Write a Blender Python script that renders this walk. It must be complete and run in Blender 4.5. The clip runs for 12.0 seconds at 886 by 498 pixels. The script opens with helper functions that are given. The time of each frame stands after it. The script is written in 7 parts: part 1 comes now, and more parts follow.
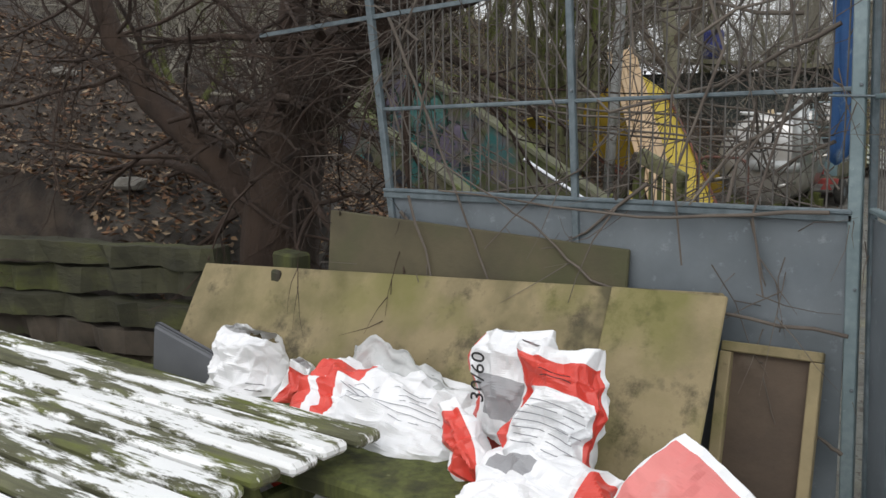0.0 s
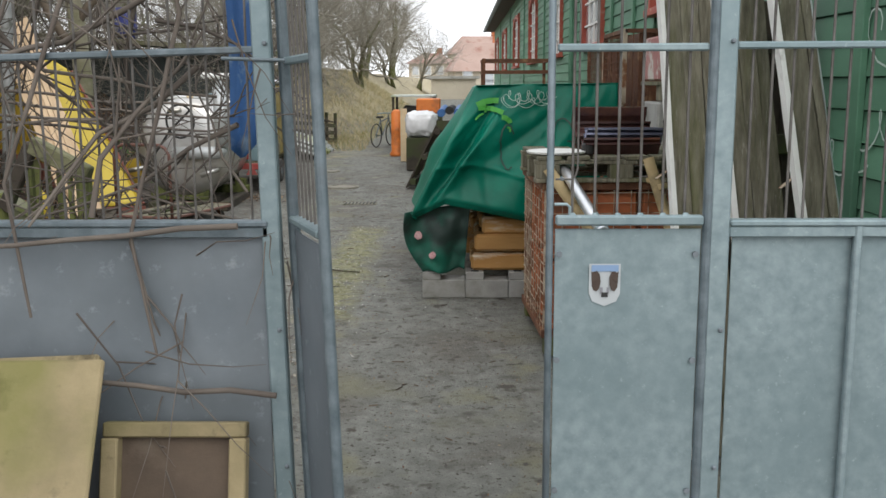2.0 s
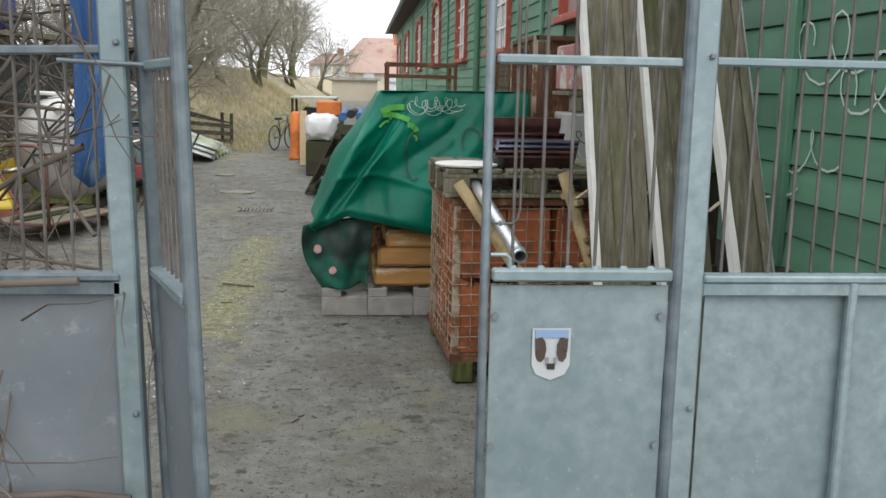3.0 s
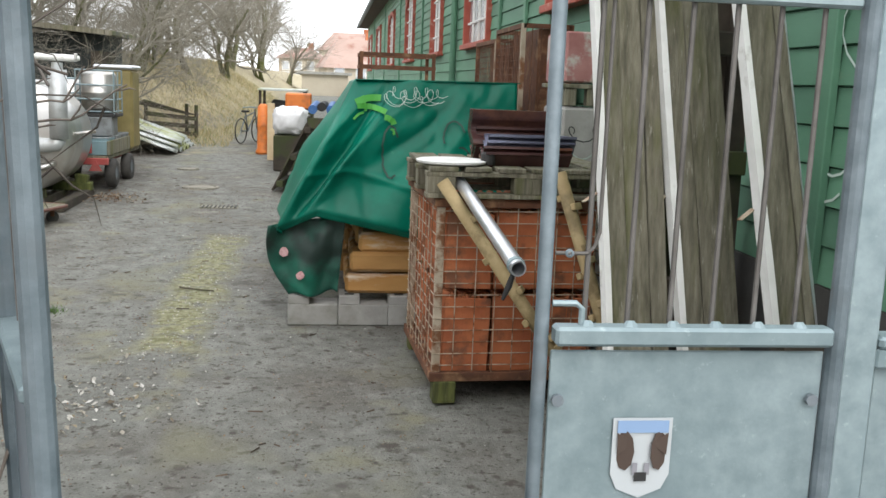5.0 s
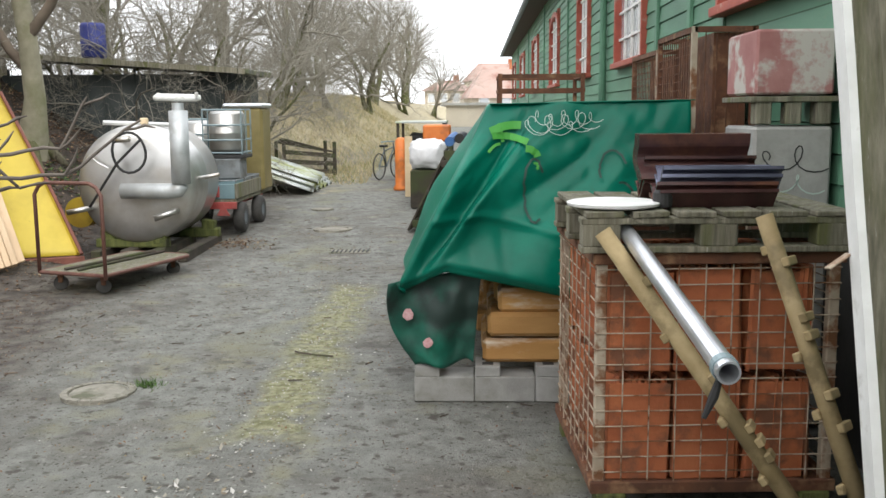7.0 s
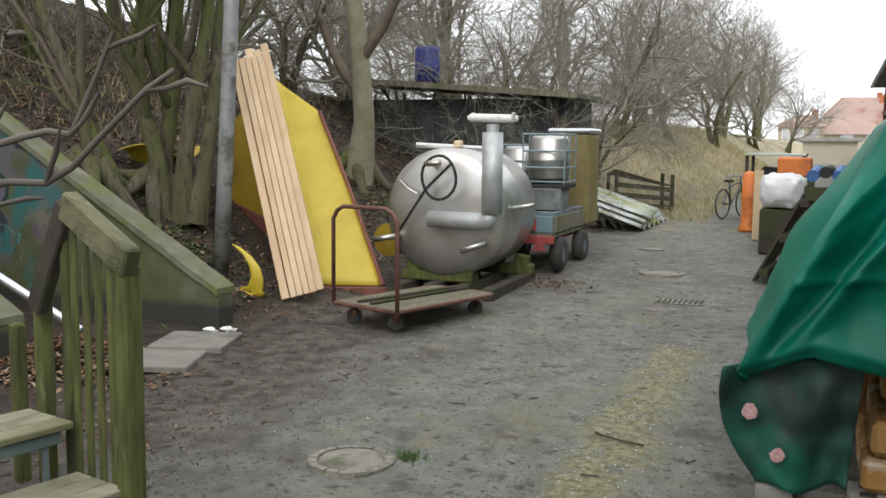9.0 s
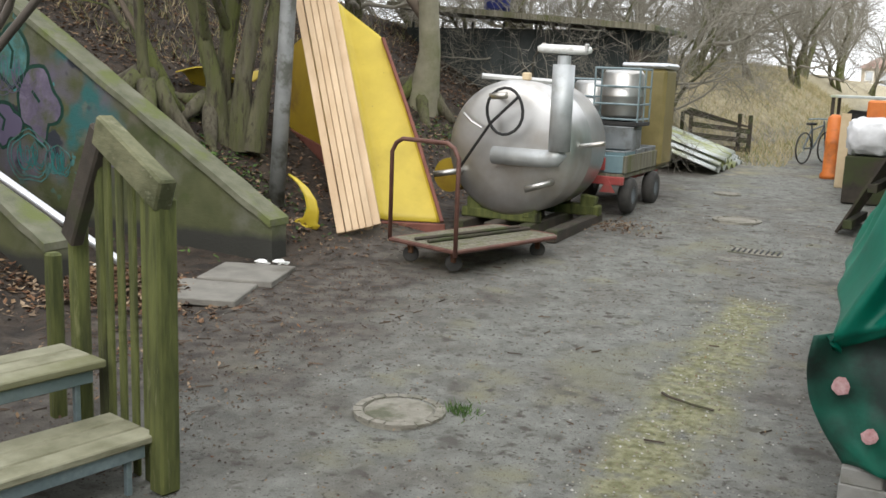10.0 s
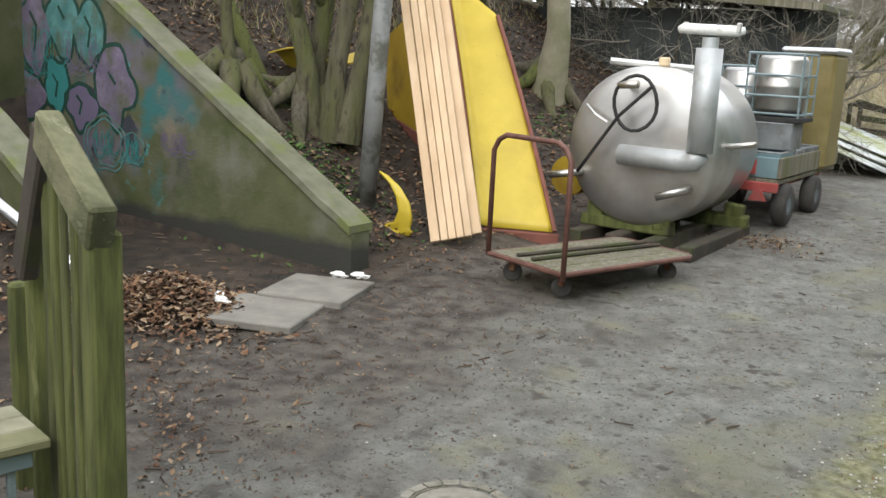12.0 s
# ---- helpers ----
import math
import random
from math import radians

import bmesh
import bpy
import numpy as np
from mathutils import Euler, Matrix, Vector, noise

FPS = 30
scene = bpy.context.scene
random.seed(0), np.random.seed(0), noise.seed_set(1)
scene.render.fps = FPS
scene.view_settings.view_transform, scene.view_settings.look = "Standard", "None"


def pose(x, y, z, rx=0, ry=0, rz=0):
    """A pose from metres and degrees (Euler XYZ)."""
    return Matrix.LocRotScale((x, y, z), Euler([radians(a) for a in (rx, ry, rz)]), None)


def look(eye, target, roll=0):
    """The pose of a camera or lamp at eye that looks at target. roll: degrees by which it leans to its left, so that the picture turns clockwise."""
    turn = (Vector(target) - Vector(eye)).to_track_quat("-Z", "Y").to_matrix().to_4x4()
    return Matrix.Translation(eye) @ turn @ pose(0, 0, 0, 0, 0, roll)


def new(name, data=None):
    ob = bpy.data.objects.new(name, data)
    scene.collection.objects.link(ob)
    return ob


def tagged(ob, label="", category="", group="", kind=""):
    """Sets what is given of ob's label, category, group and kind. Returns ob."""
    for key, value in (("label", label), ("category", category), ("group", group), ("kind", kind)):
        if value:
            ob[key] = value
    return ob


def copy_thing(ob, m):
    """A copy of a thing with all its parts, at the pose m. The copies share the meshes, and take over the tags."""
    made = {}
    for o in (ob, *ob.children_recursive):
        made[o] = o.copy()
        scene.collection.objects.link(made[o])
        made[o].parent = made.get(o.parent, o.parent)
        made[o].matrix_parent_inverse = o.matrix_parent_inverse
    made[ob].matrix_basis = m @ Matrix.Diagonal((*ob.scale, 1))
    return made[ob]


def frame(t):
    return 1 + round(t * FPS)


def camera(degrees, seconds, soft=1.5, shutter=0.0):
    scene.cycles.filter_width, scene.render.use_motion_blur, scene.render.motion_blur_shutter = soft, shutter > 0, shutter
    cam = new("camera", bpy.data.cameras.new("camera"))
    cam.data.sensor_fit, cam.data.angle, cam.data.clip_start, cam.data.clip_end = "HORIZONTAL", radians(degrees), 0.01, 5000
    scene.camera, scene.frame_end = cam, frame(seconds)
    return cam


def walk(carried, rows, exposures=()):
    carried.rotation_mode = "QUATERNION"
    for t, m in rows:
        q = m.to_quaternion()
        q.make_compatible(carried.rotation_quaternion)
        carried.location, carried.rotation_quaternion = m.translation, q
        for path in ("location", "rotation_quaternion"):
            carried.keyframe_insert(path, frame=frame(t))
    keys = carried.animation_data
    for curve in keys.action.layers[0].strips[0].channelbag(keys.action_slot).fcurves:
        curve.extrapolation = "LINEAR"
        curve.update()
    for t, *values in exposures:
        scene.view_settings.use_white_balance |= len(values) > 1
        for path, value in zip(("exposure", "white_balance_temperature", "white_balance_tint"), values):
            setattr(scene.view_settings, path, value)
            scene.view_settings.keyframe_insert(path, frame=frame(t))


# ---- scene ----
cam = camera(50.0, 12.0)
PATH = [
    (0, (0.402, 0.484, 1.815), (0.387, 2.45, 1.448), -2.1),
    (0.5, (0.473, 0.633, 1.771), (0.742, 2.579, 1.395), -2.0),
    (1, (0.582, 0.818, 1.779), (1.132, 2.696, 1.366), -1.7),
    (1.5, (0.662, 1.052, 1.737), (1.48, 2.831, 1.33), -1.2),
    (2, (0.774, 1.285, 1.741), (1.838, 2.926, 1.321), -0.3),
    (2.5, (0.877, 1.445, 1.731), (2.067, 3.0, 1.326), 0.6),
    (3, (0.97, 1.607, 1.748), (2.205, 3.125, 1.334), 1.4),
    (3.2, (0.986, 1.693, 1.733), (2.249, 3.188, 1.321), 1.4),
    (4.8, (1.177, 2.007, 1.695), (2.484, 3.459, 1.266), 2.3),
    (5, (1.249, 2.046, 1.680), (2.535, 3.521, 1.263), 2.5),
    (5.5, (1.393, 2.151, 1.651), (2.626, 3.676, 1.254), 2.2),
    (6, (1.488, 2.272, 1.661), (2.662, 3.841, 1.267), 1.2),
    (6.5, (1.690, 2.491, 1.638), (2.793, 4.115, 1.253), -0.4),
    (6.7, (1.778, 2.632, 1.634), (2.855, 4.274, 1.252), -0.5),
    (8.5, (2.282, 3.777, 1.493), (2.935, 5.655, 1.278), -0.2),
    (9, (2.466, 3.896, 1.489), (2.864, 5.835, 1.201), -0.3),
    (9.5, (2.505, 4.038, 1.459), (2.8, 5.983, 1.1), 0.2),
    (10, (2.534, 4.198, 1.473), (2.799, 6.134, 1.045), 1.2),
    (10.5, (2.636, 4.391, 1.481), (2.832, 6.326, 1.015), 1.4),
    (11, (2.722, 4.652, 1.482), (2.832, 6.59, 1.001), 1.4),
    (11.5, (2.763, 4.929, 1.45), (2.806, 6.872, 0.98), 1.5),
    (12, (2.837, 5.195, 1.445), (2.812, 7.139, 0.977), 1.5),
]
# the street runs along +y, the gate fence along x
BASE = pose(0, 3.2, 0, 2.2, 0, 0) @ pose(0, -3.2, 0, 0, 0, 34)
walk(cam, [(t, BASE @ look(eye, target, roll)) for t, eye, target, roll in PATH],
     [(0, -0.5), (0.5, -0.72), (1.0, -0.64), (1.5, -0.4), (2.5, 0.14), (3.0, 0.12), (5.0, 0.47), (5.5, 0.5), (6.5, 0.6), (8.5, -0.05), (9.5, 0.18), (10.0, 0.29), (11.0, 0.42), (12, 0.45)])

# ---- world, light ----
world = bpy.data.worlds.new("overcast")
scene.world = world
world.use_nodes = True
wn, wl = world.node_tree.nodes, world.node_tree.links
sky = wn.new("ShaderNodeTexSky")
sky.sky_type, sky.sun_disc = "NISHITA", False
sky.sun_elevation, sky.sun_rotation = radians(42), radians(205)
sky.air_density, sky.dust_density, sky.ozone_density = 1.0, 5.0, 1.0
cloud = wn.new("ShaderNodeMix")
cloud.data_type = "RGBA"
cloud.inputs[0].default_value = 0.82
cloud.inputs[7].default_value = (19.2, 19.7, 20.6, 1)
wl.new(sky.outputs[0], cloud.inputs[6])
wl.new(cloud.outputs[2], wn["Background"].inputs[0])
wn["Background"].inputs[1].default_value = 0.1
sun = new("sun", bpy.data.lights.new("sun", "SUN"))
sun.data.energy, sun.data.angle, sun.data.color = 1.0, radians(30), (1.0, 0.97, 0.92)
sun.matrix_world = look((6, -8, 12), (0, 6, 0))


# ---- materials ----
def surface(name, c1, c2, scale=6.0, rough=0.75, metal=0.0, bump=0.3, c3=None, s3=1.5, t3=(0.5, 0.62), c4=None, s4=3.0, t4=(0.55, 0.62),
            stretch=(1, 1, 1), vary=0.0, fine=60.0, depth=0.01, spec=0.5, extra=None):
    m = bpy.data.materials.new(name)
    m.use_nodes = True
    n, l = m.node_tree.nodes, m.node_tree.links
    b = n["Principled BSDF"]
    tc, mp = n.new("ShaderNodeTexCoord"), n.new("ShaderNodeMapping")
    mp.inputs["Scale"].default_value = stretch
    l.new(tc.outputs["Object"], mp.inputs["Vector"])
    info = n.new("ShaderNodeObjectInfo")
    comb = n.new("ShaderNodeCombineXYZ")
    mul = n.new("ShaderNodeMath")
    mul.operation, mul.inputs[1].default_value = "MULTIPLY", 37.0
    l.new(info.outputs["Random"], mul.inputs[0])
    for i in range(3):
        l.new(mul.outputs[0], comb.inputs[i])
    add = n.new("ShaderNodeVectorMath")
    l.new(mp.outputs[0], add.inputs[0])
    l.new(comb.outputs[0], add.inputs[1])
    vec = add.outputs[0]

    def noise_at(s, detail=6.0, roughness=0.6):
        t = n.new("ShaderNodeTexNoise")
        t.inputs["Scale"].default_value, t.inputs["Detail"].default_value, t.inputs["Roughness"].default_value = s, detail, roughness
        l.new(vec, t.inputs["Vector"])
        return t.outputs["Fac"]

    def ramp(fac, lo, hi):
        r = n.new("ShaderNodeMapRange")
        r.inputs[1].default_value, r.inputs[2].default_value = lo, hi
        l.new(fac, r.inputs[0])
        return r.outputs[0]

    def mix(fac, a, c):
        x = n.new("ShaderNodeMix")
        x.data_type = "RGBA"
        l.new(fac, x.inputs[0])
        for sock, v in ((x.inputs[6], a), (x.inputs[7], c)):
            if isinstance(v, tuple):
                sock.default_value = (*v, 1)
            else:
                l.new(v, sock)
        return x.outputs[2]
    base = noise_at(scale)
    col = mix(ramp(base, 0.3, 0.7), c1, c2)
    if c3:
        col = mix(ramp(noise_at(s3, 8), *t3), col, c3)
    if c4:
        col = mix(ramp(noise_at(s4, 10, 0.7), *t4), col, c4)
    if extra:
        col = extra(n, l, tc, mix, ramp, col)
    if vary:
        hs = n.new("ShaderNodeHueSaturation")
        hs.inputs["Value"].default_value = 1.0
        v = n.new("ShaderNodeMapRange")
        v.inputs[3].default_value, v.inputs[4].default_value = 1 - vary, 1 + vary
        l.new(info.outputs["Random"], v.inputs[0])
        l.new(v.outputs[0], hs.inputs["Value"])
        l.new(col, hs.inputs["Color"])
        col = hs.outputs[0]
    l.new(col, b.inputs["Base Color"])
    rr = n.new("ShaderNodeMapRange")
    rr.inputs[3].default_value, rr.inputs[4].default_value = max(0.05, rough - 0.15), min(1, rough + 0.15)
    l.new(base, rr.inputs[0])
    l.new(rr.outputs[0], b.inputs["Roughness"])
    b.inputs["Metallic"].default_value = metal
    b.inputs["Specular IOR Level"].default_value = spec
    if bump:
        bp = n.new("ShaderNodeBump")
        bp.inputs["Strength"].default_value, bp.inputs["Distance"].default_value = bump, depth
        l.new(noise_at(fine, 8, 0.7), bp.inputs["Height"])
        l.new(bp.outputs[0], b.inputs["Normal"])
    return m


def box_mask(n, l, tc, lo, hi, soft=0.03, wobble=0.0):
    """1 inside the box lo..hi of the object's own space; an axis with None is free."""
    sep = n.new("ShaderNodeSeparateXYZ")
    l.new(tc.outputs["Object"], sep.inputs[0])
    nz = n.new("ShaderNodeTexNoise")
    nz.inputs["Scale"].default_value, nz.inputs["Detail"].default_value = 3.0, 6.0
    l.new(tc.outputs["Object"], nz.inputs["Vector"])
    out = None
    for i in range(3):
        for edge, sign in ((lo[i], 1), (hi[i], -1)):
            if edge is None:
                continue
            a = n.new("ShaderNodeMath")
            a.operation = "MULTIPLY_ADD"
            a.inputs[1].default_value, a.inputs[2].default_value = wobble, -wobble / 2
            l.new(nz.outputs["Fac"], a.inputs[0])
            s = n.new("ShaderNodeMath")
            l.new(sep.outputs[i], s.inputs[0])
            l.new(a.outputs[0], s.inputs[1])
            r = n.new("ShaderNodeMapRange")
            r.inputs[1].default_value, r.inputs[2].default_value = edge - sign * soft, edge + sign * soft
            l.new(s.outputs[0], r.inputs[0])
            if out is None:
                out = r.outputs[0]
            else:
                m = n.new("ShaderNodeMath")
                m.operation = "MULTIPLY"
                l.new(out, m.inputs[0])
                l.new(r.outputs[0], m.inputs[1])
                out = m.outputs[0]
    return out


def ground_extra(n, l, tc, mix, ramp, col):
    # damp dark soil on the bank, worn asphalt on the lane
    soil = n.new("ShaderNodeTexNoise")
    soil.inputs["Scale"].default_value, soil.inputs["Detail"].default_value = 9.0, 10.0
    l.new(tc.outputs["Object"], soil.inputs["Vector"])
    earth = mix(ramp(soil.outputs["Fac"], 0.35, 0.7), (0.024, 0.018, 0.013), (0.075, 0.055, 0.038))
    for s, lo, hi, c in ((42.0, 0.60, 0.70, (0.055, 0.044, 0.034)), (75.0, 0.66, 0.74, (0.33, 0.32, 0.28)), (2.6, 0.58, 0.75, (0.23, 0.223, 0.14)), (23.0, 0.64, 0.76, (0.27, 0.265, 0.235)), (14.0, 0.58, 0.70, (0.082, 0.072, 0.058)), (130.0, 0.62, 0.72, (0.045, 0.04, 0.034)), (1.1, 0.60, 0.74, (0.21, 0.206, 0.135)), (5.5, 0.60, 0.72, (0.10, 0.092, 0.078))):
        grit = n.new("ShaderNodeTexNoise")
        grit.inputs["Scale"].default_value, grit.inputs["Detail"].default_value = s, 3.0
        l.new(tc.outputs["Object"], grit.inputs["Vector"])
        col = mix(ramp(grit.outputs["Fac"], lo, hi), col, c)
    mud = mix(ramp(soil.outputs["Fac"], 0.35, 0.65), (0.048, 0.040, 0.033), (0.135, 0.12, 0.10))
    col = mix(box_mask(n, l, tc, (None, None, None), (-2.55, None, None), 0.5, 2.2), col, mud)
    # worn strip of mossy gravel along the lane
    peb = n.new("ShaderNodeTexNoise")
    peb.inputs["Scale"].default_value, peb.inputs["Detail"].default_value = 26.0, 6.0
    l.new(tc.outputs["Object"], peb.inputs["Vector"])
    gravel = mix(ramp(peb.outputs["Fac"], 0.35, 0.65), (0.15, 0.15, 0.065), (0.33, 0.32, 0.19))
    strip = n.new("ShaderNodeMath")
    strip.operation = "MULTIPLY"
    l.new(box_mask(n, l, tc, (-1.14, 7.45, None), (-0.82, 10.6, None), 0.06, 0.30), strip.inputs[0])
    l.new(ramp(soil.outputs["Fac"], 0.30, 0.52), strip.inputs[1])
    col = mix(strip.outputs[0], col, gravel)
    bank = box_mask(n, l, tc, (None, None, None), (-3.75, None, None), 0.35, 1.2)
    col = mix(bank, col, earth)
    dry = mix(ramp(soil.outputs["Fac"], 0.35, 0.7), (0.29, 0.25, 0.15), (0.48, 0.41, 0.27))
    meadow = box_mask(n, l, tc, (None, 16.5, 0.75), (-1.6, None, None), 0.3, 1.5)
    return mix(meadow, col, dry)


GROUND = surface("trodden_asphalt", (0.142, 0.143, 0.124), (0.258, 0.262, 0.232), 9, 0.8, bump=1.0, c3=(0.105, 0.088, 0.070), s3=1.7, t3=(0.50, 0.75),
                 c4=(0.27, 0.265, 0.22), s4=1.7, t4=(0.6, 0.72), fine=45, depth=0.02, extra=ground_extra, spec=0.45)
MANHOLE = surface("worn_iron_and_concrete", (0.21, 0.195, 0.155), (0.32, 0.30, 0.25), 22, 0.85, bump=0.8, c3=(0.11, 0.11, 0.07), s3=5, t3=(0.5, 0.65), fine=90)
BAR_STEEL = surface("dull_brown_steel_bar", (0.075, 0.068, 0.06), (0.17, 0.16, 0.148), 20, 0.6, 0.3, 0.1)
WOOD_MOSS = surface("rotten_mossy_timber", (0.022, 0.022, 0.012), (0.07, 0.068, 0.035), 7, 0.95, 0, 0.7, c3=(0.075, 0.085, 0.018), s3=3.5, t3=(0.5, 0.66), stretch=(0.35, 1, 1), fine=40, depth=0.02)
ZINC = surface("galvanised_steel", (0.20, 0.262, 0.277), (0.305, 0.378, 0.394), 40, 0.5, 0.4, 0.08, c3=(0.185, 0.25, 0.265), s3=2.6, t3=(0.46, 0.72), c4=(0.38, 0.455, 0.47), s4=70, t4=(0.60, 0.75), fine=30, vary=0.05)
ZINC_DARK = surface("weathered_zinc_sheet", (0.158, 0.185, 0.206), (0.232, 0.262, 0.285), 5, 0.55, 0.4, 0.06, c3=(0.14, 0.16, 0.17), s3=1.6, t3=(0.45, 0.75),
                    c4=(0.33, 0.37, 0.39), s4=22, t4=(0.58, 0.75), fine=25)
PIPE_ZINC = surface("dull_zinc_tube", (0.095, 0.125, 0.14), (0.18, 0.22, 0.24), 30, 0.5, 0.3, 0.2, c3=(0.13, 0.15, 0.16), s3=9, t3=(0.58, 0.72), fine=40)
STEEL = surface("brushed_stainless", (0.50, 0.495, 0.475), (0.66, 0.655, 0.635), 3, 0.38, 0.9, 0.04, c3=(0.36, 0.30, 0.22), s3=1.2, t3=(0.48, 0.72), fine=50)
RISER = surface("pale_galvanised_pipe", (0.42, 0.44, 0.44), (0.56, 0.58, 0.58), 8, 0.5, 0.45, 0.1, c3=(0.33, 0.33, 0.31), s3=5, t3=(0.55, 0.7))
RAIL_WOOD = surface("weathered_handrail_wood", (0.085, 0.088, 0.04), (0.21, 0.205, 0.115), 16, 0.9, 0, 0.7, c3=(0.06, 0.065, 0.025), s3=6, t3=(0.52, 0.66), c4=(0.30, 0.29, 0.19), s4=24, t4=(0.58, 0.7), stretch=(0.35, 1, 1), fine=45)
RUST = surface("rusty_steel", (0.085, 0.038, 0.022), (0.19, 0.082, 0.042), 12, 0.85, 0.2, 0.4, c3=(0.33, 0.19, 0.10), s3=7, t3=(0.55, 0.7), fine=80, vary=0.15)
RUST_PALE = surface("flaking_painted_steel", (0.34, 0.27, 0.19), (0.50, 0.43, 0.33), 9, 0.8, 0.1, 0.4, c3=(0.20, 0.09, 0.04), s3=8, t3=(0.48, 0.58), fine=80)
BROWN_TUBE = surface("brown_painted_tube", (0.10, 0.045, 0.035), (0.19, 0.09, 0.065), 12, 0.6, 0.2, 0.2, fine=70)
TILE_CLAY = surface("old_clay_tiles", (0.34, 0.095, 0.036), (0.50, 0.165, 0.065), 5, 0.85, 0, 0.4, c3=(0.20, 0.085, 0.045), s3=6, fine=50, vary=0.14)
TILE_DARK = surface("glazed_dark_tile", (0.035, 0.02, 0.022), (0.10, 0.045, 0.04), 5, 0.2, 0, 0.15, c3=(0.16, 0.07, 0.04), s3=3, t3=(0.5, 0.7), vary=0.2)
TILE_BLUE = surface("glazed_blue_tile", (0.10, 0.11, 0.17), (0.24, 0.25, 0.33), 4, 0.16, 0.6, 0.1, vary=0.15)
GREEN_BOARD = surface("green_painted_board", (0.082, 0.205, 0.125), (0.125, 0.275, 0.175), 4, 0.65, 0, 0.25, c3=(0.05, 0.125, 0.08), s3=1.2, t3=(0.45, 0.75),
                      c4=(0.13, 0.22, 0.14), s4=14, t4=(0.62, 0.75), stretch=(1, 0.25, 1), fine=40, vary=0.10)
RED_PAINT = surface("red_window_paint", (0.30, 0.055, 0.035), (0.42, 0.10, 0.06), 9, 0.6, 0, 0.2, c3=(0.40, 0.25, 0.2), s3=9, t3=(0.6, 0.72))
WHITE_PAINT = surface("chalky_white_paint", (0.66, 0.66, 0.62), (0.82, 0.82, 0.79), 7, 0.7, 0, 0.2, c3=(0.36, 0.34, 0.28), s3=7, t3=(0.6, 0.75))
TARP = surface("green_pvc_tarpaulin", (0.0, 0.115, 0.072), (0.0, 0.18, 0.115), 2.0, 0.36, 0, 0.12, c3=(0.003, 0.075, 0.05), s3=1.6, t3=(0.5, 0.8),
               c4=(0.05, 0.26, 0.16), s4=11, t4=(0.68, 0.8), fine=18, depth=0.012, spec=0.22)
# tarpaulin green with dark patches painted in for the shade below the hem
TARP_FLAP = surface("tarpaulin_flap_shaded", (0.003, 0.095, 0.062), (0.006, 0.15, 0.095), 4, 0.6, 0, 0.2, c3=(0.012, 0.03, 0.024), s3=2.5, t3=(0.42, 0.62))
TIMBER = surface("orange_sawn_timber", (0.36, 0.18, 0.05), (0.56, 0.32, 0.11), 4, 0.75, 0, 0.3, c3=(0.62, 0.54, 0.42), s3=9, t3=(0.54, 0.66), c4=(0.20, 0.10, 0.04), s4=14, t4=(0.60, 0.72), stretch=(0.25, 1, 1), vary=0.16)
BOARD_NEW = surface("fresh_pine_board", (0.52, 0.36, 0.21), (0.68, 0.51, 0.33), 6, 0.65, 0, 0.2, c3=(0.40, 0.22, 0.10), s3=13, t3=(0.67, 0.74), stretch=(1, 1, 0.12), vary=0.10)
WOOD_GREY = surface("weathered_grey_wood", (0.085, 0.078, 0.05), (0.265, 0.245, 0.18), 42, 0.9, 0, 0.8, c3=(0.115, 0.12, 0.045), s3=9, t3=(0.5, 0.68),
                    c4=(0.42, 0.40, 0.34), s4=55, t4=(0.60, 0.72), stretch=(1, 1, 0.06), fine=90, vary=0.12)
WOOD_GREEN = surface("algae_green_wood", (0.042, 0.052, 0.011), (0.145, 0.158, 0.045), 30, 0.9, 0, 0.8, c3=(0.04, 0.042, 0.016), s3=5, t3=(0.52, 0.64),
                     c4=(0.25, 0.25, 0.12), s4=11, t4=(0.60, 0.72), stretch=(1, 1, 0.13), fine=60, vary=0.10)
WOOD_TREAD = surface("algae_tread_board", (0.145, 0.14, 0.082), (0.33, 0.32, 0.225), 22, 0.9, 0, 0.4, c3=(0.135, 0.14, 0.05), s3=3, t3=(0.5, 0.68), stretch=(0.25, 0.25, 1), vary=0.10)
WOOD_DARK = surface("damp_dark_wood", (0.03, 0.025, 0.018), (0.085, 0.068, 0.05), 7, 0.9, 0, 0.4, c3=(0.05, 0.06, 0.02), s3=3, vary=0.2)
TABLE_WOOD = surface("flaking_white_table_board", (0.06, 0.06, 0.03), (0.17, 0.17, 0.10), 8, 0.9, 0, 0.5, c3=(0.13, 0.15, 0.03), s3=4, t3=(0.5, 0.62),
                     c4=(0.88, 0.89, 0.88), s4=5.0, t4=(0.475, 0.525), stretch=(0.42, 2.6, 1), fine=50)


def wet_stains(n, l, tc, mix, ramp, col):
    # green algae and dark water marks gathering towards one end of the board
    sep = n.new("ShaderNodeSeparateXYZ")
    l.new(tc.outputs["Object"], sep.inputs[0])
    for s, lo, hi, c, x0, x1 in ((2.6, 0.46, 0.62, (0.145, 0.145, 0.035), -0.9, 0.4), (6.0, 0.49, 0.60, (0.055, 0.05, 0.026), 0.0, 0.9), (17.0, 0.66, 0.76, (0.07, 0.058, 0.035), -0.6, 0.8)):
        t = n.new("ShaderNodeTexNoise")
        t.inputs["Scale"].default_value, t.inputs["Detail"].default_value = s, 6.0
        l.new(tc.outputs["Object"], t.inputs["Vector"])
        m = n.new("ShaderNodeMath")
        m.operation = "MULTIPLY"
        l.new(ramp(t.outputs["Fac"], lo, hi), m.inputs[0])
        l.new(ramp(sep.outputs[0], x0, x1), m.inputs[1])
        col = mix(m.outputs[0], col, c)
    return col


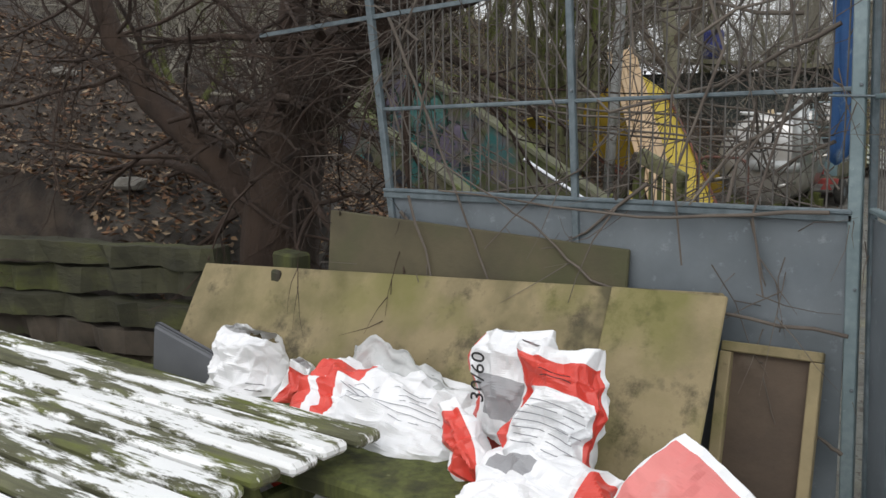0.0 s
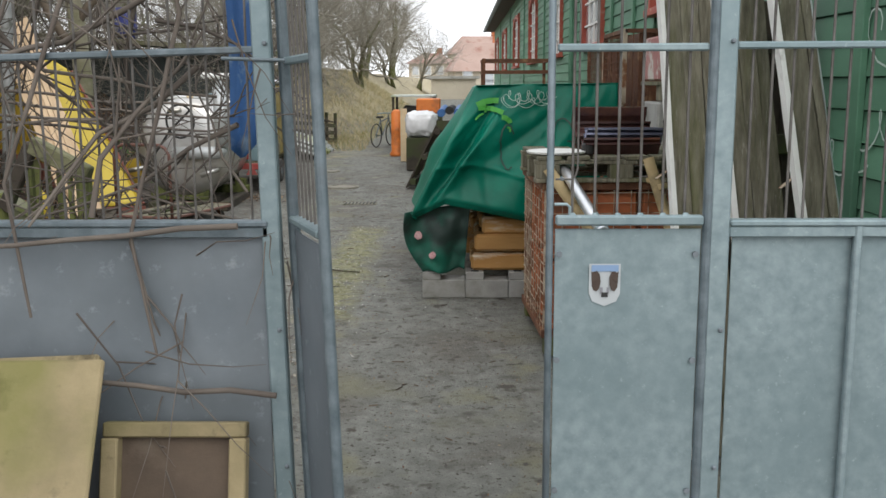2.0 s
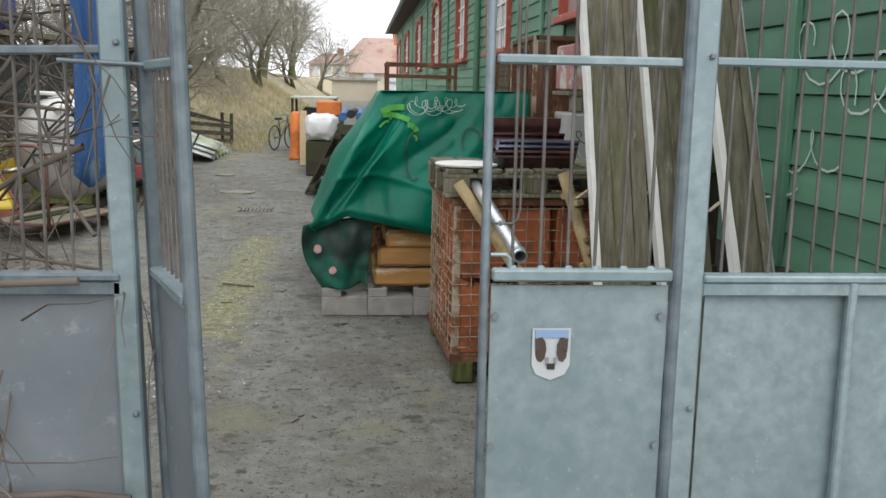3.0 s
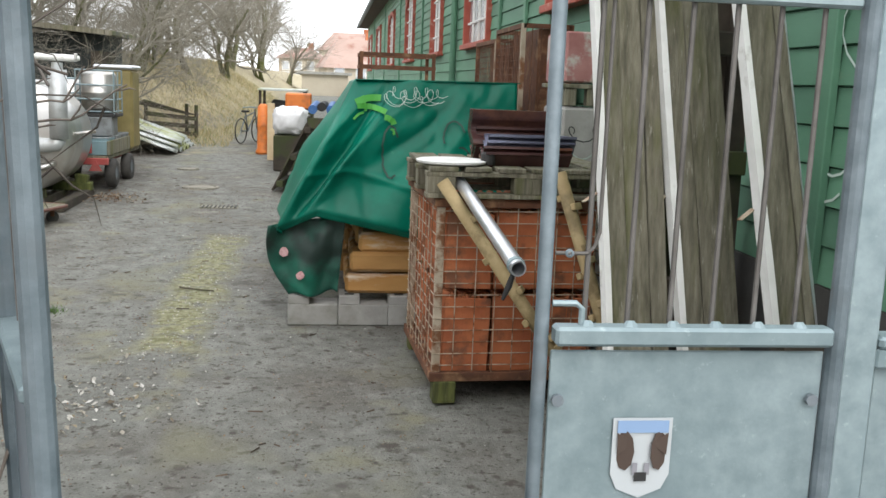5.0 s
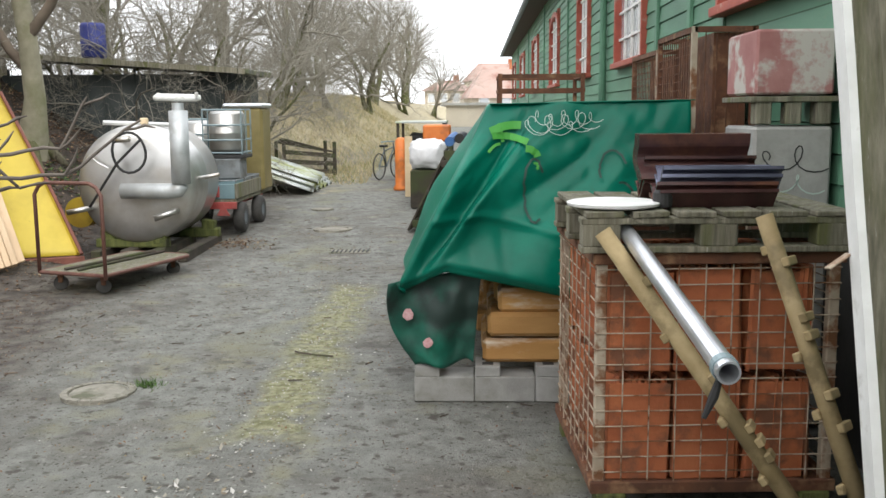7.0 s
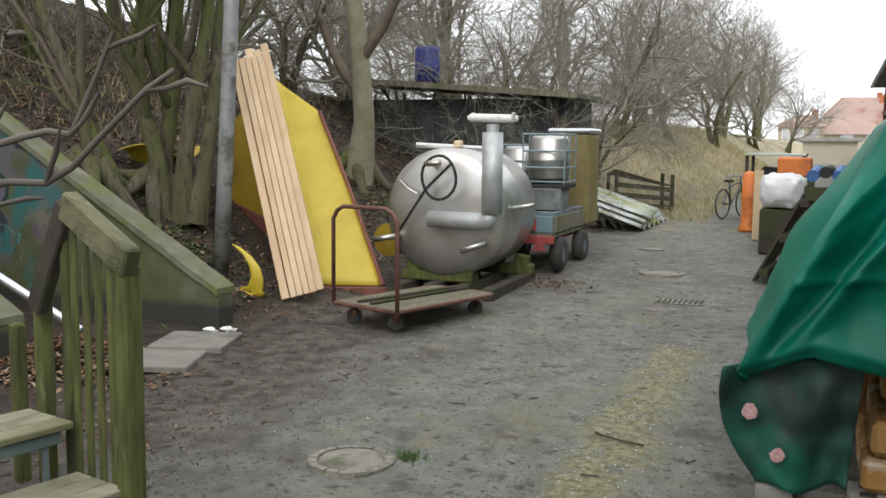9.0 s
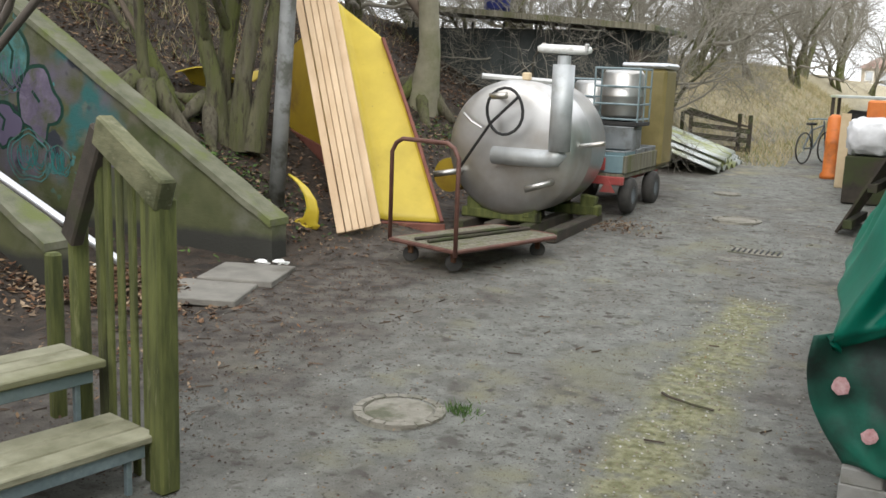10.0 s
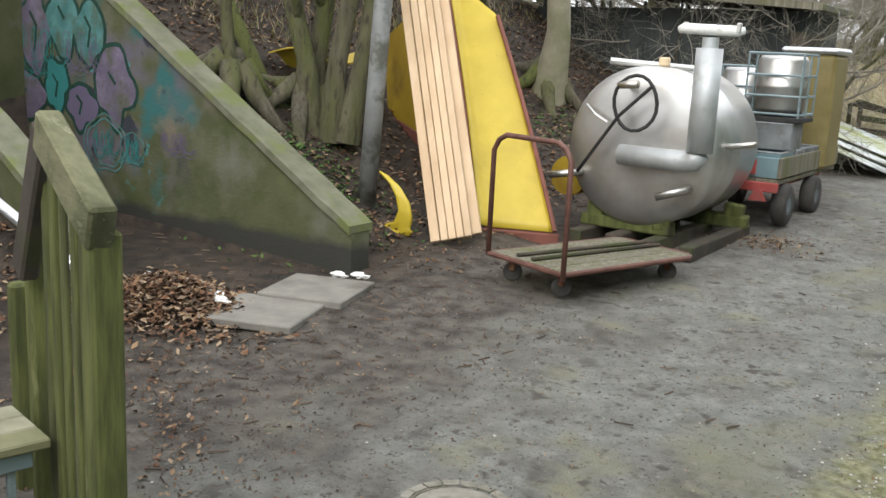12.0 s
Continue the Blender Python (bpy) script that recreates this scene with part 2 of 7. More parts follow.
PLYWOOD = surface("mossy_plywood", (0.23, 0.185, 0.10), (0.34, 0.275, 0.155), 4, 0.85, 0, 0.25, c3=(0.135, 0.115, 0.055), s3=2.4, t3=(0.46, 0.66),
                  c4=(0.075, 0.062, 0.035), s4=5, t4=(0.54, 0.66), fine=35, extra=wet_stains)
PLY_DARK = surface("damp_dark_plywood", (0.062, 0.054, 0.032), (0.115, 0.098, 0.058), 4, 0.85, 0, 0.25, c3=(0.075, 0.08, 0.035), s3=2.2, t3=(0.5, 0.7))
HARDBOARD = surface("brown_stained_panel", (0.055, 0.038, 0.026), (0.11, 0.08, 0.055), 5, 0.8, 0, 0.2, c3=(0.14, 0.11, 0.08), s3=4, t3=(0.58, 0.7))


def graffiti(n, l, tc, mix, ramp, col):
    # sprayed patches in teal, violet and grey that fade into moss towards the low end
    for s, off, c, lo, hi in ((2.3, 3.0, (0.125, 0.110, 0.15), 0.46, 0.64), (3.1, 9.0, (0.03, 0.125, 0.12), 0.54, 0.66), (4.2, 15.0, (0.16, 0.14, 0.10), 0.56, 0.70),
                              (3.5, 21.0, (0.03, 0.035, 0.045), 0.62, 0.66), (6.0, 27.0, (0.06, 0.22, 0.22), 0.64, 0.67)):
        t = n.new("ShaderNodeTexNoise")
        t.inputs["Scale"].default_value, t.inputs["Detail"].default_value = s, 3.0
        mp = n.new("ShaderNodeMapping")
        mp.inputs["Location"].default_value = (off, off, off)
        l.new(tc.outputs["Object"], mp.inputs["Vector"])
        l.new(mp.outputs[0], t.inputs["Vector"])
        spray = n.new("ShaderNodeMath")
        spray.operation = "MULTIPLY"
        l.new(ramp(t.outputs["Fac"], lo, hi), spray.inputs[0])
        l.new(box_mask(n, l, tc, (None, None, 0.62), (-5.4, None, None), 0.16, 0.9), spray.inputs[1])
        col = mix(spray.outputs[0], col, c)
    # the wall turns darker near its foot, with an uneven upper edge
    foot_band = box_mask(n, l, tc, (None, None, None), (None, None, 0.42), 0.03, 0.16)
    return mix(foot_band, col, (0.035, 0.035, 0.028))


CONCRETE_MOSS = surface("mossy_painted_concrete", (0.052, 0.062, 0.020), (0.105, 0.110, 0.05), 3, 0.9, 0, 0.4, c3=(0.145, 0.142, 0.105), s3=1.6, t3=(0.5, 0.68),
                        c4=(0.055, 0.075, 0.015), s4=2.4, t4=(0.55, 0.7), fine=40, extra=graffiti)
CONCRETE_CAP = surface("worn_concrete_cap", (0.10, 0.105, 0.06), (0.20, 0.20, 0.14), 7, 0.9, 0, 0.5, c3=(0.13, 0.15, 0.05), s3=4, t3=(0.5, 0.62), fine=50)
CONCRETE = surface("grey_concrete", (0.27, 0.265, 0.245), (0.39, 0.385, 0.36), 8, 0.9, 0, 0.4, c3=(0.17, 0.17, 0.14), s3=4, t3=(0.52, 0.7), fine=60, vary=0.07)
PAVER = surface("pale_paving_slab", (0.155, 0.145, 0.125), (0.245, 0.232, 0.20), 7, 0.9, 0, 0.3, c3=(0.12, 0.11, 0.09), s3=3, t3=(0.52, 0.66))
YELLOW = surface("yellow_glassfibre", (0.50, 0.37, 0.028), (0.62, 0.475, 0.05), 3, 0.5, 0, 0.1, c3=(0.42, 0.31, 0.02), s3=2, t3=(0.52, 0.75), c4=(0.22, 0.16, 0.03), s4=16, t4=(0.68, 0.75), fine=20)
YELLOW_OLD = surface("dirty_ochre_glassfibre", (0.30, 0.19, 0.012), (0.42, 0.29, 0.02), 3, 0.6, 0, 0.15, c3=(0.14, 0.075, 0.02), s3=2, t3=(0.5, 0.7))
MAROON = surface("maroon_edge_paint", (0.13, 0.04, 0.025), (0.22, 0.08, 0.055), 6, 0.7, 0, 0.2)
BLACK = surface("black_rubber", (0.012, 0.012, 0.012), (0.035, 0.034, 0.032), 9, 0.75, 0, 0.2)
TYRE = surface("dusty_tyre_rubber", (0.03, 0.029, 0.027), (0.075, 0.07, 0.062), 9, 0.9, 0, 0.3)
RED_METAL = surface("faded_red_metal", (0.30, 0.04, 0.035), (0.42, 0.09, 0.08), 9, 0.6, 0.1, 0.2, c3=(0.16, 0.10, 0.08), s3=7, t3=(0.55, 0.7))
CRATE_GREY = surface("grey_plastic_crate", (0.15, 0.165, 0.17), (0.25, 0.27, 0.275), 6, 0.55, 0, 0.1, c3=(0.12, 0.12, 0.11), s3=5, vary=0.18)
CRATE_BLUE = surface("blue_grey_plastic", (0.12, 0.20, 0.225), (0.19, 0.28, 0.30), 6, 0.5, 0, 0.1, vary=0.1)
OIL_BROWN = surface("brown_stained_container", (0.16, 0.13, 0.045), (0.26, 0.21, 0.085), 4, 0.5, 0, 0.15)
BLUE = surface("blue_plastic_drum", (0.012, 0.018, 0.12), (0.03, 0.04, 0.2), 5, 0.5, 0, 0.1)
BLUE_CLOTH = surface("blue_woven_sheet", (0.03, 0.10, 0.28), (0.06, 0.17, 0.40), 5, 0.6, 0, 0.3, c3=(0.22, 0.32, 0.45), s3=9, t3=(0.6, 0.68))
ORANGE = surface("orange_plastic", (0.62, 0.15, 0.02), (0.74, 0.23, 0.05), 5, 0.55, 0, 0.1, c3=(0.45, 0.14, 0.04), s3=4)
WHITE_BAG = surface("white_woven_bag", (0.62, 0.62, 0.62), (0.80, 0.80, 0.80), 6, 0.6, 0, 0.4, fine=25, depth=0.02)
PALE_BOARD = surface("pale_chipboard", (0.56, 0.42, 0.25), (0.68, 0.55, 0.36), 8, 0.8, 0, 0.2)
CARDBOARD_TUBE = surface("ribbed_tan_tube", (0.30, 0.22, 0.10), (0.44, 0.34, 0.18), 9, 0.75, 0, 0.3, c3=(0.20, 0.15, 0.07), s3=5, vary=0.12)
ALU = surface("aluminium_tube", (0.60, 0.62, 0.64), (0.72, 0.73, 0.75), 9, 0.35, 0.85, 0.05)
SHEET_GREEN = surface("mossy_corrugated_sheet", (0.42, 0.45, 0.43), (0.60, 0.63, 0.61), 3, 0.45, 0.3, 0.1, c3=(0.33, 0.36, 0.14), s3=1.6, t3=(0.46, 0.6))
SHED_DARK = surface("dark_tarred_shed_board", (0.030, 0.038, 0.036), (0.060, 0.070, 0.066), 3, 0.8, 0, 0.2, c3=(0.085, 0.09, 0.085), s3=1.4, t3=(0.55, 0.75))
ROOF_FELT = surface("roof_felt", (0.06, 0.06, 0.055), (0.13, 0.13, 0.12), 3, 0.9, 0, 0.3, c3=(0.12, 0.13, 0.05), s3=2)
PLASTER = surface("ochre_house_plaster", (0.46, 0.41, 0.32), (0.56, 0.51, 0.41), 0.6, 0.9, 0, 0.1, c3=(0.42, 0.36, 0.28), s3=0.3)
# tile red greyed and paled, so the colour itself carries the distance haze
ROOF_RED = surface("hazed_red_roof_tiles", (0.34, 0.235, 0.195), (0.41, 0.30, 0.255), 0.8, 0.85, 0, 0.3, c3=(0.24, 0.11, 0.08), s3=0.4, fine=6, depth=0.05)
BARK = surface("mossy_bark", (0.07, 0.062, 0.038), (0.175, 0.155, 0.105), 9, 0.95, 0, 0.8, c3=(0.11, 0.125, 0.03), s3=2.2, t3=(0.42, 0.58), c4=(0.045, 0.036, 0.024), s4=26, t4=(0.52, 0.64), stretch=(1, 1, 0.22), fine=34, depth=0.05)
BARK_PALE = surface("smooth_pale_bark", (0.21, 0.195, 0.13), (0.32, 0.295, 0.21), 6, 0.9, 0, 0.4, c3=(0.14, 0.15, 0.06), s3=1.8, t3=(0.48, 0.68), fine=30)
BARK_DARK = surface("dark_wet_bark", (0.026, 0.017, 0.012), (0.078, 0.050, 0.036), 9, 0.95, 0, 0.8, c3=(0.055, 0.034, 0.022), s3=3, stretch=(1, 1, 0.3), fine=30, depth=0.03)
TWIG = surface("bare_twigs", (0.10, 0.075, 0.055), (0.20, 0.16, 0.12), 3, 0.9, 0, 0)
TWIG_FAR = surface("lichen_grey_twigs", (0.18, 0.165, 0.13), (0.33, 0.305, 0.25), 0.7, 0.9, 0, 0)
VINE = surface("bare_grey_vine", (0.075, 0.060, 0.050), (0.17, 0.145, 0.12), 5, 0.9, 0, 0)


def island_colours(name, stops, rough=0.85):
    """A material whose colour is picked per loose piece."""
    m = bpy.data.materials.new(name)
    m.use_nodes = True
    n, l = m.node_tree.nodes, m.node_tree.links
    g, r = n.new("ShaderNodeNewGeometry"), n.new("ShaderNodeValToRGB")
    r.color_ramp.interpolation = "CONSTANT"
    while len(r.color_ramp.elements) < len(stops):
        r.color_ramp.elements.new(0.5)
    for i, c in enumerate(stops):
        r.color_ramp.elements[i].position, r.color_ramp.elements[i].color = i / len(stops), (*c, 1)
    l.new(g.outputs["Random Per Island"], r.inputs[0])
    l.new(r.outputs[0], n["Principled BSDF"].inputs["Base Color"])
    n["Principled BSDF"].inputs["Roughness"].default_value = rough
    return m


LEAVES = island_colours("fallen_leaves", [(0.131, 0.061, 0.029), (0.187, 0.098, 0.049), (0.082, 0.044, 0.024), (0.245, 0.155, 0.082), (0.058, 0.037, 0.024), (0.163, 0.114, 0.073), (0.310, 0.228, 0.146)])
GRASS = island_colours("dry_grass", [(0.483, 0.391, 0.207), (0.380, 0.310, 0.149), (0.598, 0.494, 0.299), (0.276, 0.253, 0.103), (0.161, 0.196, 0.057)])
HERB = island_colours("small_green_leaves", [(0.06, 0.12, 0.025), (0.09, 0.16, 0.035), (0.045, 0.085, 0.02)])
CHIPS = island_colours("pale_chips", [(0.40, 0.385, 0.34), (0.30, 0.275, 0.22), (0.52, 0.50, 0.46), (0.17, 0.14, 0.10), (0.24, 0.20, 0.13)])
STICKS = island_colours("small_sticks", [(0.05, 0.035, 0.025), (0.09, 0.06, 0.04), (0.14, 0.10, 0.07)])


def plain(name, c, rough=0.6, metal=0.0):
    m = bpy.data.materials.new(name)
    m.use_nodes = True
    b = m.node_tree.nodes["Principled BSDF"]
    b.inputs["Base Color"].default_value, b.inputs["Roughness"].default_value, b.inputs["Metallic"].default_value = (*c, 1), rough, metal
    return m


INK = plain("black_print", (0.02, 0.02, 0.02))
GREY_INK = plain("grey_print", (0.22, 0.22, 0.24))
SPRAY_WHITE = plain("white_spray", (0.46, 0.56, 0.50), 0.7)
SPRAY_LIME = plain("lime_spray", (0.05, 0.30, 0.035), 0.6)
SPRAY_DARK = plain("dark_spray", (0.012, 0.05, 0.035), 0.6)
SPRAY_TEAL = plain("teal_spray", (0.03, 0.19, 0.18), 0.7)
SPRAY_VIOLET = plain("violet_spray", (0.12, 0.10, 0.16), 0.8)
PINK = surface("pink_patch", (0.42, 0.20, 0.20), (0.58, 0.40, 0.40), 60, 0.7, 0, 0.2)
STICKER_BLUE, STICKER_WHITE, STICKER_BROWN = plain("sticker_blue", (0.20, 0.30, 0.46)), plain("sticker_white", (0.42, 0.45, 0.46)), plain("sticker_brown", (0.06, 0.04, 0.03))
BAG_GREY = surface("grey_printed_film", (0.26, 0.26, 0.27), (0.36, 0.36, 0.37), 9, 0.4, 0, 0.3, fine=20)
BAG_RED = surface("red_printed_film", (0.62, 0.05, 0.035), (0.72, 0.09, 0.065), 5, 0.35, 0, 0.3, fine=18)
BAG_PALE_RED = surface("faded_red_film", (0.66, 0.16, 0.15), (0.74, 0.24, 0.22), 4, 0.4, 0, 0.3, c3=(0.7, 0.42, 0.40), s3=3, t3=(0.55, 0.7), fine=18)
CLEAR_FILM = surface("clouded_clear_film", (0.42, 0.43, 0.42), (0.60, 0.61, 0.61), 6, 0.3, 0, 0.3, fine=14)
BAG_WHITE = surface("white_printed_film", (0.80, 0.81, 0.82), (0.88, 0.88, 0.89), 4, 0.35, 0, 0.35, c3=(0.66, 0.68, 0.70), s3=4, t3=(0.58, 0.75), fine=18, depth=0.015)
BIN_GREY = surface("slate_grey_plastic", (0.085, 0.09, 0.10), (0.12, 0.125, 0.135), 4, 0.55, 0, 0.08)
# the pale base colour stands in for bright sky mirrored in the panes
GLASS = bpy.data.materials.new("window_glass")
GLASS.use_nodes = True
_g = GLASS.node_tree.nodes["Principled BSDF"]
_g.inputs["Base Color"].default_value, _g.inputs["Roughness"].default_value, _g.inputs["IOR"].default_value = (0.50, 0.53, 0.55, 1), 0.16, 1.6
_g.inputs["Specular IOR Level"].default_value, _g.inputs["Metallic"].default_value = 1.0, 0.4


# ---- mesh helpers ----
def thing(name, at=(0, 0, 0), label="", category="", group="", kind="", rz=0):
    ob = new(name)
    ob.empty_display_size = 0.1
    ob.matrix_world = pose(*at, 0, 0, rz)
    return tagged(ob, label, category, group, kind)


def part(name, bm, material, parent=None, label="", smooth=False):
    me = bpy.data.meshes.new(name)
    bm.normal_update()
    bm.to_mesh(me)
    bm.free()
    me.materials.append(material)
    if smooth:
        for p in me.polygons:
            p.use_smooth = True
    ob = new(name, me)
    if parent:
        ob.parent = parent
    return tagged(ob, label)


def shared(name, me, parent, at, rot=None):
    ob = new(name, me)
    ob.parent = parent
    ob.matrix_basis = Matrix.Translation(at) @ (rot.to_4x4() if rot else Matrix.Identity(4))
    return ob


def bx(bm, c, s, rot=None, bevel=0.0, jitter=0.0):
    """A box of size s round c, turned by rot, with chamfered edges."""
    t = bmesh.new()
    bmesh.ops.create_cube(t, size=1.0)
    bmesh.ops.scale(t, vec=s, verts=t.verts)
    if jitter:
        for v in t.verts:
            v.co += Vector([random.uniform(-jitter, jitter) for _ in range(3)])
    if bevel:
        bmesh.ops.bevel(t, geom=list(t.edges), offset=min(bevel, min(s) * 0.4), segments=1, affect="EDGES")
    m = Matrix.Translation(c) @ (rot.to_4x4() if rot else Matrix.Identity(4))
    add_in(bm, t, m)
    return bm


def add_in(bm, t, m=None):
    base = {v: bm.verts.new(m @ v.co if m else v.co) for v in t.verts}
    for f in t.faces:
        bm.faces.new([base[v] for v in f.verts])
    t.free()


def beam(bm, a, b, w, h, up=(0, 0, 1), bevel=0.0):
    """A square bar from a to b: w across, h along up."""
    a, b = Vector(a), Vector(b)
    d = b - a
    y = d.normalized()
    x = y.cross(Vector(up))
    if x.length < 1e-4:
        x = Vector((1, 0, 0))
    x.normalize()
    z = x.cross(y)
    bx(bm, (a + b) / 2, (w, d.length, h), Matrix((x, y, z)).transposed(), bevel)
    return bm


def tube(bm, pts, r, n=8, caps=True):
    """A tube along pts; r is a radius or one for each point."""
    pts = [Vector(p) for p in pts]
    rs = r if isinstance(r, (list, tuple)) else [r] * len(pts)
    side = None
    rings = []
    for i, p in enumerate(pts):
        d = (pts[min(i + 1, len(pts) - 1)] - pts[max(i - 1, 0)]).normalized()
        if side is None:
            side = d.orthogonal().normalized()
        side = (side - d * side.dot(d))
        side = side.normalized() if side.length > 1e-5 else d.orthogonal().normalized()
        o = d.cross(side)
        rings.append([bm.verts.new(p + (side * math.cos(2 * math.pi * k / n) + o * math.sin(2 * math.pi * k / n)) * rs[i]) for k in range(n)])
    for a, b in zip(rings, rings[1:]):
        for k in range(n):
            bm.faces.new((a[k], a[(k + 1) % n], b[(k + 1) % n], b[k]))
    if caps:
        bm.faces.new(rings[0][::-1])
        bm.faces.new(rings[-1])
    return bm


def pipe(bm, a, b, ro, ri, n=16):
    """A hollow straight pipe with wall thickness."""
    prof = [(ri, 0), (ro, 0), (ro, 1), (ri, 1)]
    a, b = Vector(a), Vector(b)
    q = (b - a).to_track_quat("Z", "Y")
    rings = [[bm.verts.new(a + q @ Vector((r * math.cos(2 * math.pi * k / n), r * math.sin(2 * math.pi * k / n), z * (b - a).length))) for k in range(n)] for r, z in prof]
    for i in range(4):
        p, s = rings[i], rings[(i + 1) % 4]
        for k in range(n):
            bm.faces.new((p[k], p[(k + 1) % n], s[(k + 1) % n], s[k]))
    return bm


def lathe(bm, prof, n=32, m=None):
    """A turned body: prof is (radius, z) from bottom to top."""
    m = m or Matrix.Identity(4)
    rings = []
    for r, z in prof:
        rings.append([bm.verts.new(m @ Vector((r * math.cos(2 * math.pi * k / n), r * math.sin(2 * math.pi * k / n), z))) for k in range(n)] if r > 1e-5 else [bm.verts.new(m @ Vector((0, 0, z)))])
    for a, b in zip(rings, rings[1:]):
        for k in range(n):
            q = [a[k % len(a)], a[(k + 1) % len(a)], b[(k + 1) % len(b)], b[k % len(b)]]
            q = list(dict.fromkeys(q))
            if len(q) > 2:
                bm.faces.new(q)
    return bm


def grid(bm, nu, nv, f):
    """A sheet of nu x nv points f(u, v), u and v in 0..1."""
    v = [[bm.verts.new(f(i / (nu - 1), j / (nv - 1))) for j in range(nv)] for i in range(nu)]
    for i in range(nu - 1):
        for j in range(nv - 1):
            bm.faces.new((v[i][j], v[i + 1][j], v[i + 1][j + 1], v[i][j + 1]))
    return bm


def thicken(bm, t):
    bmesh.ops.recalc_face_normals(bm, faces=bm.faces)
    bmesh.ops.solidify(bm, geom=list(bm.faces), thickness=t)
    return bm


def B():
    return bmesh.new()


def rough_noise(p, s, seed=0.0):
    return noise.noise(Vector((p[0] * s + seed, p[1] * s - seed, p[2] * s + 0.5 * seed)))


def ribbon(bm, pts, w, normal):
    """A flat painted stroke along pts on a surface with that normal."""
    pts, nrm = [Vector(p) for p in pts], Vector(normal)
    rows = []
    for i, p in enumerate(pts):
        d = (pts[min(i + 1, len(pts) - 1)] - pts[max(i - 1, 0)]).normalized()
        s = d.cross(nrm).normalized() * w / 2
        rows.append((bm.verts.new(p - s), bm.verts.new(p + s)))
    for a, b in zip(rows, rows[1:]):
        bm.faces.new((a[0], a[1], b[1], b[0]))
    return bm


def scribble(rng, n, w, h):
    """A loose handwriting line, n points in 0..w by 0..h."""
    loops, k = max(2, n // 3), 12
    amp = [rng.uniform(0.25, 0.5) for _ in range(loops + 1)]
    mid = [rng.uniform(0.35, 0.65) for _ in range(loops + 1)]
    lean = rng.uniform(0.4, 1.1) * w / loops
    out = []
    for i in range(loops * k):
        t = i / k
        j, q = int(t), t - int(t)
        q = q * q * (3 - 2 * q)
        a, m = amp[j] + (amp[j + 1] - amp[j]) * q, mid[j] + (mid[j + 1] - mid[j]) * q
        out.append(Vector((w * t / loops + lean * 0.5 * math.cos(2 * math.pi * t), h * (m + a * math.sin(2 * math.pi * t)), 0)))
    return out


def lettering(name, text, size, m, material, parent):
    """Raised print with the built-in font, turned into a mesh."""
    cu = bpy.data.curves.new(name, "FONT")
    cu.body, cu.size, cu.extrude, cu.resolution_u = text, size, 0.0008, 3
    tmp = bpy.data.objects.new("lettering_curve", cu)
    me = bpy.data.meshes.new_from_object(tmp)
    bpy.data.objects.remove(tmp)
    me.materials.clear()
    me.materials.append(material)
    ob = new(name, me)
    ob.parent = parent
    ob.matrix_basis = m
    return ob


# ---- ground ----
def smooth(a, b, t):
    t = max(0.0, min(1.0, (t - a) / (b - a)))
    return t * t * (3 - 2 * t)


def lane(y):
    """Height of the lane along its length: a gentle climb that levels out."""
    if y < 3.2:
        return 0.0
    return 0.0384 * (min(y, 16.0) - 3.2) + (0.0384 * 8 * (1 - math.exp(-(y - 16) / 8)) if y > 16 else 0)


def piecewise(y, pts):
    for (a, p), (b, q) in zip(pts, pts[1:]):
        if y <= b:
            return p + (q - p) * max(0, (y - a)) / (b - a)
    return pts[-1][1]


TOE = [(-50, -7.0), (3.0, -7.0), (3.2, -3.1), (6.0, -3.1), (7.0, -3.35), (8.2, -4.4), (8.78, -4.7), (9.95, -4.0), (13, -4.15), (16, -3.7), (19, -2.9), (22, -2.0), (30, -1.6), (60, -1.4), (1000, -1.4)]


def ground_z(x, y):
    z = lane(y)
    toe = piecewise(y, TOE)
    if 8.78 < y < 9.95 and x > -7.2:
        return z + 0.02 * noise.noise((x * 1.5, y * 1.5, 3))
    if x < toe:
        d = toe - x
        if y < 8.78:
            up = 1.0 * (1 - smooth(4.5, 7.0, y)) * smooth(0.0, 0.45, d) + (0.42 + 0.1 * smooth(6, 8, y)) * max(0, d - 0.2 * (1 - smooth(4.5, 7, y)))
        else:
            up = 0.56 * d if y < 17 else 0.62 * d
        top = 3.5 - 2.25 * smooth(12.5, 17.5, y)
        if y < 8.78:
            top = 3.2
        if up > top:
            up = top + 0.04 * (up - top) if up - top < 6 else top + 0.24
        z += up + 0.10 * noise.noise((x * 0.9, y * 0.9, 0)) * smooth(0, 0.5, d) + 0.03 * noise.noise((x * 4, y * 4, 7)) * smooth(0, 0.3, d)
    z += 0.012 * noise.noise((x * 0.7, y * 0.7, 2)) + 0.004 * noise.noise((x * 3, y * 3, 5))
    # low mound of soil under the slide and the board stack
    return z + 0.12 * math.exp(-((x + 3.78) / 0.38) ** 2 - ((y - 10.95) / 0.55) ** 2)


def axis(lo, hi, step, far):
    a = list(np.arange(lo, hi + 1e-6, step))
    g, s = [], step
    while (g[-1] if g else 0) < far:
        s *= 1.35
        g.append((g[-1] if g else 0) + s)
    return [lo - q for q in reversed(g)] + a + [hi + q for q in g]


gx, gy = axis(-10.0, 3.0, 0.13, 1500), axis(-1.0, 26.0, 0.13, 1500)
gv = [(x, y, ground_z(x, y)) for x in gx for y in gy]
gf = [(i * len(gy) + j, (i + 1) * len(gy) + j, (i + 1) * len(gy) + j + 1, i * len(gy) + j + 1) for i in range(len(gx) - 1) for j in range(len(gy) - 1)]
gm = bpy.data.meshes.new("ground")
gm.from_pydata(gv, [], gf)
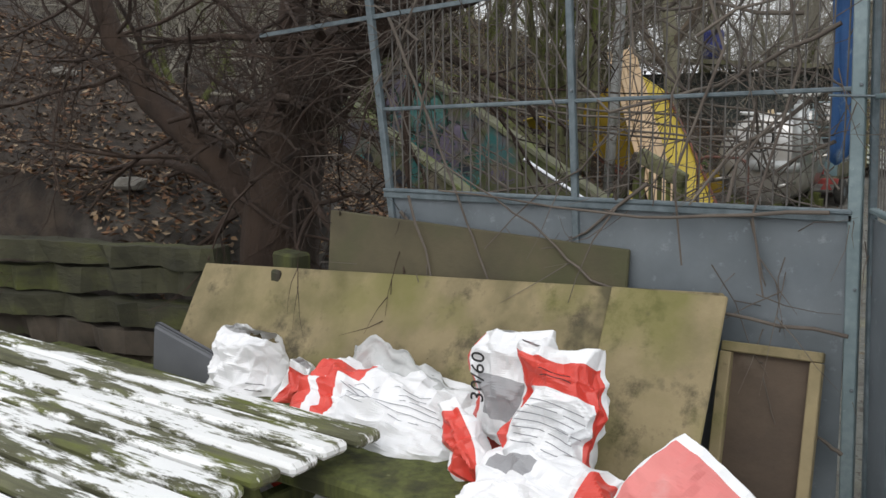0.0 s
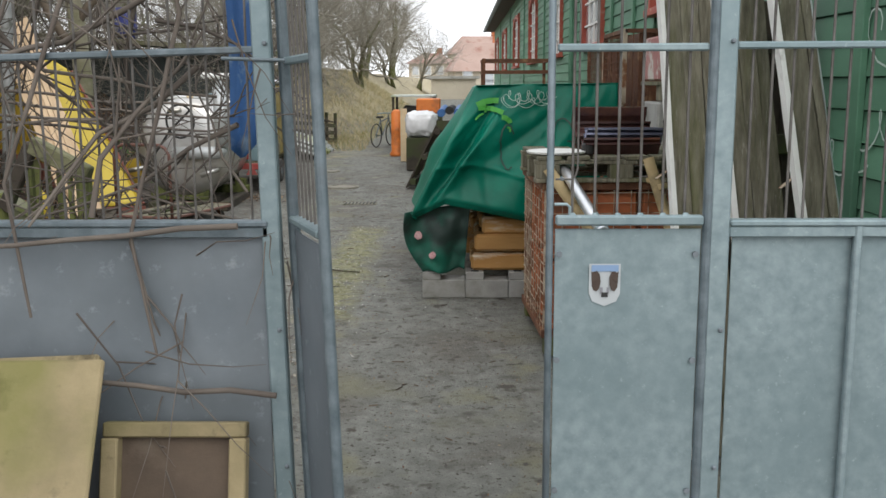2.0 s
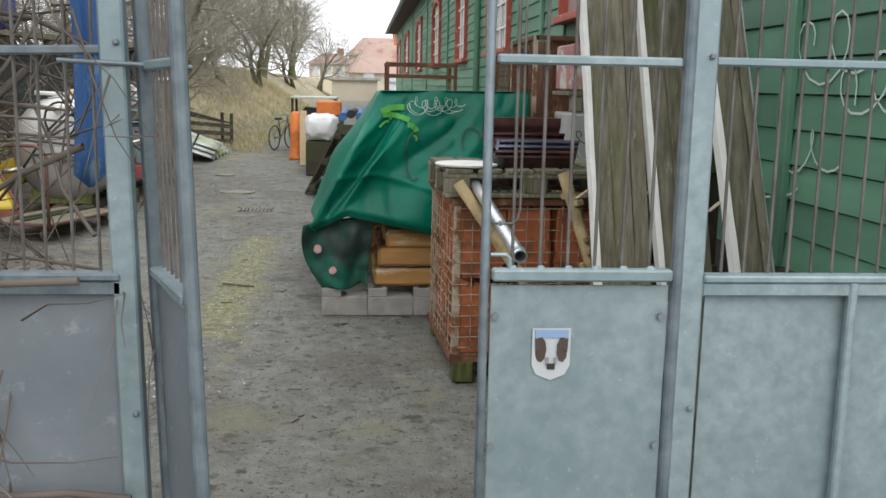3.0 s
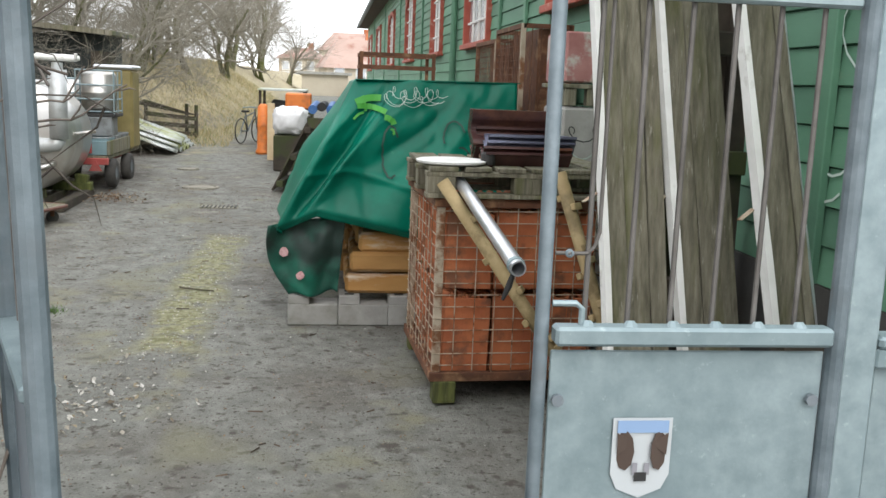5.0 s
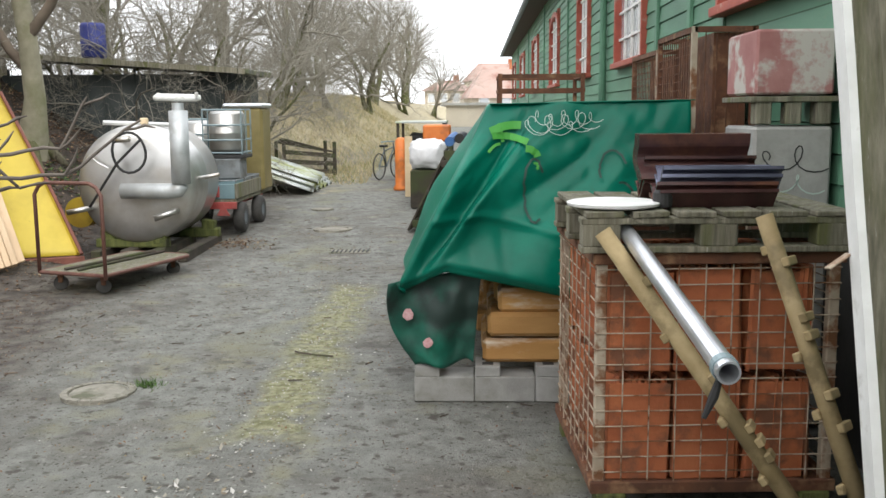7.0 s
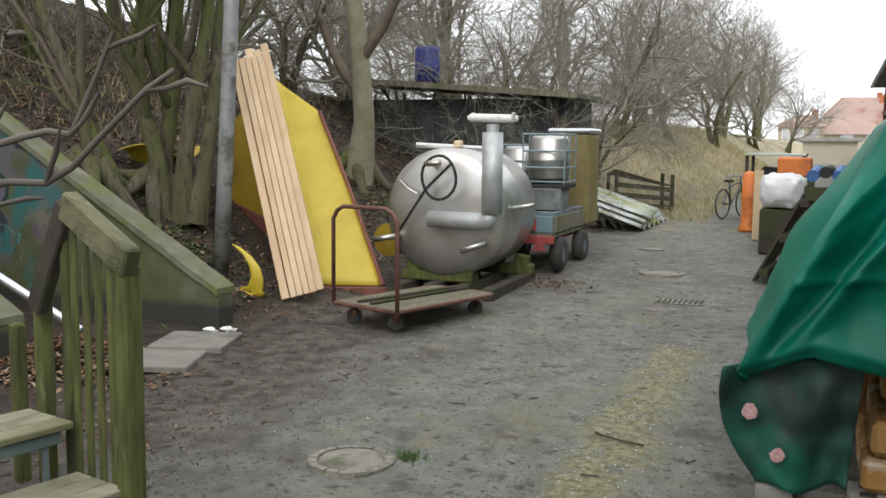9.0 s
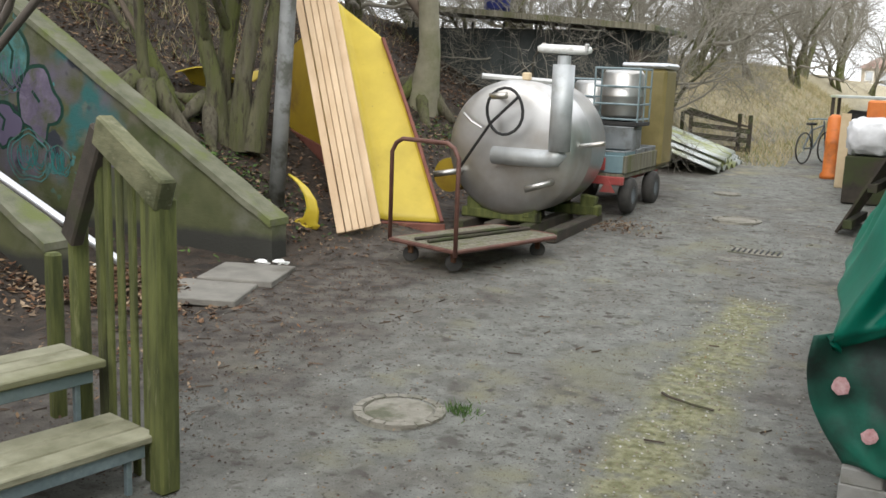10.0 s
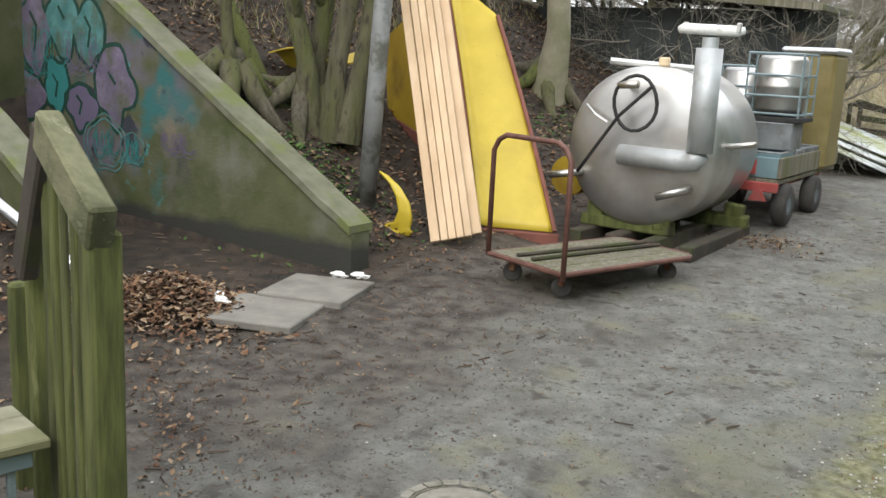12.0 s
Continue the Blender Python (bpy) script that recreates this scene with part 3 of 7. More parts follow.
gm.materials.append(GROUND)
for p in gm.polygons:
    p.use_smooth = True
tagged(new("ground", gm), "worn dark asphalt lane with soil, climbing into a littered bank", "ground", kind="structure")

def ground_at(x, y, dz=0.0):
    return (x, y, ground_z(x, y) + dz)


# ---- fence and gate ----
FY = 3.17
SILL = 1.426
bar_me = bpy.data.meshes.new("bar")
bm = tube(B(), [(0, 0, 0), (0, 0, 0.95)], 0.0026, 6)
bm.to_mesh(bar_me)
bm.free()
bar_me.materials.append(BAR_STEEL)


def fence_panel(name, x0, x1, label, material, rails=(1.735,), top=2.36, ribs=(), group="fence panels", step=0.034, tilt=0.0):
    f = thing(name, (x0, FY, 0), label, "fence", group)
    w = x1 - x0
    b = bx(B(), (w / 2, 0.004, SILL / 2 + 0.02), (w - 0.02, 0.004, SILL - 0.06))
    part("sheet", b, material, f)
    b = bx(B(), (w / 2, -0.004, SILL - 0.006), (w, 0.03, 0.012), bevel=0.003)
    bx(b, (w / 2, -0.012, SILL - 0.022), (w, 0.006, 0.020), bevel=0.002)
    part("sill_rail", b, PIPE_ZINC if tilt else ZINC, f)
    for z in rails:
        part("rail", beam(B(), (0, -0.002, z), (w, -0.002, z + tilt), 0.012, 0.013, (0, 0, 1), 0.003), PIPE_ZINC if tilt else ZINC, f)
    for r in ribs:
        part("rib", bx(B(), (r - x0, -0.010, SILL / 2), (0.014, 0.016, SILL - 0.02), bevel=0.003), ZINC, f)
    k = int(w / step)
    for i in range(1, k):
        shared("bar", bar_me, f, (w * i / k + random.uniform(-0.003, 0.003), 0.006, SILL - 0.01))
    return f


def post(name, x, w, d, top, label, lean=0.0, rz=0, y=FY, mat=ZINC):
    p = thing(name, (x, y, 0), label, "post", "fence posts", rz=rz)
    b = beam(B(), (0, 0, 0), (lean, 0, top), w, d, (0, 1, 0), 0.003)
    part("shaft", b, mat, p)
    for z in (0.30, 0.62, 0.95, 1.22, 1.745):
        part("bolt", bx(B(), (lean * z / top + w * 0.22, -d / 2 - 0.003, z), (0.008, 0.008, 0.008), bevel=0.002), ZINC_DARK, p)
    return p


fence_panel("zinc_fence", -1.95, -0.43, "weathered grey zinc sheet fence with bars above, overgrown with bare vines", ZINC_DARK, (1.695,), tilt=0.04)
fence_panel("zinc_fence", 0.416, 1.7, "bright galvanised sheet fence panel with bars above", ZINC, (1.738,), ribs=(0.65, 0.93, 1.2))
post("fence_post", -1.775, 0.024, 0.024, 2.08, "slim dull zinc corner post of the fence", lean=-0.23, mat=PIPE_ZINC)
post("fence_post", -1.165, 0.021, 0.021, 2.06, "slim dull zinc fence post", lean=-0.085, mat=PIPE_ZINC)
post("gate_post", -0.400, 0.034, 0.030, 2.5, "galvanised square gate post with bolts", lean=-0.045)
post("gate_post", 0.398, 0.036, 0.032, 2.5, "galvanised square post between gate leaf and fence")
f = thing("top_rail", (-1.9, FY, 1.94), "thin galvanised top rail of the old fence", "rail")
part("rail", beam(B(), (-0.62, 0, 0.03), (1.46, 0, 0.17), 0.012, 0.014), PIPE_ZINC, f)

# right leaf, shut, with the sticker
leaf = thing("gate_leaf", (0.088, FY - 0.008, 0), "shut galvanised gate leaf with bars and a dog sticker", "gate", "gate leaves")
W = 0.288
part("stile", tube(B(), [(0, 0, 0.06), (0, 0, 2.5)], 0.0068, 32), PIPE_ZINC, leaf, smooth=True)
part("stile", tube(B(), [(W, 0, 0.06), (W, 0, 2.5)], 0.0095, 12), PIPE_ZINC, leaf)
part("sheet", bx(B(), (W / 2, 0.002, 0.752), (W - 0.02, 0.003, 1.314), bevel=0.001), ZINC, leaf)
b = bx(B(), (W / 2, -0.006, SILL), (W - 0.02, 0.022, 0.018), bevel=0.003)
part("mid_rail", b, ZINC, leaf)
part("upper_rail", bx(B(), (W / 2, 0, 1.735), (W - 0.02, 0.012, 0.014), bevel=0.003), ZINC, leaf)
part("bottom_rail", bx(B(), (W / 2, 0, 0.09), (W - 0.02, 0.016, 0.02), bevel=0.003), ZINC, leaf)
for i in range(1, 7):
    shared("bar", bar_me, leaf, (W * i / 7, 0.006, SILL - 0.005))
    part("weld", tube(B(), [(W * i / 7, -0.006, SILL + 0.006), (W * i / 7, -0.004, SILL + 0.013)], [0.009, 0.004], 8), ZINC, leaf)
for x, z in ((0.018, 1.362), (W - 0.02, 1.362), (0.016, 1.16), (W - 0.018, 1.16), (W - 0.018, 0.9), (0.016, 0.9)):
    part("screw", tube(B(), [(x, -0.001, z), (x, -0.006, z)], 0.006, 8), ZINC_DARK, leaf)
part("latch", tube(B(), [(0.01, 0.004, 1.50), (0.04, 0.004, 1.50), (0.046, 0.004, 1.506), (0.05, 0.004, 1.52), (0.05, 0.004, 1.9)], 0.0019, 8), BAR_STEEL, leaf, "bent galvanised drop bolt")
part("latch_eye", lathe(B(), [(0.002, -0.002), (0.004, -0.0015), (0.004, 0.0015), (0.002, 0.002), (0.002, -0.002)], 12, pose(0.02, -0.008, 1.502, 90)), PIPE_ZINC, leaf)
part("catch", tube(B(), [(0.008, -0.004, 1.455), (0.03, -0.004, 1.455), (0.036, -0.004, 1.45), (0.036, -0.004, 1.425)], 0.003, 8), ZINC, leaf, "small bent steel catch")
st = thing("gate_sticker", (0.191, FY - 0.0115, 1.30), "small worn shield sticker with a dog's face", "sticker")
b = B()
ol = [(-0.029, 0.044), (0.029, 0.044), (0.029, -0.012), (0.022, -0.027), (0, -0.036), (-0.022, -0.027), (-0.029, -0.012)]
b.faces.new([b.verts.new((x, 0.0012, z)) for x, z in ol])
thicken(b, 0.0008)
part("backing", b, STICKER_WHITE, st)
part("blue_band", bx(B(), (0, -0.0004, 0.036), (0.050, 0.0006, 0.012)), STICKER_BLUE, st)
for s in (-1, 1):
    b = lathe(B(), [(0, 0), (0.0095, 0.0002), (0.0095, 0.0009), (0, 0.001)], 9, pose(s * 0.0165, 0.0003, 0.012, 90, 0, s * 14) @ Matrix.Diagonal((0.95, 2.1, 1, 1)))
    part("dark_patch", b, STICKER_BROWN, st)
    part("bar_mark", bx(B(), (s * 0.006, -0.0008, -0.006), (0.005, 0.0005, 0.012)), GREY_INK, st)
for s in (-1, 1):
    b = B()
    b.faces.new([b.verts.new((s * x, -0.0009, z)) for x, z in ((0.008, 0.020), (0.025, 0.030), (0.024, 0.008))][::s])
    thicken(b, 0.0005)
    part("ear_patch", b, STICKER_BROWN, st)
part("muzzle_mark", bx(B(), (0, -0.0009, -0.014), (0.012, 0.0005, 0.009)), INK, st)

# left leaf, swung open towards the near side
lf = thing("gate_leaf", (-0.348, 3.19, 0), "open galvanised gate leaf swung out from its post", "gate", "gate leaves")
lf.matrix_world = pose(-0.348, 3.19, 0, 0, -1.6, 0) @ pose(0, 0, 0, 0, 0, -68)
W2 = 0.235
part("stile", tube(B(), [(0, 0, 0.05), (0, 0, 2.45)], 0.0115, 12), PIPE_ZINC, lf)
part("stile", tube(B(), [(W2, 0, 0.05), (W2, 0, 2.45)], 0.010, 12), PIPE_ZINC, lf)
part("sheet", bx(B(), (W2 / 2, 0.0, 0.74), (W2 - 0.02, 0.003, 1.33)), ZINC_DARK, lf)
part("mid_rail", bx(B(), (W2 / 2, 0, SILL), (W2 - 0.02, 0.024, 0.014), bevel=0.003), ZINC, lf)
part("upper_rail", bx(B(), (W2 / 2, 0, 1.715), (W2 - 0.02, 0.012, 0.014), bevel=0.003), ZINC, lf)
for i in range(1, 8):
    shared("bar", bar_me, lf, (W2 * i / 8, 0.006, SILL))
f = thing("gate_crossbar", (-0.44, FY - 0.025, 1.715), "thin bright rod lying across the gate post", "rod")
part("rod", tube(B(), [(-0.06, 0, 0.004), (0.115, 0.02, -0.002)], 0.0035, 8), PIPE_ZINC, f)

# blue sheet behind the left post
f = thing("blue_sheet", (-0.495, 3.30, 1.55), "faded blue woven plastic sheet hanging on the fence", "sheet")
b = grid(B(), 8, 20, lambda u, v: Vector((-0.035 + 0.075 * u + 0.006 * math.sin(9 * v), 0.012 * math.sin(9 * u + 2 * v), 0.95 * v - 0.02 * math.sin(5 * u))))
thicken(b, 0.002)
part("cloth", b, BLUE_CLOTH, f, smooth=True)

# ---- corner before the fence: boards, frame, bags, table ----
def leaning(name, x0, x1, z0, z1, y0, y1, t, mat, label, category, skew=0.0, notches=()):
    f = thing(name, ((x0 + x1) / 2, y0, z0), label, category)
    w, h = x1 - x0, math.hypot(z1 - z0, y1 - y0)
    b = bx(B(), (0, 0, h / 2), (w, t, h), bevel=0.004)
    for v in b.verts:
        v.co.x += skew * v.co.z
    a = math.atan2(y1 - y0, z1 - z0)
    bmesh.ops.rotate(b, verts=b.verts, matrix=Matrix.Rotation(-a, 3, "X"))
    part("panel", b, mat, f)
    return f


f = leaning("plywood_board", -2.80, -0.73, 0.02, 1.14, 2.42, 3.11, 0.018, PLYWOOD, "large mossy ochre plywood board leaning on the fence", "board", 0.03)
f.rotation_euler.y = radians(-2.4)
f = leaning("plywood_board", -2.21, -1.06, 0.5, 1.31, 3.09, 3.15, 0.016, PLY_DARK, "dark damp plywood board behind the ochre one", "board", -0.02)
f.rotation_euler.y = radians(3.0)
f = leaning("plywood_board", -1.045, -0.705, 0.03, 1.18, 2.405, 3.085, 0.012, PLYWOOD, "narrow stained plywood board overlapping the large one", "board", 0.0)
f.rotation_euler.y = radians(-0.8)
f = thing("wooden_tray", (-0.61, 2.86, 0.04), "wooden frame with brown stained panel leaning on the fence", "frame")
th = math.atan2(0.27, 1.02)
fr = Matrix.Rotation(-th, 3, "X")
for nm, c, s, m in (("frame_top", (0, 0, 1.03), (0.27, 0.03, 0.028), PLYWOOD), ("frame_side", (0.12, -0.004, 0.50), (0.032, 0.034, 1.03), PLYWOOD), ("frame_side", (-0.12, -0.004, 0.50), (0.032, 0.034, 1.03), PLYWOOD),
                    ("frame_bottom", (0, 0, 0.015), (0.27, 0.03, 0.03), PLYWOOD), ("panel", (0, 0.012, 0.52), (0.23, 0.008, 1.0), HARDBOARD)):
    b = bx(B(), c, s, bevel=0.003)
    bmesh.ops.rotate(b, verts=b.verts, matrix=fr)
    part(nm, b, m, f)


def bag(x, y, z, w, d, h, rx, ry, rz, seed, label, bands, back=BAG_WHITE, crease=1.0):
    """A crumpled plastic sack: a closed pillow with sharp creases whose skin is cut into printed bands."""
    f = thing("plastic_sack", (x, y, z), label, "bag", "pile of sacks")
    rot = Euler((radians(rx), radians(ry), radians(rz))).to_matrix()
    nu, nv = 96, 64

    def skin(u, v):
        a, c = 2 * math.pi * u, v
        k = math.sin(math.pi * (0.03 + 0.94 * c)) ** 0.4
        px, pz = math.copysign(abs(math.cos(a)) ** 0.6, math.cos(a)) * w / 2 * (0.80 + 0.20 * k), (c - 0.5) * h
        py = math.copysign(abs(math.sin(a)) ** 0.8, math.sin(a)) * d / 2 * k
        q = Vector((px, py, pz))
        o = Vector((seed * 3.1, seed * 1.7, seed))
        big, fine = noise.voronoi(q * 6 + o)[0], noise.voronoi(q * 15 + o)[0]
        out = Vector((px / w, 1.6 * py / d, 0.5 * pz / h))
        q += out * crease * (0.02 - 0.12 * (big[1] - big[0]) - 0.05 * (fine[1] - fine[0]))
        q += crease * 0.045 * Vector((noise.noise(q * 4 + o), noise.noise(q * 4 + o.yzx), noise.noise(q * 4 + o.zxy)))
        return rot @ q
    groups = {}
    for i in range(nu):
        for j in range(nv):
            u, v = (i + 0.5) / nu, (j + 0.5) / nv
            mat, idx = back, -1
            front = math.sin(2 * math.pi * u) < 0
            for n_, (lo, hi, a0, a1, m) in enumerate(bands):
                t = (math.cos(2 * math.pi * u) + 1) / 2
                if front and lo <= v < hi and a0 <= t < a1:
                    mat, idx = m, n_
            groups.setdefault((mat.name, idx), []).append((i, j))
    for (name, idx), cells in groups.items():
        b = B()
        vs = {}

        def vert(i, j):
            key = (i % nu, j)
            if key not in vs:
                vs[key] = b.verts.new(skin(key[0] / nu, min(j, nv) / nv))
            return vs[key]
        for i, j in cells:
            b.faces.new((vert(i, j), vert(i + 1, j), vert(i + 1, j + 1), vert(i, j + 1)))
        part("film" if name == back.name else "printed_band", b, bpy.data.materials[name], f)
    return f, rot, skin


def print_bars(made, t0, t1, v0, v1, n, mat):
    """Unreadable lines of small print lying on the front of a sack."""
    f, rot, skin = made
    rgb_ = random.Random(n)
    for k in range(n):
        v = v0 + (v1 - v0) * k / (n - 1)
        e = t1 - rgb_.uniform(0, 0.4) * (t1 - t0)
        pts = []
        for i in range(9):
            t = t0 + (e - t0) * i / 8
            u = 1 - math.acos(2 * t - 1) / (2 * math.pi)
            pts.append(skin(u, v) + rot @ Vector((0, -0.004, 0)))
        part("print_line", ribbon(B(), pts, 0.0022, rot @ Vector((0, -1, 0))), mat, f)


R1 = [(0.30, 0.90, 0.0, 0.16, BAG_RED), (0.72, 0.92, 0.0, 1.0, BAG_RED), (0.25, 0.90, 0.88, 1.0, BAG_RED)]
R2 = [(0.10, 0.86, 0.0, 0.10, BAG_RED), (0.10, 0.80, 0.14, 0.24, BAG_RED), (0.45, 0.86, 0.86, 1.0, BAG_RED), (0.70, 0.88, 0.05, 0.40, BAG_RED)]
R3 = [(0.0, 0.12, 0.0, 1.0, BAG_RED)]
R4 = [(0.0, 0.94, 0.03, 0.97, BAG_PALE_RED)]
R5 = [(0.1, 0.3, 0.3, 0.9, BAG_RED), (0.72, 0.86, 0.10, 0.40, BAG_GREY), (0.78, 0.95, 0.6, 0.9, BAG_RED)]
R6 = [(0.0, 0.9, 0.2, 0.85, BAG_RED)]
sacks = [(-1.03, 2.63, 0.90, 0.25, 0.14, 0.42, -14, 8, 6, 1.0, "upright crumpled white sack with a red frame and small print", R1),
         (-1.20, 2.75, 0.945, 0.29, 0.16, 0.30, -10, 4, 8, 2.0, "white plastic sack top with printed numbers", [(0.0, 0.95, 0.0, 0.07, BAG_RED), (0.20, 0.52, 0.30, 0.80, BAG_GREY)]),
         (-1.63, 2.74, 0.765, 0.64, 0.20, 0.36, -56, 9, 6, 3.0, "crumpled white and red plastic sack lying open", R2),
         (-2.35, 2.86, 0.745, 0.33, 0.24, 0.36, -8, 8, -10, 4.0, "rounded white plastic sack with small print", R3),
         (-2.13, 2.83, 0.745, 0.13, 0.12, 0.24, -6, 12, 10, 4.5, "folded red end of a plastic sack", R6),
         (-1.25, 2.60, 0.80, 0.15, 0.09, 0.32, -20, -32, 0, 5.5, "twisted red and white plastic sack end", R6),
         (-0.96, 2.47, 0.68, 0.46, 0.26, 0.36, -48, 4, -8, 5.0, "crumpled white plastic sack at the front of the pile", R5),
         (-0.61, 2.43, 0.775, 0.33, 0.07, 0.37, -34, 33, -8, 6.0, "flat faded red plastic sack with dark lettering", R4),
         (-1.45, 2.70, 0.62, 0.5, 0.26, 0.44, -45, -16, 10, 7.0, "crumpled white and red sack", R2),
         (-1.25, 2.55, 0.40, 0.70, 0.40, 0.46, -70, 0, 20, 8.0, "white plastic sack under the pile", R5),
         (-1.85, 2.55, 0.36, 0.66, 0.38, 0.44, -75, 0, -15, 9.0, "white plastic sack under the pile", R2),
         (-0.85, 2.35, 0.30, 0.60, 0.38, 0.44, -75, 0, -25, 10.0, "white plastic sack under the pile", R5)]
made_sacks = [bag(*s, crease=0.35 if s[9] == 6.0 else 1.0) for s in sacks]
print_bars(made_sacks[0], 0.25, 0.80, 0.62, 0.36, 7, GREY_INK)
print_bars(made_sacks[0], 0.40, 0.70, 0.80, 0.84, 2, INK)
print_bars(made_sacks[2], 0.36, 0.75, 0.66, 0.40, 6, GREY_INK)
print_bars(made_sacks[3], 0.70, 0.95, 0.60, 0.50, 3, INK)


def front_of(made, t, v):
    f, rot, skin = made
    return skin(1 - math.acos(2 * t - 1) / (2 * math.pi), v)


f, rot, skin = made_sacks[1]
p = front_of(made_sacks[1], 0.22, 0.30)
lettering("print", "30/60", 0.062, Matrix.Translation(p + Vector((0.030, -0.045, -0.01))) @ pose(0, 0, 0, 80, -88, 6), INK, f)
f, rot, skin = made_sacks[7]
lettering("print", "Log", 0.075, Matrix.Translation(rot @ Vector((-0.08, -0.050, -0.02))) @ rot.to_4x4() @ pose(0, 0, 0, 90, 0, 0), MAROON, f)
f = thing("plastic_film", (-1.68, 2.83, 0.82), "clouded clear plastic film sticking up from the sacks", "film")
b = grid(B(), 26, 16, lambda u, v: Vector((-0.17 + 0.40 * u, 0.03 * noise.noise((u * 6, v * 5, 1)) + 0.03 * v, 0.17 * v * (1 - 0.75 * abs(u - 0.25) / 0.75) * (1 + 0.25 * noise.noise((u * 9, 2, 0))) + 0.012 * noise.noise((u * 14, v * 9, 4)))))
thicken(b, 0.001)
part("film", b, CLEAR_FILM, f, smooth=True)
bm = B()
bx(bm, (0, 0, 0.10), (1.7, 0.62, 0.2), bevel=0.01)
f = thing("wooden_bench_box", (-1.3, 2.52, 0), "low dark wooden base under the pile of sacks", "box")
part("body", bm, WOOD_DARK, f)

# picnic table, its end towards the fence
tb = thing("picnic_table", (-2.365, 2.335, 0), "weathered picnic table with flaking white paint on grey boards", "table", rz=-3.4)
TZ = 0.80
for i in range(-3, 5):
    y = -0.255 + 0.122 * i
    b = bx(B(), (-0.45 + 0.012 * random.uniform(-1, 1), y, TZ), (2.55, 0.100, 0.036), bevel=0.012)
    for v in b.verts:
        v.co.z += 0.006 * noise.noise((v.co.x * 3, v.co.y * 9, i))
    part("board", b, TABLE_WOOD, tb)
part("cross_bearer", bx(B(), (0.62, -0.19, TZ - 0.05), (0.05, 0.92, 0.06), bevel=0.006), WOOD_GREY, tb)
part("cross_bearer", bx(B(), (-1.2, -0.19, TZ - 0.05), (0.05, 0.92, 0.06), bevel=0.006), WOOD_GREY, tb)
for x in (0.56, -1.2):
    for s in (-1, 1):
        part("leg", beam(B(), (x, s * 0.16 - 0.18, TZ - 0.06), (x, s * 0.42 - 0.18, 0.0), 0.045, 0.09, (1, 0, 0), 0.006), WOOD_GREEN, tb)
for s in (1,):
    part("seat_board", bx(B(), (0.02, 0.30, 0.70), (2.46, 0.44, 0.06), bevel=0.012), WOOD_GREEN, tb, "dark green algae-covered seat board")
part("seat_bearer", bx(B(), (0.56, 0.28, 0.59), (0.05, 0.5, 0.07), bevel=0.006), WOOD_GREEN, tb)
f = thing("bin_lid", (-2.62, 2.76, 0.03), "slate grey plastic lid standing beside the sacks", "lid", rz=-6)
b = bx(B(), (0, 0, 0.44), (0.46, 0.03, 0.88), bevel=0.012)
bmesh.ops.bevel(b, geom=[e for e in b.edges if abs(e.verts[0].co.z - e.verts[1].co.z) < 0.02 and e.verts[0].co.z > 0.8], offset=0.01, segments=2, affect="EDGES")
for v in b.verts:
    v.co.z -= 0.18 * (v.co.x + 0.23) * (v.co.z / 0.88)
    v.co.y += 0.10 * v.co.z
part("panel", b, BIN_GREY, f)
f = thing("retaining_timber", (-3.5, 3.06, 0), "mossy old timbers holding back the bank beside the fence", "timber wall", rz=12)
for k, (z, h, dx) in enumerate(((1.10, 0.10, 0.0), (0.985, 0.12, 0.03), (0.86, 0.11, -0.05), (0.74, 0.12, 0.0), (0.61, 0.12, 0.02), (0.48, 0.12, 0), (0.35, 0.12, 0.02), (0.22, 0.12, 0), (0.09, 0.14, 0))):
    b = B()
    n = 24
    for sgn in (0,):
        t = bmesh.new()
        bmesh.ops.create_cube(t, size=1)
        bmesh.ops.subdivide_edges(t, edges=[e for e in t.edges if abs(e.verts[0].co.x - e.verts[1].co.x) > 0.5], cuts=n)
        for v in t.verts:
            v.co = Vector((v.co.x * 1.35 + dx, v.co.y * 0.11 + 0.055 * noise.noise((v.co.x * 11, k, v.co.y)) + 0.03 * noise.noise((v.co.x * 25, k, v.co.z * 3)) + 0.02 * math.sin(k * 2.1), v.co.z * h * (0.90 + 0.16 * noise.noise((v.co.x * 2.5, k, 7))) + z + 0.014 * noise.noise((v.co.x * 9, k * 3, v.co.z * 2)) + 0.05 * v.co.x * math.sin(k * 1.7)))
        add_in(b, t)
    part("timber", b, WOOD_MOSS if k in (0, 1, 2) else WOOD_DARK, f)
f = thing("timber_stump", (-2.46, 3.22, 0), "mossy sawn timber end behind the plywood", "timber")
part("stump", bx(B(), (0, 0, 0.58), (0.13, 0.10, 1.16), bevel=0.01, jitter=0.01), WOOD_GREEN, f)
part("hook", bx(B(), (0.05, -0.12, 1.06), (0.05, 0.05, 0.10), bevel=0.008, jitter=0.006), WOOD_DARK, f)

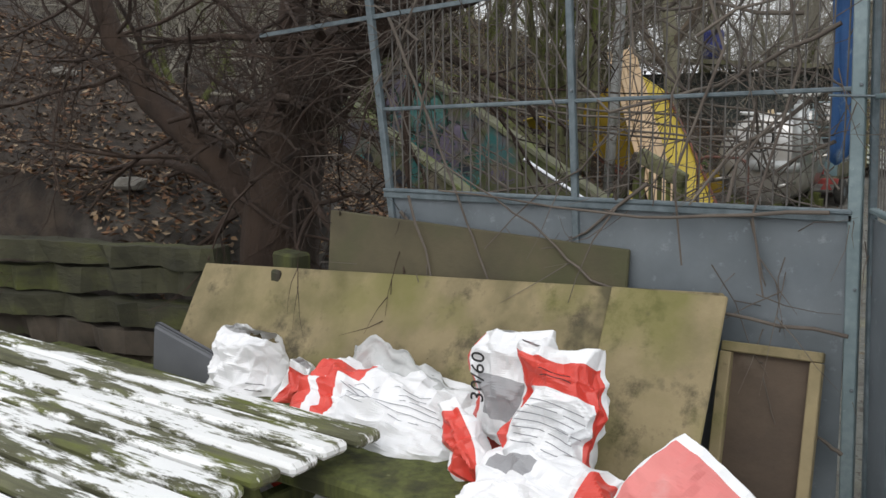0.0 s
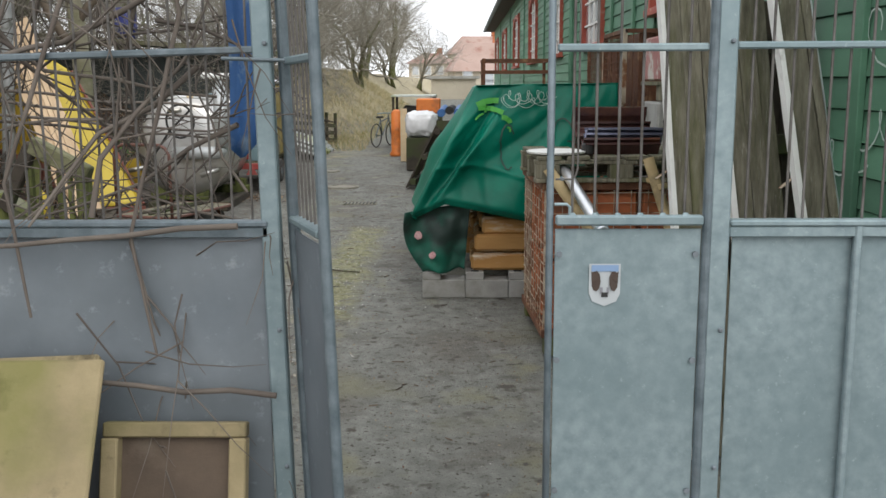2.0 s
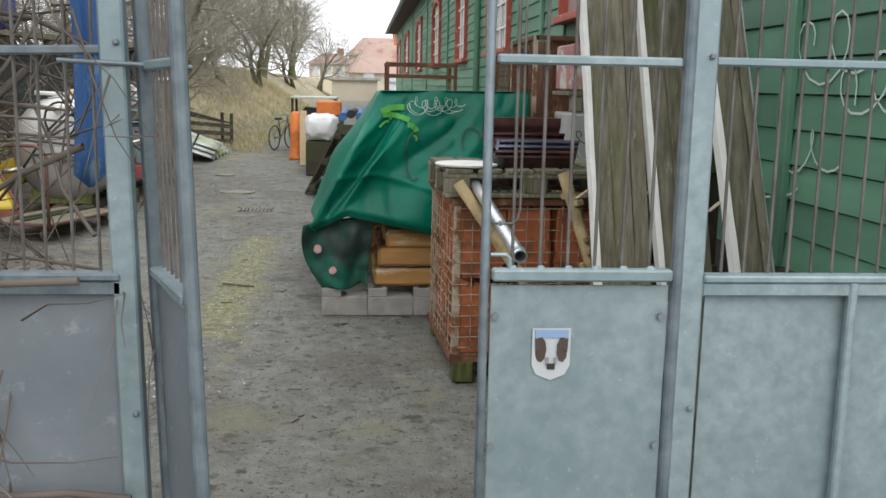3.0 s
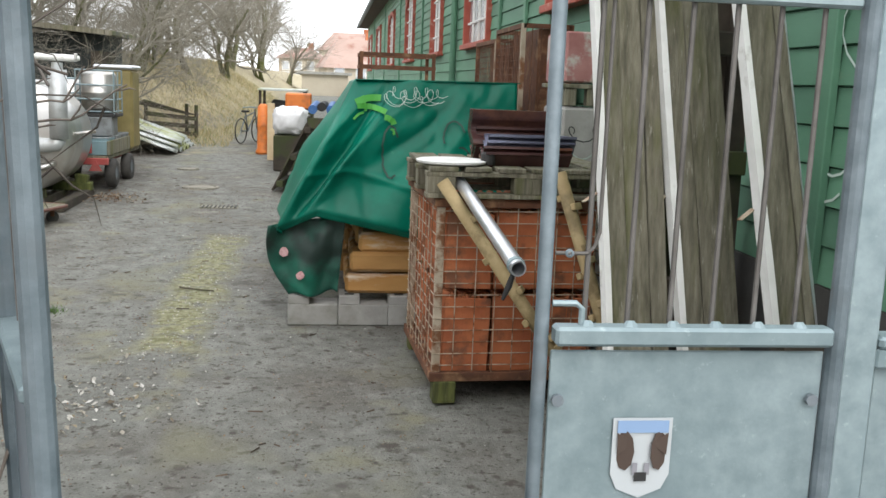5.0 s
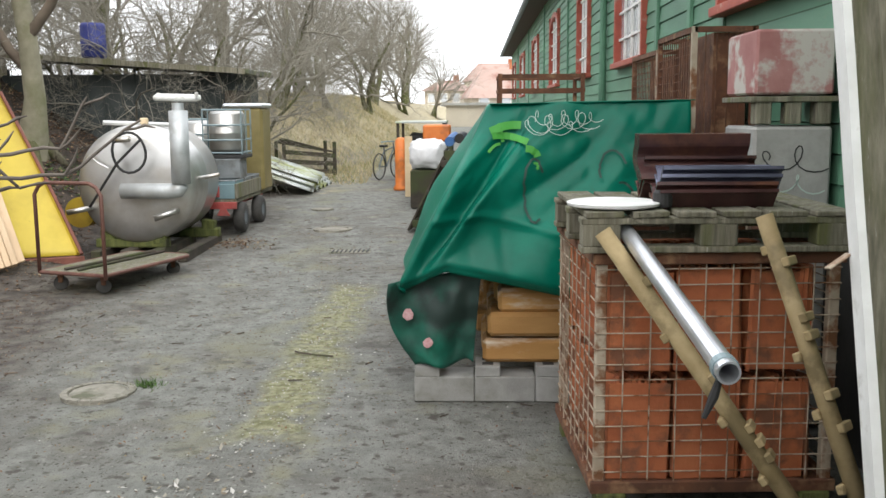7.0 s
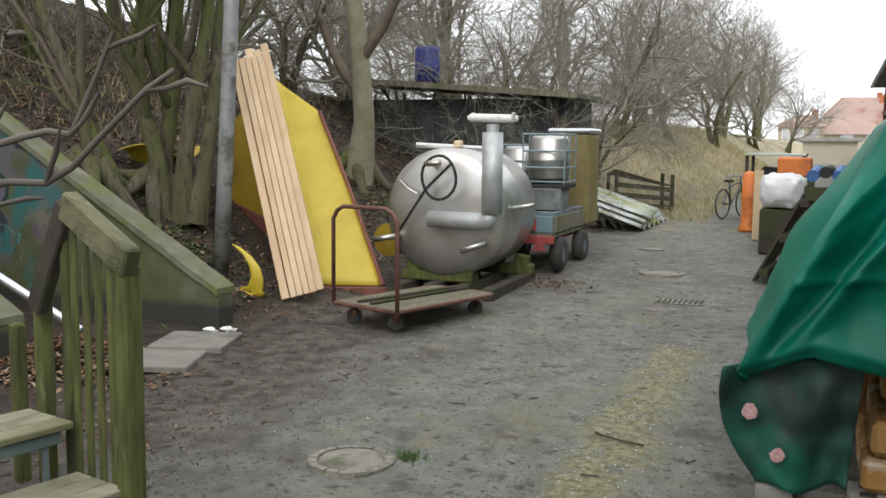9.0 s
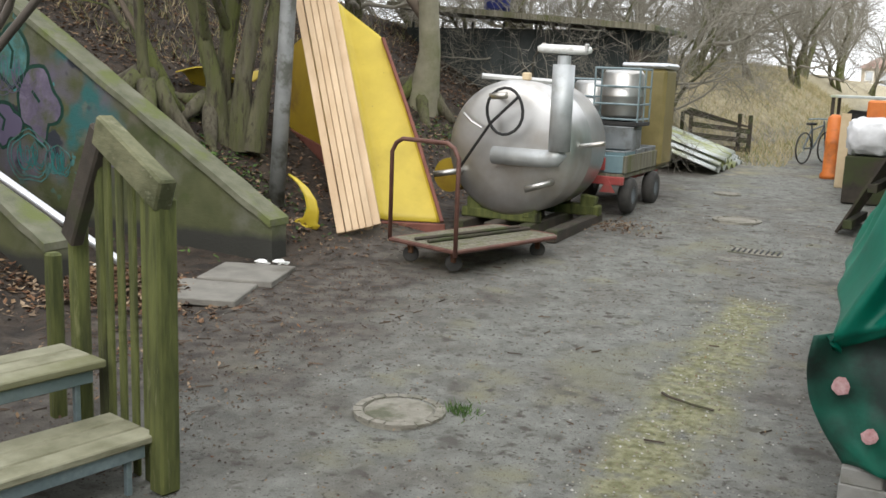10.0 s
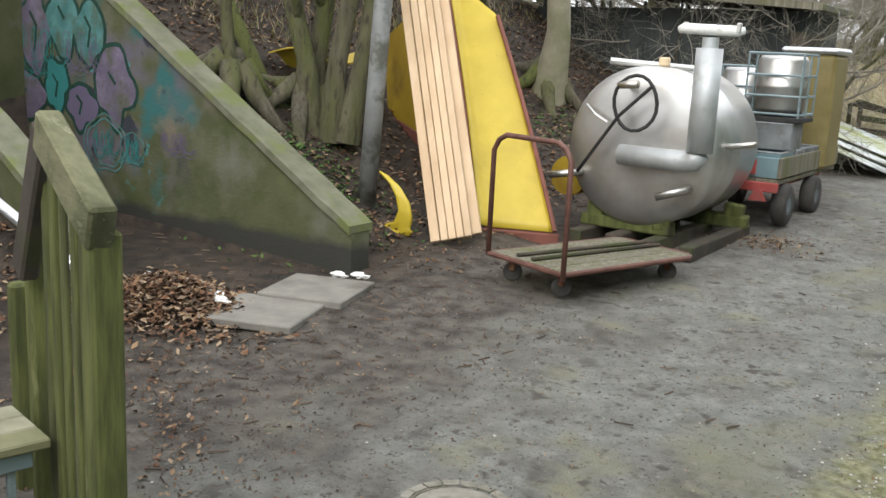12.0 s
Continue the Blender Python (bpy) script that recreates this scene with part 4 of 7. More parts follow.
# ---- lane: manholes, grate ----
def manhole(x, y, r, grate=False):
    f = thing("manhole_cover" if not grate else "drain_grate", ground_at(x, y, 0.0), "round grey iron and concrete manhole cover in the lane" if not grate else "small black iron drain grate in the lane", "manhole" if not grate else "drain", rz=20 if not grate else 0)
    if grate:
        for k in range(9):
            part("slat", bx(B(), (-0.16 + 0.04 * k, 0, 0.006), (0.014, 0.16, 0.012), bevel=0.002), BLACK, f)
        part("frame", bx(B(), (0, 0, 0.003), (0.38, 0.2, 0.006)), MANHOLE, f)
        return f
    part("bedding", lathe(B(), [(r * 0.78, -0.02), (r * 0.78, 0.006), (r * 0.97, 0.005), (r * 1.02, -0.02)], 40), MANHOLE, f)
    n = 18
    for k in range(n):
        a0, a1 = 2 * math.pi * (k + 0.06) / n, 2 * math.pi * (k + 0.94) / n
        ro = r * (1.0 + 0.035 * noise.noise((k * 1.7, r * 9, 0.3)))
        h = 0.012 + 0.004 * noise.noise((k * 2.3, 4, r))
        b = B()
        quad = [(q * math.cos(a), q * math.sin(a)) for q, a in ((r * 0.82, a0), (ro, a0), (ro, a1), (r * 0.82, a1))]
        lo, hi = [b.verts.new((x_, y_, 0.0)) for x_, y_ in quad], [b.verts.new((x_ * 0.995, y_ * 0.995, h)) for x_, y_ in quad]
        b.faces.new(hi)
        for i in range(4):
            b.faces.new((lo[i], lo[(i + 1) % 4], hi[(i + 1) % 4], hi[i]))
        part("ring_stone", b, MANHOLE, f)
    part("lid", lathe(B(), [(0, 0.011), (r * 0.4, 0.012), (r * 0.72, 0.010), (r * 0.765, 0.004), (r * 0.765, -0.02)], 40), MANHOLE, f)
    return f


manhole(-1.995, 8.075, 0.188)
manhole(-1.55, 13.3, 0.21)
manhole(-1.9, 14.8, 0.14)
manhole(-1.2, 12.05, 0.2, True)

# ---- wooden steps with railing ----
gz = lane(7.0)
s = thing("wooden_steps", (-2.34, 7.10, gz), "algae-green wooden steps with slatted railing up the bank", "steps")
D, Wd = Vector((-0.975, 0.22, 0)), Vector((-0.22, -0.975, 0))
rotz = Matrix((Wd, D, (0, 0, 1))).transposed()
for k in range(2):
    z = 0.20 + 0.185 * k
    for j in range(3):
        c = D * (0.06 + 0.30 * k + 0.098 * j) + Wd * 0.50 + Vector((0, 0, z - 0.014))
        part("tread_board", bx(B(), c, (0.98, 0.092, 0.028), rotz, 0.005), WOOD_TREAD, s)
    part("steel_bracket", bx(B(), D * (0.04 + 0.30 * k) + Wd * 0.50 + Vector((0, 0, z - 0.055)), (0.9, 0.012, 0.045), rotz, 0.003), ZINC, s)
    for q in (0.1, 0.85):
        part("bracket_leg", bx(B(), D * (0.06 + 0.30 * k) + Wd * q + Vector((0, 0, (z - 0.08) / 2)), (0.02, 0.02, z - 0.08), rotz, 0.002), ZINC, s)
part("newel_post", bx(B(), (0.0, 0.0, 0.49), (0.075, 0.075, 0.98), rotz, 0.008), WOOD_GREEN, s)
RD = Vector((-0.958, 0.28, 0)).normalized()
rr = Matrix((Vector((-0.28, -0.958, 0)).normalized(), RD, (0, 0, 1))).transposed()
for k in range(1, 5):
    h = 0.96 + 0.15 * k / 5
    part("slat", bx(B(), RD * (0.02 + 0.078 * k) + Vector((0, 0, h / 2 + 0.0)), (0.013, 0.040, h), rr, 0.004), WOOD_GREEN, s)
part("peak_post", bx(B(), RD * 0.40 + Vector((0, 0.02, 0.57)), (0.045, 0.045, 1.14), rr, 0.008), WOOD_GREEN, s)
part("handrail", beam(B(), Vector((0.05, -0.03, 0.99)), RD * 0.36 + Vector((0, 0, 1.17)), 0.062, 0.11, (0, 0, 1), 0.008), RAIL_WOOD, s)
part("handrail_brace", beam(B(), RD * 0.36 + Vector((0.0, 0.0, 1.17)), RD * 0.60 + Vector((0, 0.0, 0.76)), 0.05, 0.09, (0, 0, 1), 0.008), WOOD_DARK, s)
part("stub_post", bx(B(), Vector((-0.60, 0.22, 0.43)), (0.06, 0.06, 0.86), rr, 0.01), WOOD_GREEN, s)
part("stub_post", bx(B(), Vector((-0.80, 0.28, 0.33)), (0.055, 0.055, 0.68), rr, 0.01), WOOD_GREEN, s)
f = thing("steel_pipe", (-3.3, 7.35, 0), "grey steel pipe lying on the bank beside the steps", "pipe")
part("tube", pipe(B(), (-0.45, 0.0, 1.25), (0.25, 0.28, 0.75), 0.018, 0.014), ALU, f)

# ---- wing walls of the passage ----
def wing(name, y, x0, z0, x1, z1, t, label):
    f = thing(name, (0, y, 0), label, "wall", kind="structure")
    b = B()
    zb = lane(y) - 0.1
    ring = [(x0, zb), (x0, z0), (x1, z1), (x1, zb)]
    a = [b.verts.new((x, -t / 2, z)) for x, z in ring]
    c = [b.verts.new((x, t / 2, z)) for x, z in ring]
    b.faces.new(a)
    b.faces.new(c[::-1])
    for i in range(4):
        b.faces.new((a[i], c[i], c[(i + 1) % 4], a[(i + 1) % 4]))
    bmesh.ops.recalc_face_normals(b, faces=b.faces)
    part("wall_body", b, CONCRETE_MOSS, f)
    b = B()
    n = 30
    t2 = bmesh.new()
    bmesh.ops.create_cube(t2, size=1)
    bmesh.ops.subdivide_edges(t2, edges=[e for e in t2.edges if abs(e.verts[0].co.x - e.verts[1].co.x) > 0.5], cuts=n)
    for v in t2.verts:
        q = v.co.x + 0.5
        v.co = Vector((x0 + (x1 - x0) * q, v.co.y * (t + 0.05) + 0.01 * noise.noise((q * 20, 1, v.co.y)), z0 + (z1 - z0) * q + 0.02 + v.co.z * 0.05 + 0.008 * noise.noise((q * 25, 4, 0))))
    add_in(b, t2)
    bmesh.ops.recalc_face_normals(b, faces=b.faces)
    part("coping", b, CONCRETE_CAP, f)
    return f


w1 = wing("wall_far", 10.01, -4.0, 0.505, -7.6, 2.62, 0.16, "sloping mossy concrete wing wall with faded graffiti")
wing("wall_near", 8.72, -4.62, 0.46, -7.6, 2.25, 0.16, "sloping mossy concrete wing wall nearer the steps")
rg = random.Random(11)
for k, (x, z, w, h, m) in enumerate(((-6.38, 0.70, 0.26, 0.22, SPRAY_TEAL), (-6.02, 0.70, 0.16, 0.20, SPRAY_TEAL), (-6.7, 1.25, 0.50, 0.30, SPRAY_VIOLET), (-5.65, 0.80, 0.30, 0.16, SPRAY_VIOLET), (-7.3, 1.2, 0.6, 0.4, SPRAY_TEAL))):
    b = B()
    for q in range(5):
        pts = [(x + p.x, -0.0835 - 0.0006 * q, z + p.y) for p in scribble(rg, 6 + q, w, h)]
        ribbon(b, pts, 0.005, (0, -1, 0))
    part("spray_line", b, m, w1)
SPRAY_MINT, SPRAY_MAUVE = surface("mint_spray", (0.035, 0.13, 0.125), (0.10, 0.25, 0.235), 7, 0.8, 0, 0.3, c3=(0.075, 0.095, 0.05), s3=5, t3=(0.48, 0.66)), surface("mauve_spray", (0.095, 0.08, 0.12), (0.18, 0.15, 0.21), 7, 0.85, 0, 0.3, c3=(0.085, 0.095, 0.05), s3=4, t3=(0.48, 0.66))


def blob(x, z, w, h, seed, grow, y):
    """A rounded sprayed patch with an uneven outline."""
    b = B()
    ring = []
    for i in range(30):
        a = 2 * math.pi * i / 30
        q = 1 + 0.45 * noise.noise((math.cos(a) * 1.6 + seed, math.sin(a) * 1.3, seed * 1.7)) + 0.10 * math.cos(4 * a)
        ring.append(b.verts.new((x + (w * q + grow) * math.cos(a), y, z + (h * q + grow) * math.sin(a))))
    b.faces.new(ring)
    return b


for k, (x, z, w, h, m) in enumerate(((-7.36, 1.62, 0.18, 0.25, SPRAY_MINT), (-7.04, 1.56, 0.20, 0.30, SPRAY_MAUVE), (-6.70, 1.62, 0.17, 0.26, SPRAY_MINT), (-6.40, 1.57, 0.15, 0.22, SPRAY_MINT),
                                     (-7.20, 1.10, 0.26, 0.16, SPRAY_MAUVE), (-6.80, 1.18, 0.14, 0.17, SPRAY_TEAL), (-6.14, 1.20, 0.19, 0.23, SPRAY_MAUVE), (-6.52, 1.06, 0.15, 0.14, SPRAY_VIOLET))):
    part("painted_letter", blob(x, z, w, h, k * 2.3, 0.030, -0.0815 - 0.0001 * k), SPRAY_DARK, w1)
    part("painted_letter", blob(x, z, w, h, k * 2.3, 0.0, -0.0828 - 0.0001 * k), m, w1)
    part("painted_letter", ribbon(B(), [(x - 0.3 * w, -0.0842, z + 0.45 * h), (x + 0.1 * w, -0.0842, z + 0.1 * h), (x - 0.1 * w, -0.0842, z - 0.5 * h)][: 2 + k % 2], 0.025, (0, -1, 0)), SPRAY_DARK, w1)
for x, z, q in ((-6.25, 0.81, 0.24), (-6.25, 0.81, 0.20), (-5.95, 0.80, 0.13)):
    pts = [(x + q * math.cos(0.26 * i), -0.0850, z + 0.8 * q * math.sin(0.26 * i) * (1 + 0.1 * math.sin(1.3 * i))) for i in range(26)]
    part("spray_line", ribbon(B(), pts, 0.011, (0, -1, 0)), SPRAY_MINT, w1)
f = thing("passage_back", (-7.3, 9.3, 0), "dark end wall of the passage", "wall", kind="structure")
part("wall_body", bx(B(), (0, 0, 1.2), (0.2, 1.3, 2.6)), CONCRETE_MOSS, f)
for k, (x, y, rz) in enumerate(((-3.82, 9.07, 20), (-3.88, 9.52, 18))):
    f = thing("paving_slab", ground_at(x, y), "loose pale concrete paving slab on the soil", "slab", "loose slabs", rz=rz)
    part("slab", bx(B(), (0, 0, 0.018), (0.475, 0.475, 0.042), bevel=0.006, jitter=0.004), PAVER, f)

# ---- lamp post, slide, boards ----
f = thing("steel_post", ground_at(-4.53, 10.7, -0.05), "leaning dull grey steel post with scratched lettering", "post")
part("shaft", tube(B(), [(0, 0, 0), (0.06, 0.0, 0.9), (0.13, 0, 2.0), (0.16, 0, 3.0)], [0.062, 0.060, 0.058, 0.056], 16), surface("dull_grey_post", (0.22, 0.225, 0.22), (0.33, 0.335, 0.325), 8, 0.6, 0.3, 0.15, c3=(0.12, 0.12, 0.10), s3=5), f, smooth=True)
sl = thing("yellow_slide", (-3.60, 11.27, lane(11.2) + 0.02), "upturned yellow playground slide with maroon edges leaning on the bank", "slide")


def chute(u, v):
    a = Vector((-0.24, -0.18, 0.10)).lerp(Vector((0.22, 0.0, 0.10)), u)
    c = Vector((-1.14, 0.60, 1.76)).lerp(Vector((-0.68, 0.60, 1.47)), u)
    p = a.lerp(c, v)
    edge = max(0, abs(u - 0.5) * 2 - 0.86) / 0.14
    return p + Vector((0.0, -0.06, 0.02)) * edge + Vector((0, 0.03, 0)) * math.sin(math.pi * v)


b = grid(B(), 24, 30, chute)
thicken(b, 0.012)
part("chute", b, YELLOW, sl, smooth=True)
b = B()
tube(b, [chute(1, v / 12) + Vector((0.012, -0.01, 0)) for v in range(13)], 0.016, 8)
part("edge_right", b, MAROON, sl)
b = B()
tube(b, [chute(0, v / 12) + Vector((-0.012, -0.01, 0)) for v in range(13)], 0.016, 8)
part("edge_left", b, MAROON, sl)
part("bottom_lip", bx(B(), (-0.01, -0.11, 0.05), (0.52, 0.05, 0.09), Matrix.Rotation(0.4, 3, "Z"), 0.006), MAROON, sl)
b = B()
q = [(-1.12, 0.52, 1.74), (-0.30, 0.25, 0.25), (-1.80, 0.75, 0.62), (-1.95, 0.85, 1.30)]
b.faces.new([b.verts.new(p) for p in q])
thicken(b, 0.015)
part("side_cheek", b, YELLOW_OLD, sl)
b = beam(B(), (-1.82, 0.73, 0.60), (-0.32, 0.22, 0.20), 0.02, 0.22, (0, 0, 1), 0.003)
part("side_skirt", b, MAROON, sl)
f = thing("yellow_hoop", ground_at(-4.12, 10.6, 0), "curved yellow glassfibre offcut standing in the leaves", "offcut")
b = B()
spine = [(-0.20, 0.40, 0.05), (-0.11, 0.335, 0.075), (-0.045, 0.25, 0.085), (-0.02, 0.16, 0.085), (-0.04, 0.08, 0.11), (-0.10, 0.025, 0.13)]


def crescent(u, v):
    t = v * (len(spine) - 1)
    k = min(int(t), len(spine) - 2)
    x, z, w = [a + (c - a) * (t - k) for a, c in zip(spine[k], spine[k + 1])]
    return Vector((x + (u - 0.5) * w * (1.6 if v > 0.85 else 1.0), 0.03 * u, z - (u - 0.5) * 0.03))


grid(b, 5, 24, crescent)
thicken(b, 0.02)
part("offcut", b, YELLOW, f, smooth=True)
part("foot", bx(B(), (-0.16, 0.012, 0.030), (0.20, 0.022, 0.034), Matrix.Rotation(0.08, 3, "Y"), 0.006), YELLOW, f)
f = thing("yellow_sheet", ground_at(-5.55, 11.3, 0.02), "torn yellow sheet lying on the bank by the trees", "sheet", rz=12)
b = grid(B(), 14, 8, lambda u, v: Vector((-0.35 + 0.7 * u, -0.12 + 0.26 * v + 0.04 * math.sin(7 * u), 0.33 + 0.05 * math.sin(5 * u + 3 * v) - 0.10 * v * (1 - u))))
thicken(b, 0.01)
part("sheet", b, YELLOW, f)
part("prop", bx(B(), (0.1, 0.05, 0.12), (0.1, 0.12, 0.42), jitter=0.02), WOOD_DARK, f)
bd = thing("board_stack", (-3.76, 10.66, lane(10.6) + 0.03), "stack of fresh pale pine boards leaning on the slide", "boards")
top = Vector((-0.87, 0.63, 1.86))
ax = top.normalized()
sx = Vector((0.93, 0.36, 0)).normalized()
sx = (sx - ax * sx.dot(ax)).normalized()
nn = sx.cross(ax)
rb = Matrix((sx, nn, ax)).transposed()
for i in range(5):
    L = top.length + random.uniform(-0.06, 0.05)
    c = sx * (-0.135 + 0.066 * i) + ax * (L / 2 + random.uniform(0, 0.03)) - nn * 0.012 * (i % 2) + Vector((0, 0, 0.09))
    part("board", bx(B(), c, (0.061, 0.03, L), rb, 0.004), BOARD_NEW, bd)
for i in range(4):
    L = top.length - 0.05
    c = sx * (-0.07 + 0.05 * i) + ax * (L / 2) + nn * 0.04 + Vector((0, 0, 0.09))
    part("board", bx(B(), c, (0.046, 0.028, L), rb, 0.004), BOARD_NEW, bd)

# ---- hand cart ----
ct = thing("platform_cart", (-2.88, 10.77, lane(10.7)), "rusty brown platform cart with a tall tube handle", "cart")
fx, fyv = Vector((0.31, 0.95, 0)).normalized(), Vector((0.95, -0.31, 0)).normalized()
P = lambda a, b, z: fx * a + fyv * b + Vector((0, 0, z))
LA, LB = 0.54, 0.305
loop = [P(-LA, -LB, .15), P(-LA, LB, .15), P(LA - .06, LB, .15), P(LA, LB - .06, .15), P(LA, -LB + .06, .15), P(LA - .06, -LB, .15), P(-LA, -LB, .15)]
part("frame", tube(B(), loop, 0.015, 8), BROWN_TUBE, ct)
for i in range(5):
    part("deck_board", bx(B(), P(0, -LB + 0.065 + 0.12 * i, 0.155), (0.112, 1.04, 0.016), Matrix((fyv, fx, (0, 0, 1))).transposed(), 0.003), WOOD_GREY, ct)
for i in range(2):
    part("loose_rod", tube(B(), [P(-0.5, -0.1 + 0.12 * i, 0.175), P(0.52, -0.06 + 0.1 * i, 0.175)], 0.012, 8), WOOD_DARK, ct)
part("handle", tube(B(), [P(-LA, -LB, .15), P(-LA, -LB, .74), P(-LA, -LB + .04, .80), P(-LA, -LB + .1, .83), P(-LA, LB - .1, .83), P(-LA, LB - .04, .80), P(-LA, LB, .74), P(-LA, LB, .12)], 0.015, 10), BROWN_TUBE, ct, smooth=True)
for a, c in ((-0.44, -0.2), (-0.44, 0.2), (0.42, -0.2), (0.42, 0.2)):
    w = part("caster", lathe(B(), [(0, -0.014), (0.045, -0.014), (0.055, -0.008), (0.055, 0.008), (0.045, 0.014), (0, 0.014)], 20, Matrix.Translation(P(a, c, 0.055)) @ pose(0, 0, 0, 90, 0, 30)), TYRE, ct)
    part("fork", bx(B(), P(a, c, 0.10), (0.04, 0.045, 0.08), bevel=0.005), RUST, w)

# ---- stainless tank ----
TC = Vector((-3.06, 11.74, 0.99))
tk = thing("steel_tank", (TC.x, TC.y + 0.5, lane(12.2)), "stainless steel tank lying on timber with pipes and a hose", "tank")
O = Vector((TC.x, TC.y + 0.5, lane(12.2)))
axis_t = Vector((math.sin(radians(-2)), math.cos(radians(-2)), 0.0))
mt = Matrix.Translation(TC - O) @ axis_t.to_track_quat("Z", "Y").to_matrix().to_4x4()
R = 0.53
prof = [(0, -0.06), (0.14, -0.058), (0.28, -0.05), (0.41, -0.034), (0.49, -0.012), (0.518, 0.01), (R, 0.04), (R, 0.40), (R + 0.006, 0.405), (R + 0.006, 0.42), (R, 0.425), (R, 0.86), (0.51, 0.90), (0.41, 0.95), (0.23, 0.99), (0, 1.0)]
part("shell", lathe(B(), prof, 72, mt), STEEL, tk, smooth=True)
FV = lambda x, y, z: Vector((x * 0.92, y, z * 0.92)) + TC - O
part("riser_pipe", tube(B(), [FV(0.485, -0.14, 0.02), FV(0.485, -0.14, 0.71)], 0.082, 24), RISER, tk, smooth=True)
part("riser_elbow", tube(B(), [FV(-0.10, -0.12, -0.05), FV(0.36, -0.14, -0.05), FV(0.45, -0.14, -0.04), FV(0.485, -0.14, 0.02)], 0.068, 24), RISER, tk, smooth=True)
part("riser_neck", tube(B(), [FV(0.485, -0.14, 0.71), FV(0.485, -0.14, 0.78)], 0.05, 20), RISER, tk)
part("tee_bar", tube(B(), [FV(0.27, -0.16, 0.825), FV(0.30, -0.16, 0.835), FV(0.66, -0.13, 0.825), FV(0.70, -0.13, 0.83)], [0.022, 0.032, 0.032, 0.022], 14), WHITE_PAINT, tk, "white flange bar on the riser", smooth=True)
for x in (0.31, 0.67):
    part("tee_valve", bx(B(), FV(x, -0.15, 0.845), (0.03, 0.03, 0.06), bevel=0.006), STEEL, tk)
part("top_pipe", pipe(B(), FV(-0.32, 0.05, 0.60), FV(0.30, 0.40, 0.565), 0.022, 0.016), STEEL, tk)
part("top_valve", bx(B(), FV(0.02, 0.22, 0.61), (0.07, 0.05, 0.06), bevel=0.01), PALE_BOARD, tk)
part("top_nozzle", tube(B(), [FV(-0.10, -0.08, 0.44), FV(-0.10, -0.20, 0.44), FV(0.04, -0.22, 0.45)], 0.026, 12), STEEL, tk, smooth=True)
part("low_nozzle", tube(B(), [FV(0.40, -0.05, -0.25), FV(0.40, -0.14, -0.25), FV(0.22, -0.18, -0.31)], 0.028, 12), STEEL, tk, smooth=True)
part("left_nozzle", tube(B(), [FV(-0.44, -0.03, -0.22), FV(-0.46, -0.14, -0.22), FV(-0.62, -0.18, -0.25)], 0.024, 12), STEEL, tk, smooth=True)
part("lever", tube(B(), [FV(-0.40, -0.10, 0.28), FV(-0.30, -0.16, 0.22), FV(-0.20, -0.16, 0.17)], 0.010, 8), STEEL, tk)
part("side_rod", tube(B(), [FV(0.52, 0.15, 0.05), FV(0.62, 0.12, 0.06), FV(0.78, 0.10, 0.09)], 0.018, 10), STEEL, tk, smooth=True)
hose = [FV(0.02 + 0.16 * math.cos(a / 3.0), -0.20 - 0.01 * math.sin(a), 0.32 + 0.19 * math.sin(a / 3.0)) for a in range(0, 22)] + [FV(-0.10, -0.20, 0.22), FV(-0.26, -0.18, 0.0), FV(-0.40, -0.17, -0.2)]
part("hose", tube(B(), hose, 0.012, 8), BLACK, tk, smooth=True)
for i, (x, y, w, l) in enumerate(((-0.25, -0.05, 0.9, 0.12), (0.0, 0.7, 1.0, 0.12))):
    part("cradle_beam", bx(B(), FV(x + 0.16, y + 0.12, -0.575), (w * 0.72, l, 0.09), bevel=0.01, jitter=0.006), WOOD_GREEN, tk)
    for k in (-0.35, 0.4):
        part("cradle_wedge", bx(B(), FV(x + 0.16 + k * 0.7, y + 0.12, -0.51), (0.12, 0.11, 0.12), bevel=0.01, jitter=0.01), WOOD_GREEN, tk)
for k in range(4):
    part("skid", bx(B(), FV(-0.35 + 0.28 * k, 0.35, -0.668), (0.09, 1.15, 0.10), bevel=0.008, jitter=0.005), WOOD_DARK, tk)
part("yellow_drum", tube(B(), [FV(-0.62, 0.1, -0.28), FV(-0.62, 0.45, -0.28)], 0.14, 20), YELLOW_OLD, tk)

# ---- trailer with caged vessels ----
tr = thing("flatbed_trailer", (-2.76, 13.57, lane(13.5)), "low farm trailer with worn grey side boards and red frame", "trailer")
part("deck", bx(B(), (0, 0.1, 0.34), (0.62, 1.7, 0.04), bevel=0.004), WOOD_GREY, tr)
part("chassis", bx(B(), (0, 0.1, 0.29), (0.42, 1.6, 0.06), bevel=0.006), RED_METAL, tr)
part("front_bar", bx(B(), (0, -0.76, 0.30), (0.64, 0.05, 0.07), bevel=0.006), RED_METAL, tr)
for x in (-0.31, 0.31):
    part("side_board", bx(B(), (x, 0.1, 0.44), (0.025, 1.7, 0.15), bevel=0.004), WOOD_GREY, tr)
part("end_board", bx(B(), (0, -0.74, 0.44), (0.6, 0.025, 0.15), bevel=0.004), CRATE_BLUE, tr)
b = B()
b.faces.new([b.verts.new(p) for p in ((0.12, -0.80, 0.20), (0.26, -0.80, 0.20), (0.19, -0.80, 0.32))])
thicken(b, 0.008)
part("triangle_reflector", b, RED_METAL, tr, "red warning triangle")
part("red_strap", bx(B(), (0.10, -0.765, 0.44), (0.10, 0.012, 0.11), bevel=0.003), RED_METAL, tr)
